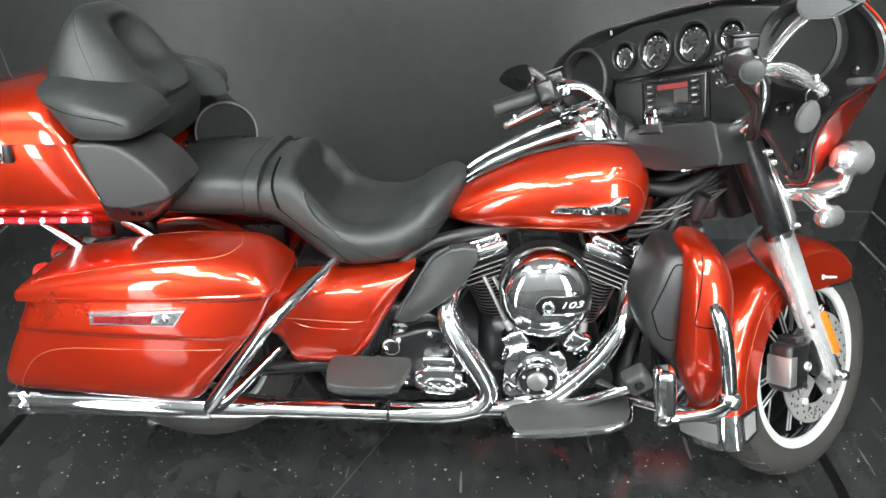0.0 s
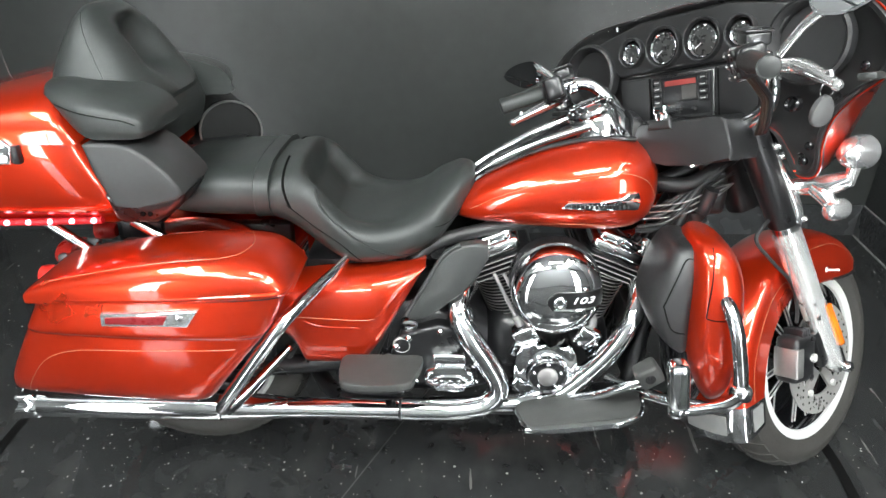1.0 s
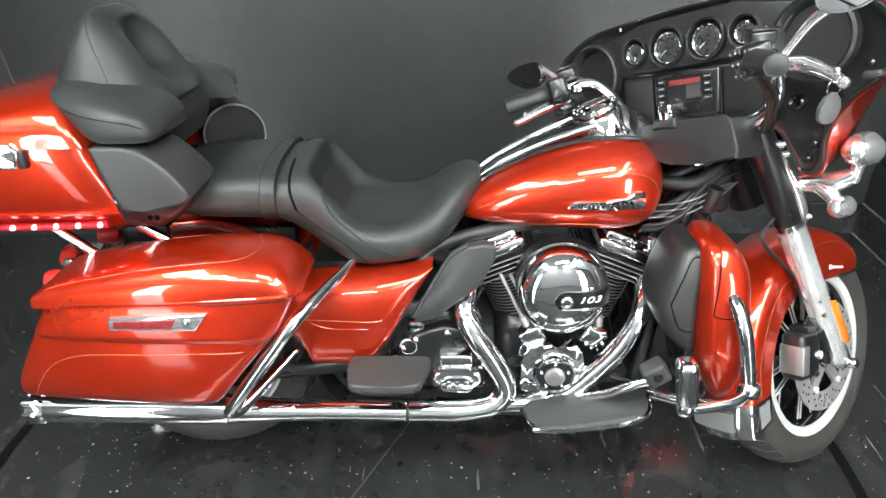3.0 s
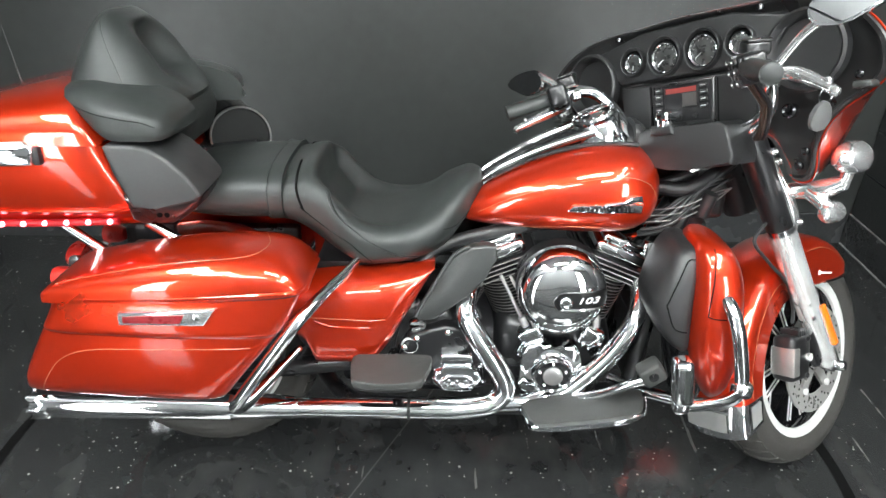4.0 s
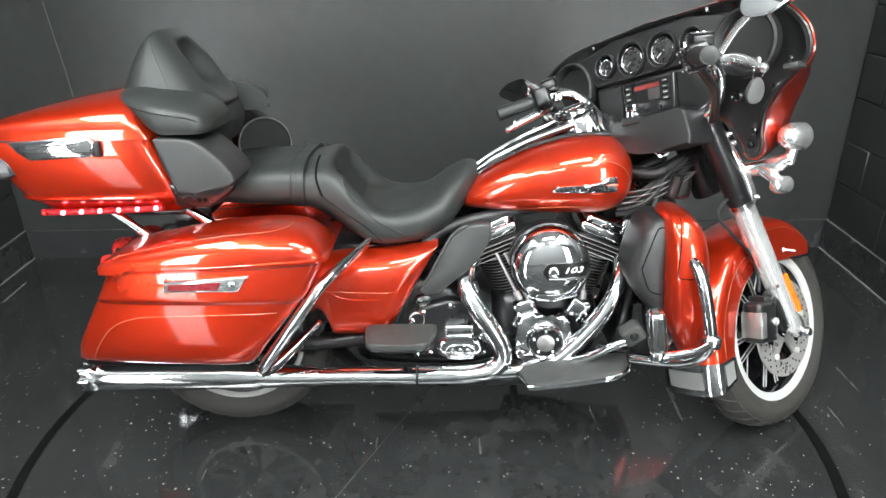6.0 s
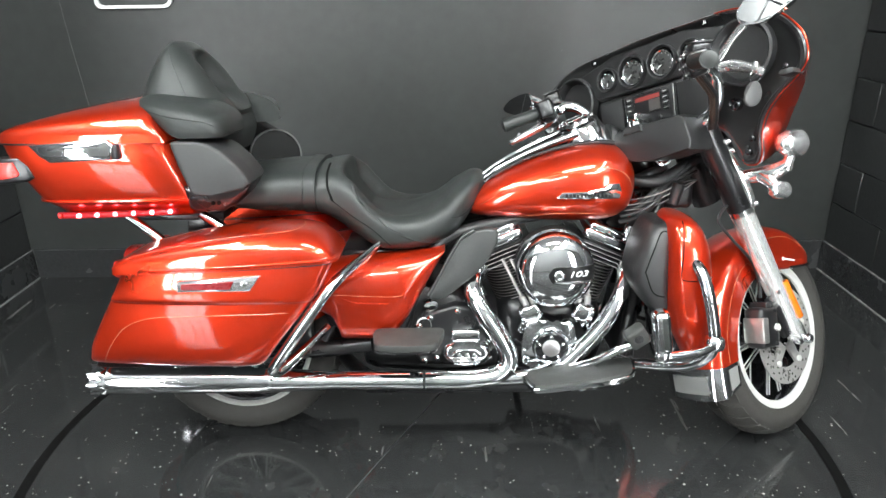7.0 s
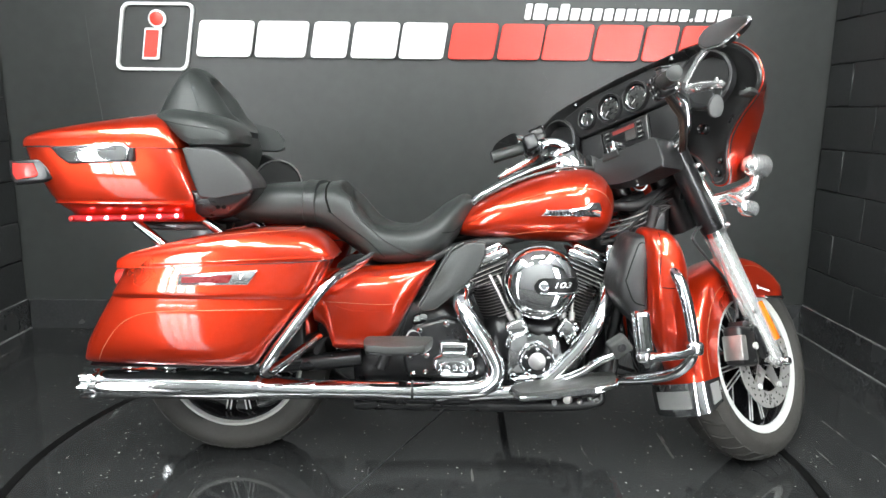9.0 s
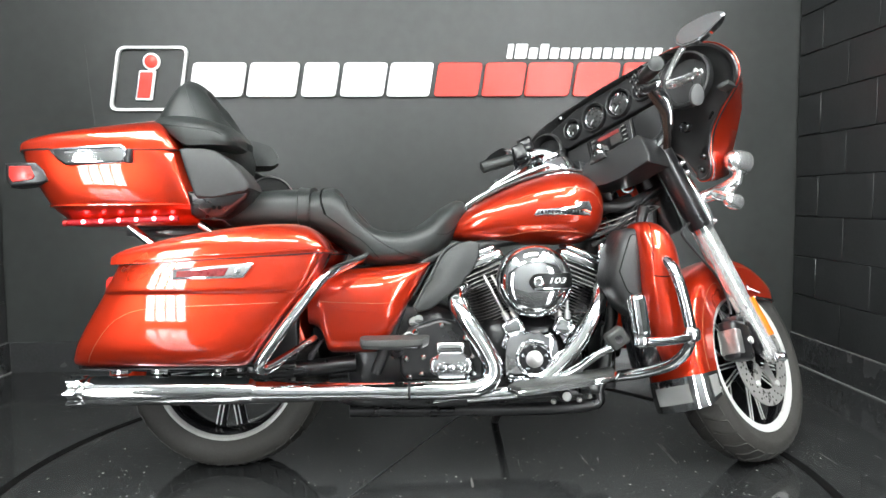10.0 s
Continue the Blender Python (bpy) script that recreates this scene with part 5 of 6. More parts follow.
def cylinder(x0, z0, ang):
    """One finned cylinder with its head, rocker box and pushrod tubes, leaning by ang."""
    m = Matrix.Translation((x0, 0, z0)) @ Matrix.Rotation(radians(ang), 4, "Y")
    tr = lambda b: (bmesh.ops.transform(b, matrix=m, verts=b.verts), b)[1]
    cyl = part("cylinder", tr(lathe([(0.05, 0.15), (0.056, 0.16), (0.056, 0.34), (0.05, 0.35)], (0, 0, 0), "z", 24, None, (1, 1.4))), SATIN_BLACK, bike, "black finned engine cylinder")
    fin = rim = None
    for k in range(17):
        z = 0.185 + 0.0098 * k
        if fin is None:
            ring = [(0.060, z), (0.0795, z + 0.0002), (0.0795, z + 0.0030), (0.060, z + 0.0032)]
            fin = part("fin", tr(lathe(ring, (0, 0, 0), "z", 32, None, (1, 1.36))), SATIN_BLACK, cyl)
            edge = [(0.0790, z + 0.0001), (0.0806, z + 0.0006), (0.0806, z + 0.0026), (0.0790, z + 0.0031)]
            rim = part("fin_edge", tr(lathe(edge, (0, 0, 0), "z", 32, None, (1, 1.36), 0.0, False)), STEEL, cyl, "machined fin edge")
        else:
            mm = m @ Matrix.Translation((0, 0, 0.0098 * k)) @ m.inverted()
            again(fin, mm)
            again(rim, mm)
    # head: broad fins, then the rocker box
    for k in range(4):
        z = 0.352 + 0.0125 * k
        hb = block((0, 0, z), (0.185, 0.225, 0.006), 0.0025, 1)
        hf = part("head_fin", tr(hb), SATIN_BLACK, cyl)
        part("head_fin_edge", tr(block((0, -0.1128, z), (0.172, 0.0015, 0.0025), 0, 1)), STEEL, hf)
    part("cylinder_head", tr(block((0, 0, 0.372), (0.125, 0.19, 0.06), 0.008, 2)), SATIN_BLACK, cyl)
    rb = part("rocker_box", tr(block((0, 0, 0.415), (0.150, 0.215, 0.035), 0.012, 3)), CHROME, cyl, "chrome rocker box")
    part("rocker_cover", tr(block((0, 0.003, 0.438), (0.128, 0.192, 0.03), 0.012, 3)), CHROME, rb)
    for x in (-0.05, 0.0, 0.05):
        part("cap_screw", tr(bolt((x, -0.095, 0.434), 0.007, "z", 0.008)), CHROME, rb)
    return cyl


def engine():
    cx = 0.262
    case = stack_x([(0.10, 0, 0.10, 0.26, 0.42, 4), (0.13, 0, 0.125, 0.225, 0.46, 4), (0.20, 0, 0.14, 0.20, 0.475, 3.5), (0.27, 0, 0.145, 0.195, 0.48, 3), (0.34, 0, 0.14, 0.20, 0.472, 3), (0.40, 0, 0.12, 0.225, 0.44, 3), (0.42, 0, 0.09, 0.27, 0.39, 3)], 32, 4)
    case = part("crankcase", case, SATIN_BLACK, bike, "black engine crankcase")
    # chrome cam cover: broad plate, ring and timer disc
    cc = [(0.165, 0.300), (0.175, 0.278), (0.225, 0.272), (0.275, 0.275), (0.312, 0.300), (0.322, 0.345), (0.316, 0.395), (0.300, 0.418), (0.265, 0.412), (0.225, 0.424), (0.185, 0.420), (0.170, 0.395)]
    cover = part("cam_cover", plate(cc, -0.13, -0.205, 0.016, 4, "y", 3), CHROME, bike, "chrome cam cover")
    part("cover_skirt", plate([(0.160, 0.30), (0.165, 0.268), (0.235, 0.262), (0.24, 0.30), (0.20, 0.34)], -0.12, -0.19, 0.012, 3), CHROME, cover)
    part("timer_ring", lathe([(0.055, -0.19), (0.053, -0.222), (0.049, -0.228), (0.043, -0.224)], (0.247, 0, 0.345), "y", 40, cap=False), CHROME, cover)
    part("timer_cover", lathe([(0.045, -0.215), (0.044, -0.225), (0.042, -0.227), (0.002, -0.227)], (0.247, 0, 0.345), "y", 36), GLOSS_BLACK, cover, "black timer cover")
    part("timer_disc", lathe([(0.0255, -0.226), (0.025, -0.232), (0.022, -0.234), (0.002, -0.234)], (0.247, 0, 0.345), "y", 32), STEEL, cover, "spun aluminium disc")
    for k in range(5):
        a = radians(90 + 72 * k)
        part("screw", bolt((0.247 + 0.035 * math.cos(a), -0.2265, 0.345 + 0.035 * math.sin(a)), 0.0048), CHROME, cover)
    cylinder(cx, 0.245, -22.5)
    cylinder(cx, 0.245, 22.5)
    # lifter blocks and pushrod tubes
    for s, x in ((-1, 0.192), (1, 0.345)):
        lb = part("lifter_block", block((0, 0, 0), (0.062, 0.05, 0.05), 0.008, 3, None, Matrix.Translation((x, -0.165, 0.432)) @ Matrix.Rotation(radians(s * 28), 4, "Y")), CHROME, bike, "chrome lifter block")
        for dx in (-0.02, 0.02):
            for dz in (-0.015, 0.015):
                part("screw", bolt((x + dx, -0.19, 0.432 + dz), 0.006), CHROME, lb)
        part("lifter_foot", block((0, 0, 0), (0.035, 0.035, 0.06), 0.006, 2, None, Matrix.Translation((x + s * 0.012, -0.16, 0.395)) @ Matrix.Rotation(radians(s * -25), 4, "Y")), CHROME, lb)
        for k, dx in enumerate((-0.017, 0.017)):
            base = Vector((x + dx * 0.8, -0.165, 0.455))
            tip = Vector((0.122 + dx * 0.7 if s < 0 else 0.350 + dx * 0.7, -0.140, 0.588))
            pr = tube([tuple(base), tuple(base.lerp(tip, 0.18)), tuple(base.lerp(tip, 0.2)), tuple(base.lerp(tip, 0.55)), tuple(base.lerp(tip, 0.57)), tuple(tip)], [0.010, 0.010, 0.0055, 0.0055, 0.0048, 0.0048], 14, smooth=False)
            part("pushrod_tube", pr, STEEL, bike, "chrome pushrod tube")
    # air cleaner
    c = (0.258, 0, 0.570)
    part("air_cleaner_backplate", lathe([(0.098, -0.10), (0.110, -0.115), (0.111, -0.16), (0.104, -0.165)], c, "y", 48), SATIN_BLACK, bike, "black air cleaner backplate")
    dome_profile = [(0.106, 0.155), (0.108, 0.162), (0.1085, 0.198), (0.1065, 0.212), (0.100, 0.224), (0.088, 0.2335), (0.068, 0.2415), (0.042, 0.2465), (0.002, 0.2485)]
    ac = part("air_cleaner", lathe([(r_, -h_) for r_, h_ in dome_profile], c, "y", 64), CHROME, bike, "round chrome air cleaner cover")
    prof = [(0.0, 0.2485), (0.042, 0.2465), (0.068, 0.2415), (0.088, 0.2335), (0.100, 0.224), (0.1065, 0.212), (0.1085, 0.198)]

    def dome(x, z):
        d = math.hypot(x - 0.258, z - 0.570)
        return -float(np.interp(d, [q[0] for q in prof], [q[1] for q in prof]))
    rows = []
    for lift in (0.004, -0.0035):
        for t in np.linspace(0, 1, 13):
            x = 0.230 + 0.132 * t
            h = 0.0255 if x > 0.258 else 0.0255 * math.sqrt(max(0.02, 1 - ((0.258 - x) / 0.0285) ** 2))
            rows.append([(x, dome(x, z) + lift, z) for z in np.linspace(0.570 - h, 0.570 + h, 7)])
    ins = bmesh.new()
    skin(ins, rows[13:], False, False)
    top, low = rows[13:], rows[:13]
    rim_top = [r_[0] for r_ in top] + [p_ for p_ in top[-1][1:]] + [r_[-1] for r_ in top[-2::-1]] + top[0][-2:0:-1]
    rim_low = [r_[0] for r_ in low] + [p_ for p_ in low[-1][1:]] + [r_[-1] for r_ in low[-2::-1]] + low[0][-2:0:-1]
    skin(ins, [rim_top, rim_low], True, False)
    part("cover_insert", ins, INSERT, ac, "black insert band")
    part("cover_bolt", lathe([(0.016, -0.248), (0.016, -0.256), (0.012, -0.259), (0.009, -0.259), (0.008, -0.255), (0.001, -0.255)], c, "y", 20), CHROME, ac)
    t = words("103", 0.034, 0.0007)
    bmesh.ops.transform(t, matrix=Matrix.Translation((0.311, 0, 0.574)) @ Matrix.Rotation(radians(90), 4, "X") @ Matrix.Diagonal((1.1, 0.66, 1, 1)), verts=t.verts)
    for v in t.verts:
        v.co.y += dome(v.co.x, v.co.z) - 0.0042
    part("number", t, WHITE, ac, "raised silver number 103")
    ridge = [(x, dome(x, 0.5505) - 0.0045, 0.5505) for x in np.linspace(0.246, 0.358, 14)]
    part("insert_ridge", tube(ridge, 0.0036, 8, smooth=False), CHROME, ac, "chrome ridge along the insert")
    # oil cooler, horn-side black mass and down tubes
    part("oil_cooler", block((0.50, 0, 0.33), (0.05, 0.20, 0.20), 0.008, 2), SATIN_BLACK, bike, "black oil cooler")
    for s in (-1, 1):
        part("frame_downtube", tube([(0.60, s * 0.03, 0.80), (0.545, s * 0.08, 0.62), (0.50, s * 0.11, 0.40), (0.46, s * 0.13, 0.24), (0.38, s * 0.14, 0.185), (-0.3, s * 0.14, 0.185)], 0.019, 14), SATIN_BLACK, bike, "black frame tube")
        part("frame_rail", tube([(0.60, s * 0.03, 0.83), (0.30, s * 0.06, 0.72), (0.0, s * 0.09, 0.66), (-0.10, s * 0.14, 0.60), (-0.16, s * 0.155, 0.45), (-0.22, s * 0.15, 0.30)], 0.017, 12), PLASTIC, bike, "gloss black frame tube")
    part("steering_head", tube([(0.66, 0, 0.90), (0.745, 0, 0.72)], 0.042, 20, smooth=False), SATIN_BLACK, bike, "black steering head")


def gearbox():
    b = stack_x([(-0.31, 0, 0.09, 0.25, 0.50, 5), (-0.28, 0, 0.135, 0.225, 0.53, 5), (-0.10, 0, 0.15, 0.215, 0.52, 5), (0.02, 0, 0.15, 0.215, 0.49, 5), (0.10, 0, 0.13, 0.225, 0.44, 5)], 32, 3)
    g = part("gearbox", b, SATIN_BLACK, bike, "black gearbox case")
    end = [(-0.145, 0.30), (-0.13, 0.278), (0.06, 0.278), (0.075, 0.30), (0.062, 0.40), (0.035, 0.452), (-0.03, 0.462), (-0.12, 0.435), (-0.15, 0.37)]
    part("side_plate", plate(end, -0.13, -0.182, 0.012, 3), SATIN_BLACK, g)
    for x, z in ((-0.132, 0.40), (-0.10, 0.425), (-0.02, 0.445), (0.05, 0.405), (0.062, 0.345), (-0.128, 0.345), (0.055, 0.29), (-0.12, 0.29)):
        part("bolt", bolt((x, -0.180, z), 0.009, "y", 0.012), POLISHED, g)
    part("filler_plug", lathe([(0.022, -0.14), (0.022, -0.176), (0.019, -0.182), (0.017, -0.179), (0.002, -0.179)], (-0.118, 0, 0.402), "y", 24), SATIN_BLACK, g, "black filler plug")
    part("filler_rim", lathe([(0.0222, -0.172), (0.0232, -0.175), (0.0232, -0.181), (0.020, -0.1825), (0.018, -0.1805)], (-0.118, 0, 0.402), "y", 24, cap=False), CAST, g)
    # chrome clutch release cover in two tiers
    low = [(-0.062 + 0.132 * (0.5 + 0.5 * u), 0.328 + 0.036 * v) for u, v in oval(1, 1, 2.8, 28)]
    cc = part("clutch_cover", plate(low, -0.175, -0.222, 0.014, 4), CHROME, bike, "chrome clutch release cover")
    part("cover_ring", plate([(-0.040 + 0.088 * (0.5 + 0.5 * u), 0.323 + 0.018 * v) for u, v in oval(1, 1, 2.6, 24)], -0.220, -0.229, 0.006, 3), CHROME, cc)
    for dx in (-0.022, 0.0, 0.022):
        part("cover_dimple", lathe([(0.009, -0.227), (0.008, -0.231), (0.001, -0.233)], (0.004 + dx, 0, 0.323), "y", 14), CHROME, cc)
    part("cover_step", block((0.002, -0.192, 0.378), (0.084, 0.044, 0.036), 0.007, 3), CHROME, cc)
    part("step_groove", block((0.002, -0.2135, 0.378), (0.060, 0.002, 0.005), 0.001, 1), GLOSS_BLACK, cc)
    for x, z in ((-0.078, 0.350), (-0.082, 0.300), (0.068, 0.352), (0.072, 0.300)):
        part("cover_bolt", bolt((x, -0.186, z), 0.0085, "y", 0.012), POLISHED, cc)
    # chrome sensor and battery-side fittings under the deflector
    k = part("oil_fitting", lathe([(0.012, -0.15), (0.020, -0.17), (0.022, -0.195), (0.016, -0.205), (0.002, -0.207)], (-0.103, 0.035, 0.452), "y", 18), POLISHED, bike, "bright oil fitting")
    part("oil_fitting_cap", lathe([(0.011, -0.20), (0.013, -0.206), (0.013, -0.214), (0.002, -0.216)], (-0.090, 0.035, 0.462), "y", 14), CHROME, k)
    part("frame_gusset", plate([(-0.20, 0.41), (-0.155, 0.455), (-0.145, 0.445), (-0.16, 0.37), (-0.20, 0.37)], -0.14, -0.152, 0.004, 2), SATIN_BLACK, bike)
    part("battery_tray", block((-0.24, 0, 0.50), (0.24, 0.26, 0.24), 0.02, 2), SATIN_BLACK, bike, "black battery tray")
    part("swingarm", tube([(-0.28, -0.14, 0.33), (-0.45, -0.15, 0.315), (-0.69, -0.15, 0.303)], 0.026, 12), SATIN_BLACK, bike, "black swingarm")
    part("swingarm", tube([(-0.28, 0.14, 0.33), (-0.45, 0.15, 0.315), (-0.69, 0.15, 0.303)], 0.026, 12), SATIN_BLACK, bike, "black swingarm")
    part("rear_axle_nut", lathe([(0.02, -0.15), (0.02, -0.185), (0.012, -0.19), (0.001, -0.19)], (RX, 0, RZ), "y", 12), CHROME, bike)
    for k in range(4):
        part("wiring", tube([(-0.33, -0.13, 0.47 - 0.02 * k), (-0.38, -0.16, 0.40), (-0.42, -0.15, 0.36 - 0.01 * k)], 0.006, 8), PLASTIC, bike, "black wiring loom")


def footboards():
    for s in (-1, 1):
        put = (lambda b: flipped(b)) if s > 0 else (lambda b: b)
        plan = [(0.178, -0.235), (0.182, -0.325), (0.20, -0.345), (0.36, -0.352), (0.44, -0.342), (0.470, -0.312), (0.476, -0.255), (0.45, -0.235)]
        tilt = Matrix.Translation((0.325, 0, 0.290)) @ Matrix.Rotation(radians(-8), 4, "Y") @ Matrix.Translation((-0.325, 0, 0))

        def lay(b):
            bmesh.ops.transform(b, matrix=tilt, verts=b.verts)
            return put(b)
        fb = part("rider_footboard", lay(plate(plan, -0.010, 0.004, 0.005, 2, "z", 3)), CHROME, bike, "chrome-edged rider footboard")
        mat = [(0.31 + (x - 0.31) * 0.95, -0.295 + (y + 0.295) * 0.90) for x, y in plan]
        part("rubber_mat", lay(plate(mat, 0.0, 0.012, 0.004, 2, "z", 3)), MAT_RUBBER, fb, "grey-black rubber mat")
        part("bracket", put(block((0.40, -0.21, 0.262), (0.06, 0.12, 0.03), 0.008, 2)), SATIN_BLACK, fb)
        part("bracket", put(lathe([(0.018, -0.18), (0.018, -0.262), (0.013, -0.268), (0.001, -0.268)], (0.332, 0, 0.243), "y", 18)), SATIN_BLACK, fb)
        part("pivot_cap", put(lathe([(0.013, -0.262), (0.013, -0.272), (0.008, -0.275), (0.001, -0.275)], (0.332, 0, 0.243), "y", 16)), CAST, fb)
        part("bracket", put(block((0.29, -0.20, 0.245), (0.20, 0.05, 0.026), 0.006, 2)), SATIN_BLACK, fb)
        for x, z in ((0.30, 0.222), (0.375, 0.226), (0.405, 0.236)):
            part("bolt", put(bolt((x, -0.232, z), 0.008, "y", 0.012)), CAST, fb)
        plan = [(-0.254, -0.235), (-0.25, -0.305), (-0.228, -0.344), (-0.098, -0.344), (-0.074, -0.305), (-0.060, -0.235), (-0.09, -0.225), (-0.22, -0.225)]
        board = plate([(x, y - 0.03) for x, y in plan], 0.405, 0.424, 0.005, 3, "z", 3)
        pf = part("passenger_footboard", put(board), MAT_RUBBER, bike, "grey-black passenger footboard")
        tray = plate([(-0.157 + (x + 0.157) * 0.97, y * 0.992 - 0.03) for x, y in plan], 0.398, 0.4055, 0.002, 1, "z", 3)
        part("board_tray", put(tray), SATIN_BLACK, pf, "black board tray")
        part("board_arm", put(tube([(-0.15, -0.31, 0.395), (-0.15, -0.22, 0.372), (-0.16, -0.15, 0.355)], 0.014, 10)), SATIN_BLACK, pf)
    # brake pedal
    arm = tube([(0.30, -0.24, 0.285), (0.36, -0.265, 0.318), (0.41, -0.29, 0.36), (0.455, -0.30, 0.385)], [0.013, 0.012, 0.011, 0.011], 12)
    ped = part("brake_pedal", arm, CHROME, bike, "chrome brake pedal arm")
    pm = Matrix.Translation((0.468, -0.302, 0.412)) @ Matrix.Rotation(radians(-35), 4, "Y")
    part("pedal_pad", block((0, 0, 0), (0.058, 0.05, 0.052), 0.010, 3, None, pm), MAT_RUBBER, ped, "grey-black rubber pedal pad")
    part("pedal_mark", lathe([(0.012, -0.0245), (0.012, -0.0258), (0.002, -0.0258)], (0.468, -0.302, 0.412), "y", 16), SATIN_BLACK, ped)


def lowers():
    for s in (-1, 1):
        put = (lambda b: flipped(b)) if s > 0 else (lambda b: b)
        rows = [(0.742, 0.55, 0.575, -0.27, -0.17, 2.4), (0.735, 0.538, 0.602, -0.30, -0.15, 2.6), (0.71, 0.530, 0.628, -0.325, -0.13, 3), (0.66, 0.528, 0.648, -0.345, -0.12, 3), (0.58, 0.532, 0.660, -0.355, -0.115, 3), (0.50, 0.540, 0.668, -0.355, -0.115, 3), (0.43, 0.556, 0.668, -0.345, -0.115, 3), (0.37, 0.585, 0.662, -0.325, -0.12, 2.8), (0.33, 0.610, 0.650, -0.29, -0.13, 2.6), (0.318, 0.62, 0.640, -0.26, -0.16, 2.2)]
        low = part("fairing_lower", put(stack_z(rows, 40, 4)), PAINT, bike, "orange-red fairing lower")
        gl = [(0.724, 0.508, 0.545, -0.262, -0.15, 2.5), (0.712, 0.490, 0.552, -0.285, -0.13, 3), (0.66, 0.468, 0.55, -0.312, -0.12, 3.4), (0.58, 0.450, 0.55, -0.322, -0.12, 3.4), (0.53, 0.465, 0.553, -0.32, -0.12, 3.2), (0.49, 0.495, 0.556, -0.312, -0.12, 3), (0.465, 0.522, 0.558, -0.295, -0.14, 2.5)]
        g = part("glove_box", put(stack_z(gl, 36, 4)), PLASTIC, low, "grey-black vented glove box")
        b = stack_z([(0.47, 0.52, 0.60, -0.30, -0.12, 3), (0.40, 0.53, 0.62, -0.30, -0.12, 3), (0.31, 0.55, 0.62, -0.27, -0.13, 3), (0.29, 0.57, 0.61, -0.22, -0.15, 3)], 28, 3)
        part("lower_duct", put(b), GLOSS_BLACK, low, "gloss black lower duct")
        if s < 0:
            ln = on_side(low, spline([(0.566, 0.735), (0.562, 0.66), (0.560, 0.60), (0.566, 0.588), (0.61, 0.586), (0.655, 0.586)], 6), -0.0004)
            part("vent_door_line", tube(ln, 0.0016, 6, smooth=False), SEAM, low)
            ln = on_side(g, spline([(0.475, 0.60), (0.493, 0.655), (0.515, 0.70), (0.535, 0.703)], 6), -0.0006)
            part("glove_line", tube(ln, 0.002, 6, smooth=False), SEAM, low)
            ln = on_side(g, spline([(0.475, 0.60), (0.497, 0.545), (0.53, 0.53)], 6), -0.0006)
            part("glove_line", tube(ln, 0.002, 6, smooth=False), SEAM, low)
        # engine guard loop and highway peg
        bar = [(0.575, -0.10, 0.66), (0.585, -0.24, 0.655), (0.597, -0.345, 0.628), (0.612, -0.382, 0.585), (0.633, -0.390, 0.50), (0.645, -0.388, 0.432), (0.640, -0.372, 0.385), (0.612, -0.335, 0.342), (0.56, -0.28, 0.312), (0.48, -0.20, 0.285), (0.42, -0.13, 0.27)]
        gd = part("engine_guard", put(tube(bar, 0.0165, 16, 6)), CHROME, bike, "chrome engine guard loop")
        arm = [(0.645, -0.395, 0.425), (0.60, -0.425, 0.420), (0.54, -0.44, 0.417), (0.50, -0.445, 0.418)]
        part("peg_arm", put(tube(arm, 0.012, 14)), CHROME, gd, "chrome peg arm")
        part("peg_clamp", put(block((0.645, -0.392, 0.43), (0.045, 0.045, 0.04), 0.012, 3)), CHROME, gd)
        part("peg_joint", put(block((0.492, -0.445, 0.420), (0.034, 0.034, 0.034), 0.01, 3)), CHROME, gd)
        m = Matrix.Translation((0.486, -0.447, 0.487)) @ Matrix.Rotation(radians(-8), 4, "Y")
        part("highway_peg", put(block((0, 0, 0), (0.042, 0.05, 0.115), 0.014, 4, None, m)), CHROME, gd, "chrome highway peg")
        part("peg_rubber", put(block((0.004, -0.021, 0.002), (0.016, 0.012, 0.088), 0.005, 3, None, m)), VINYL, gd, "black rubber peg insert")


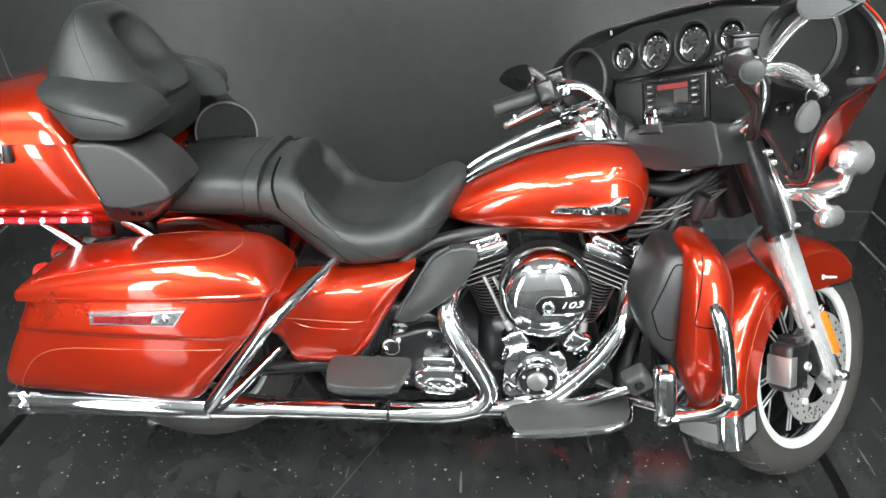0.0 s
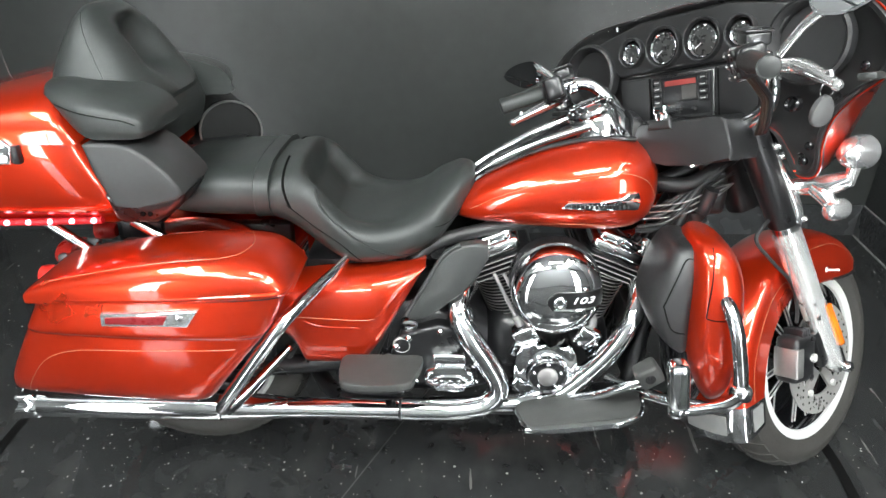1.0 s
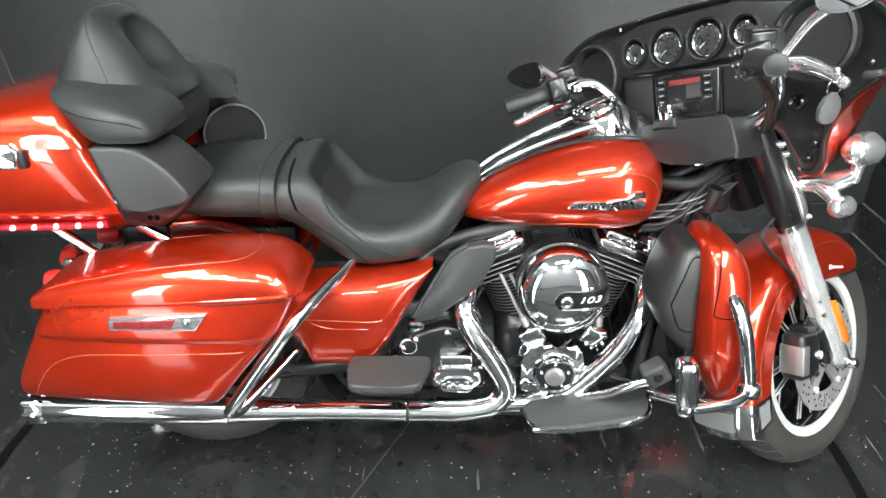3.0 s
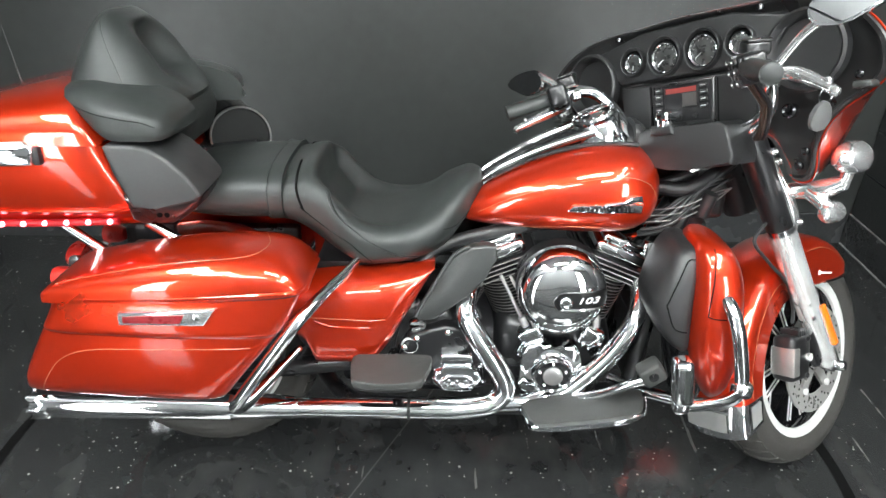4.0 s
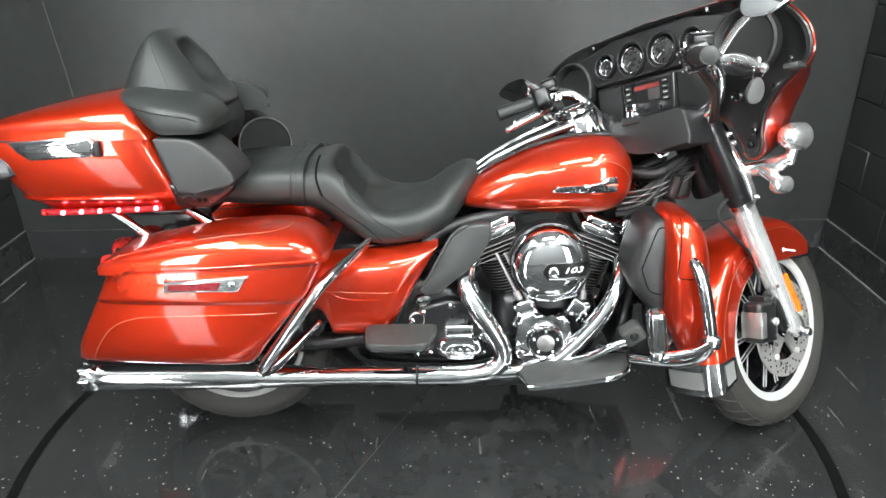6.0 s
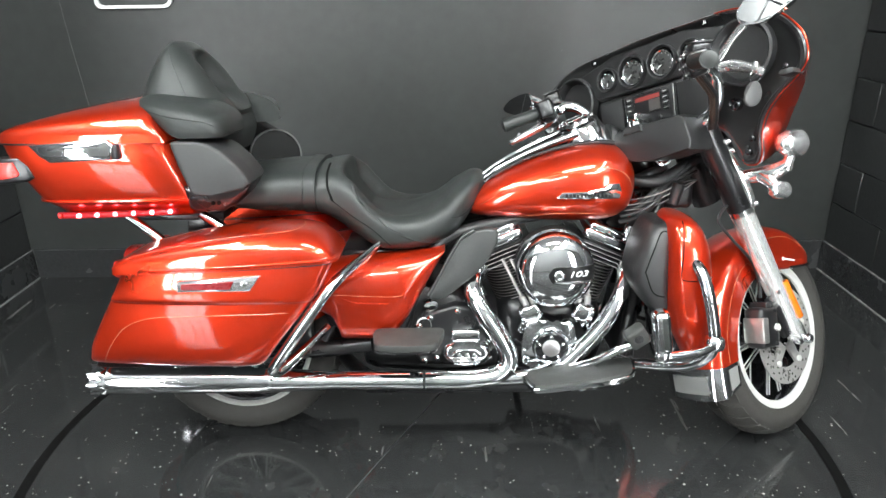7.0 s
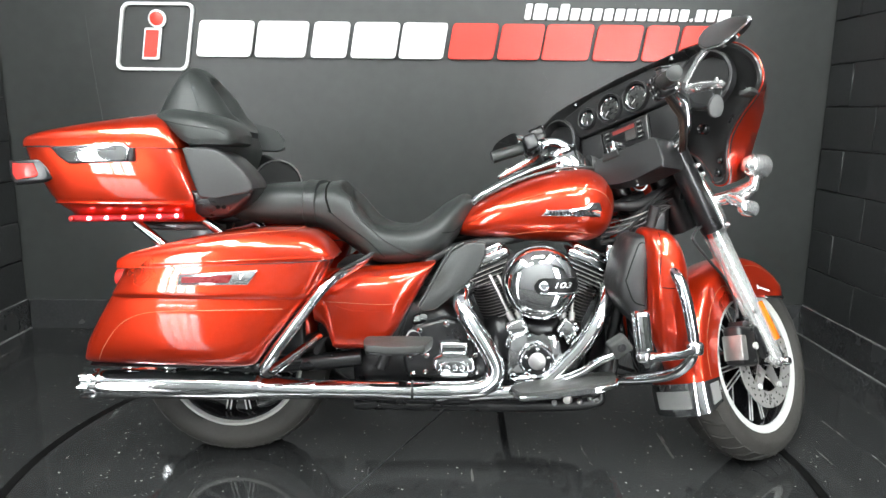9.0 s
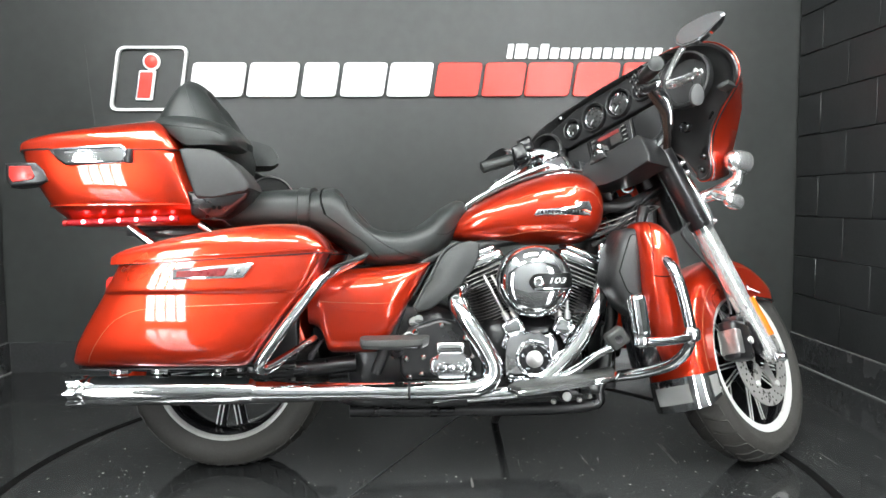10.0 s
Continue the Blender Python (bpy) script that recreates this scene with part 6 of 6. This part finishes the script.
def tour_pack():
    rows = [(0.744, -1.06, -0.73, -0.19, 0.19, 6), (0.748, -1.10, -0.712, -0.215, 0.215, 7), (0.775, -1.122, -0.700, -0.240, 0.240, 7), (0.80, -1.142, -0.697, -0.272, 0.272, 7), (0.86, -1.175, -0.712, -0.289, 0.289, 7), (0.92, -1.203, -0.735, -0.2965, 0.2965, 7), (0.957, -1.215, -0.748, -0.2955, 0.2955, 7)]
    b = stack_z(rows, 60, 3)
    body = part("top_case", b, PAINT, bike, "orange-red hard top case")
    lid_rows = [(-1.222, 0.955, 0.968, 0.165, 3), (-1.215, 0.955, 0.985, 0.235, 4), (-1.19, 0.955, 0.995, 0.275, 5), (-1.12, 0.955, 1.016, 0.294, 4.2), (-1.02, 0.955, 1.040, 0.300, 3.3), (-0.92, 0.955, 1.058, 0.300, 2.9), (-0.84, 0.955, 1.066, 0.298, 2.8), (-0.775, 0.955, 1.064, 0.296, 2.8), (-0.762, 0.955, 1.05, 0.290, 2.8)]
    loops = []
    for x, zb, zt, hw, e in spline(lid_rows, 4):
        up = [(u, v) for u, v in oval(hw, zt - zb, e, 72) if v >= -1e-6]
        up.sort(key=lambda p: -math.atan2(p[1] / (zt - zb), p[0] / hw))
        lean = (0.0 if x < -0.9 else (x + 0.9) * 0.45)
        loops.append([(x - lean * (v / 0.1), u, zb + v) for u, v in up])
    n = min(len(l) for l in loops)
    lid = part("lid", skin(bmesh.new(), [l[:n] for l in loops], True, True), PAINT, body, "orange-red top case lid")
    part("seam", stack_z([(0.953, -1.218, -0.748, -0.2985, 0.2985, 7), (0.957, -1.218, -0.748, -0.2985, 0.2985, 7)], 60, 0), SATIN_BLACK, body)
    part("belt_line", stack_z([(0.797, -1.145, -0.694, -0.274, 0.274, 7), (0.800, -1.149, -0.692, -0.2775, 0.2775, 7), (0.804, -1.150, -0.692, -0.2775, 0.2775, 7)], 60, 0), PAINT, body)
    for s in (-1, 1):
        put = (lambda q: flipped(q)) if s > 0 else (lambda q: q)
        lat = [(-1.105, 0.955), (-0.905, 0.968), (-0.888, 0.952), (-0.898, 0.915), (-1.055, 0.908), (-1.08, 0.925)]
        latch = part("latch", put(plate(lat, -0.285, -0.312, 0.007, 3)), CHROME, body, "chrome top case latch")
        part("latch_groove", put(plate([(-1.055, 0.945), (-0.925, 0.953), (-0.925, 0.948), (-1.055, 0.940)], -0.311, -0.313, 0, 1)), SATIN_BLACK, latch)
        part("latch_end", put(block((-0.887, -0.300, 0.935), (0.018, 0.018, 0.04), 0.005, 2)), SATIN_BLACK, latch)
        # rear corner lamp
        lamp = [(-1.228, 0.918), (-1.145, 0.920), (-1.122, 0.900), (-1.112, 0.868), (-1.135, 0.858), (-1.212, 0.850), (-1.226, 0.87)]
        lb = part("corner_lamp_bezel", put(plate(lamp, -0.235, -0.294, 0.008, 3)), SATIN_BLACK, body, "black corner lamp bezel")
        lens = [(-1.214, 0.908), (-1.158, 0.909), (-1.146, 0.880), (-1.152, 0.872), (-1.205, 0.864), (-1.215, 0.88)]
        part("corner_lamp_lens", put(plate(lens, -0.287, -0.298, 0.003, 2)), RED_LENS, lb, "red corner lamp lens")
        # lit strip under the rim
        if s < 0:
            strip = part("light_strip", tube([(-1.10, -0.229, 0.754), (-0.94, -0.238, 0.758), (-0.775, -0.236, 0.764)], 0.009, 10), LED_BODY, body, "red light strip with seven lit diodes")
            for k in range(7):
                x = -1.088 + 0.0495 * k
                d = lathe([(0.002, -0.252), (0.005, -0.250), (0.0065, -0.245), (0.005, -0.238), (0.001, -0.236)], (x, 0.003 if k == 0 else 0, 0.7545 + 0.0018 * k), "y", 12)
                part("diode", d, LED_GLOW if k else RED_LENS, strip, "lit red diode" if k else "unlit red diode")
        # side pods with arm rests
        pod = [(-0.752, 0.953), (-0.744, 0.957), (-0.69, 0.957), (-0.655, 0.950), (-0.622, 0.930), (-0.588, 0.897), (-0.565, 0.864), (-0.560, 0.846), (-0.572, 0.833), (-0.62, 0.826), (-0.66, 0.820), (-0.700, 0.816), (-0.708, 0.822), (-0.732, 0.895)]
        pb = plate(pod, -0.215 if s > 0 else -0.13, -0.303, 0.016, 4)
        for v in pb.verts:
            v.co.y += 0.20 * max(0.0, v.co.x + 0.64) ** 1.3 + 0.10 * max(0.0, v.co.z - 0.90)
        p = part("speaker_pod", put(pb), POD, body, "grey-black speaker pod")
        foot = plate([(-0.736, 0.838), (-0.56, 0.842), (-0.575, 0.815), (-0.61, 0.785), (-0.645, 0.765), (-0.715, 0.762), (-0.733, 0.775)], -0.12, -0.282, 0.014, 4)
        for v in foot.verts:
            v.co.y += 0.20 * max(0.0, v.co.x + 0.64) ** 1.3 + 0.45 * max(0.0, 0.82 - v.co.z) * (1 if v.co.y < -0.18 else 0)
        part("pod_foot", put(foot), SATIN_BLACK, p)
        for dx in (0, 0.016):
            part("socket", put(lathe([(0.006, -0.262), (0.006, -0.270), (0.001, -0.270)], (-0.665 + dx, 0, 0.792), "y", 10)), SEAM, p)
        nrm = Vector((0.62, 0.75, 0.18)).normalized() if s < 0 else Vector((0.40, -0.91, 0.10)).normalized()
        at = Vector((-0.600, 0.180, 0.852)) if s > 0 else Vector((-0.672, -0.165, 0.862))
        turn = Matrix.Translation(at) @ nrm.to_track_quat("Z", "Y").to_matrix().to_4x4()
        g = lathe([(0.083, -0.05), (0.083, 0.0), (0.080, 0.006), (0.076, 0.006), (0.075, 0.002), (0.002, 0.006)], (0, 0, 0), "z", 36)
        bmesh.ops.transform(g, matrix=turn, verts=g.verts)
        part("rear_speaker", g, GRILLE, p, "round black speaker grille")
        g = lathe([(0.0835, -0.004), (0.0835, 0.006), (0.081, 0.0085), (0.0785, 0.007), (0.0785, 0.002)], (0, 0, 0), "z", 36, cap=False)
        bmesh.ops.transform(g, matrix=turn, verts=g.verts)
        part("speaker_ring", g, STEEL, p)
        loops = []
        # x, lower edge, side height, roof height, outer y
        for x, zb, zm, zt, yo in spline([(-0.866, 1.046, 1.050, 1.066, -0.196), (-0.842, 1.036, 1.050, 1.072, -0.226), (-0.80, 1.010, 1.040, 1.075, -0.262), (-0.755, 0.976, 1.026, 1.068, -0.288), (-0.725, 0.964, 1.024, 1.064, -0.294), (-0.69, 0.964, 1.020, 1.054, -0.297), (-0.66, 0.964, 1.015, 1.043, -0.296), (-0.637, 0.964, 1.007, 1.030, -0.290), (-0.622, 0.966, 0.998, 1.016, -0.278), (-0.612, 0.973, 0.986, 0.998, -0.258)], 4):
            ctrl = [(-0.13, zb), (yo + 0.018, zb), (yo, zb + 0.006), (yo - 0.003, (zb + zm) / 2), (yo + 0.003, zm - 0.004), (yo + 0.022, zm + 0.35 * (zt - zm)), (yo + 0.065, zm + 0.8 * (zt - zm)), (-0.13, zt)]
            inner = (0.045 if s > 0 else 0.008) * min(1.0, max(0.0, (x + 0.72) / 0.08))
            loops.append([(x + inner * min(1.0, (q[0] - yo) / 0.10), q[0], q[1]) for q in spline(ctrl, 3)])
        arm = skin(bmesh.new(), loops)
        rest = part("arm_rest", put(arm), VINYL, body, "black vinyl arm rest")
        if s < 0:
            seam = on_side(rest, spline([(-0.81, 1.030), (-0.76, 1.020), (-0.70, 1.011), (-0.66, 1.005), (-0.635, 0.994)], 6), 0.0002)
            part("welt", tube(seam, 0.0012, 6, smooth=False), SEAM, rest)
        for a, c in (((-0.925, -0.205, 0.745), (-0.832, -0.198, 0.664)), ((-0.725, -0.205, 0.75), (-0.655, -0.195, 0.696))):
            part("rack_strut", put(tube([a, c], 0.0125, 14, smooth=False)), CHROME, body, "chrome rack strut")
    # backrest: tall centre cushion narrowing to a rounded top
    bk = [(0.90, -0.77, -0.65, -0.19, 0.19, 3), (0.955, -0.80, -0.632, -0.20, 0.20, 3), (1.0, -0.845, -0.632, -0.20, 0.20, 2.9), (1.045, -0.878, -0.640, -0.190, 0.190, 2.7), (1.09, -0.866, -0.660, -0.172, 0.172, 2.5), (1.135, -0.844, -0.688, -0.150, 0.150, 2.4), (1.172, -0.822, -0.720, -0.120, 0.120, 2.3), (1.196, -0.802, -0.748, -0.086, 0.086, 2.2), (1.205, -0.790, -0.762, -0.055, 0.055, 2)]
    bk = [(z, xb - 0.018 * min(1.0, max(0.0, (z - 0.96) / 0.10)), xf - 0.018 * min(1.0, max(0.0, (z - 0.96) / 0.10)), ya, yb, e) for z, xb, xf, ya, yb, e in bk]
    b = stack_z(bk, 60, 6)
    # hollow down the middle, with a soft lumbar roll under it
    for v in b.verts:
        front_face = min(1.0, max(0.0, (v.co.x + 0.815) / 0.08)) ** 2
        hollow = max(0.0, 1 - (v.co.y / 0.10) ** 2) ** 2 * max(0.0, 1 - ((v.co.z - 1.10) / 0.085) ** 2)
        roll = max(0.0, 1 - (v.co.y / 0.13) ** 2) * max(0.0, 1 - ((v.co.z - 1.035) / 0.035) ** 2)
        v.co.x += front_face * (0.022 * roll - 0.068 * hollow)
    back = part("backrest", b, VINYL, body, "black vinyl passenger backrest")
    for line in (((-0.80, 1.19), (-0.775, 1.14), (-0.755, 1.10), (-0.735, 1.055)), ((-0.86, 1.062), (-0.80, 1.066), (-0.73, 1.058), (-0.68, 1.035))):
        part("welt", tube(on_side(back, spline(line, 8), 0.0002), 0.0010, 6, smooth=False), VINYL, back)
    part("antenna", tube([(-1.205, 0.235, 0.96), (-1.222, 0.238, 1.08), (-1.25, 0.245, 1.26), (-1.27, 0.25, 1.42)], [0.003, 0.0010, 0.0008, 0.0006], 6), DEFLECTOR, body, "thin whip antenna")
    part("rack_plate", block((-0.82, 0, 0.728), (0.28, 0.30, 0.022), 0.006, 2), SATIN_BLACK, body)
    part("rack_leg", block((-0.74, -0.13, 0.70), (0.10, 0.02, 0.05), 0.005, 2), SATIN_BLACK, body)


def rear_fender():
    rows = [(20, 0.30, 0.10), (60, 0.345, 0.115), (100, 0.35, 0.118), (140, 0.352, 0.118), (170, 0.358, 0.116), (188, 0.365, 0.112)]
    loops = []
    for a, r, hw in spline(rows, 4):
        ang, c = radians(a), (RX, RZ)
        pts = [(-hw, r - 0.13), (-hw, r - 0.05)] + [(-hw * math.cos(math.pi * k / 10), r - 0.05 + 0.05 * math.sin(math.pi * k / 10) ** 0.8) for k in range(1, 10)] + [(hw, r - 0.05), (hw, r - 0.13)]
        loops.append([(c[0] + q * math.cos(ang), y, c[1] + q * math.sin(ang)) for y, q in pts] + [(c[0] + (q - 0.004) * math.cos(ang), y * 0.96, c[1] + (q - 0.004) * math.sin(ang)) for y, q in pts[::-1]])
    f = part("rear_fender", skin(bmesh.new(), loops), PAINT, bike, "orange-red rear fender")
    part("tail_lamp_base", block((-0.99, 0, 0.555), (0.08, 0.12, 0.07), 0.02, 3), CHROME, f, "chrome tail lamp base")
    part("tail_lamp", lathe([(0.036, -0.99), (0.036, -1.025), (0.03, -1.035), (0.002, -1.038)], (0, 0, 0.572), "x", 24, None, (1.5, 0.9)), RED_LENS, f, "red tail lamp lens")
    for s in (-1, 1):
        part("rear_signal", lathe([(0.002, -0.95), (0.018, -0.955), (0.026, -0.97), (0.027, -1.0), (0.024, -1.012), (0.002, -1.018)], (0, s * 0.14, 0.572), "x", 20), RED_LENS, f, "red bullet rear signal")


def loom():
    """Hoses and cables between tank and fork."""
    rnd = random.Random(4)
    for k in range(9):
        y0, z0 = -0.11 + 0.025 * k, 0.70 + 0.016 * rnd.random() * 6
        r = rnd.choice((0.0045, 0.006, 0.008))
        part("cable", tube([(0.44 + 0.02 * rnd.random(), y0, z0 - 0.02), (0.52, y0 * 0.9 - 0.04, z0 + 0.01), (0.60, -0.06 + 0.3 * y0, 0.76 + 0.05 * rnd.random()), (0.68, -0.04 + 0.2 * y0, 0.82 + 0.05 * rnd.random())], r, 8), PLASTIC, bike, "black control cable")
    for k in range(5):
        part("cable", tube([(0.46 + 0.012 * k, -0.06, 0.60), (0.50 + 0.01 * k, -0.10 + 0.01 * k, 0.70), (0.58, -0.09 + 0.01 * k, 0.755 + 0.008 * k), (0.66, -0.06, 0.79 + 0.008 * k)], 0.0045, 8), PLASTIC, bike, "black control cable")
    part("horn_bracket", block((0.63, 0, 0.76), (0.10, 0.12, 0.10), 0.02, 3), SATIN_BLACK, bike)
    part("hose", tube([(0.48, -0.05, 0.80), (0.56, -0.08, 0.80), (0.63, -0.06, 0.83), (0.70, -0.02, 0.86)], 0.017, 12), PLASTIC, bike, "thick black corrugated hose")
    ring = lathe([(0.024, -0.02), (0.026, -0.024), (0.024, -0.028), (0.019, -0.027), (0.018, -0.02)], (0.575, -0.05, 0.868), "y", 24, cap=False)
    part("lock_ring", ring, CHROME, bike, "chrome lock ring under the crown cover")
    for k in range(3):
        part("wire", tube([(0.47, -0.09 + 0.01 * k, 0.715 + 0.012 * k), (0.55, -0.115, 0.735 + 0.016 * k), (0.63, -0.10, 0.775 + 0.012 * k), (0.68, -0.07, 0.80)], 0.0018, 6), STEEL, bike, "thin grey wire")
    part("loom_band", tube([(0.602, -0.105, 0.74), (0.615, -0.112, 0.80)], 0.018, 12, smooth=False), SATIN_BLACK, bike, "black loom band")
    part("breather_bolt", block((0.475, -0.13, 0.66), (0.02, 0.03, 0.045), 0.006, 2), CHROME, bike, "chrome breather fitting")


tank()
seat()
side_cover()
saddlebag(-1)
saddlebag(1)
bag_mounts(-1)
bag_mounts(1)
exhaust()
engine()
gearbox()
footboards()
lowers()
tour_pack()
rear_fender()
loom()
part("side_stand", tube([(0.22, 0.16, 0.20), (0.20, 0.26, 0.09), (0.19, 0.33, 0.035)], 0.013, 12), SATIN_BLACK, bike, "black side stand")


# ---- sign on the back wall ----
def sign():
    y = Y1
    root = tagged(new("wall_sign"), "raised white and red dealer logo blocks on the black wall", "wall sign")
    slant = 0.165

    def slab(x0, x1, z0, z1, mat, name, a=0.006, d=0.022, r=0.018):
        sh = lambda x, z: (x + (z - z0) * slant, z)
        out = []
        for cx, cz, q in ((x1 - r, z0 + r, 270), (x1 - r, z1 - r, 0), (x0 + r, z1 - r, 90), (x0 + r, z0 + r, 180)):
            for k in range(5):
                t = radians(q + 22.5 * k)
                out.append(sh(cx + r * math.cos(t), cz + r * math.sin(t)))
        return part(name, plate(out, y - a, y - d, 0.002, 1), mat, root)
    # frame with its upright bar and dot
    def ring(x0, x1, z0, z1, w, mat, name):
        loops = []
        for k, h in ((0, y - 0.004), (0, y - 0.02), (w, y - 0.02), (w, y - 0.004), (0, y - 0.004)):
            row = []
            r = 0.035 - k * 0.5
            for cx, cz, q in ((x1 - k - r, z0 + k + r, 270), (x1 - k - r, z1 - k - r, 0), (x0 + k + r, z1 - k - r, 90), (x0 + k + r, z0 + k + r, 180)):
                for j in range(6):
                    t = radians(q + 18 * j)
                    px, pz = cx + r * math.cos(t), cz + r * math.sin(t)
                    row.append((px + (pz - z0) * slant, h, pz))
            loops.append(row)
        part(name, skin(bmesh.new(), loops, True, False), mat, root, "white rounded frame")
    ring(-1.556, -1.222, 1.262, 1.566, 0.012, WHITE, "frame")
    slab(-1.432, -1.352, 1.312, 1.453, WHITE, "bar", 0.006, 0.016, 0.006)
    slab(-1.422, -1.362, 1.322, 1.443, RED_SIGN, "bar", 0.006, 0.022, 0.004)
    dot = lambda r, d: lathe([(r, y - 0.006), (r, y - d), (r - 0.003, y - d - 0.002), (0.001, y - d - 0.002)], (-1.350, 0, 1.494), "y", 28)
    part("dot", dot(0.041, 0.014), WHITE, root)
    part("dot", dot(0.031, 0.020), RED_SIGN, root)
    white = ((-1.178, -0.925), (-0.908, -0.672), (-0.648, -0.482), (-0.462, -0.252), (-0.238, -0.030))
    red = ((-0.008, 0.205), (0.222, 0.420), (0.430, 0.650), (0.668, 0.880), (0.898, 1.048), (1.066, 1.262))
    for k, (a, b) in enumerate(white):
        slab(a, b, 1.327, 1.489, WHITE, "letter_block")
    for a, b in red:
        slab(a, b, 1.327, 1.489, RED_SIGN, "letter_block")
    x = 0.345
    for k in range(19):
        w = 0.030 if k in (0, 13) else 0.042 if k not in (1, 18) else 0.058
        if k == 15:
            slab(x, x + 0.014, 1.508, 1.522, WHITE, "small_bar", 0.004, 0.012, 0.004)
            x += 0.024
            continue
        slab(x, x + w, 1.508, 1.580 if k in (0, 1, 3) else 1.562, WHITE, "small_bar", 0.004, 0.012, 0.006)
        x += w + 0.010


sign()


# ---- block courses of the side walls ----
def courses():
    d = 0.010
    for wall_name, x, s in (("wall_east", X1, -1), ("wall_west", X0, 1)):
        wall = bpy.data.objects[wall_name]
        master = None
        for row in range(10):
            z = 0.152 + 0.195 * row
            for k in range(5):
                y = 2.885 - 0.39 * k - (0.195 if row % 2 else 0)
                w = 0.387
                m = Matrix.Translation((x, y - w / 2, z + 0.0955))
                if master is None:
                    base = m
                    b = block((x - s * 0.0045, y - w / 2, z + 0.0955), (0.011, w, 0.191), 0.0015, 1)
                    master = part("block", b, BLOCK, wall)
                else:
                    again(master, m @ base.inverted(), wall)
        b = bmesh.new()
        for row in range(10):
            z = 0.152 + 0.195 * row
            if row % 2:
                b = block((x - s * 0.0035, 2.885 - 0.097, z + 0.0955), (0.013, 0.187, 0.187), 0.004, 1, b)
        for row in range(15):
            for k in range(18):
                if row < 10 and k < 5:
                    continue
                z, y = 0.152 + 0.195 * row, 2.885 - 0.39 * k - (0.195 if row % 2 else 0)
                if z + 0.19 < H and y - 0.384 > Y_BACK:
                    skin(b, [[(x - s * 0.003, y - e, z + f) for e, f in ((0, 0), (0.384, 0), (0.384, 0.187), (0, 0.187))], [(x + s * 0.003, y - e, z + f) for e, f in ((0.004, 0.004), (0.380, 0.004), (0.380, 0.183), (0.004, 0.183))]])
        o = part("block_courses", b, BLOCK, wall)
        o["kind"] = "stuff"


courses()
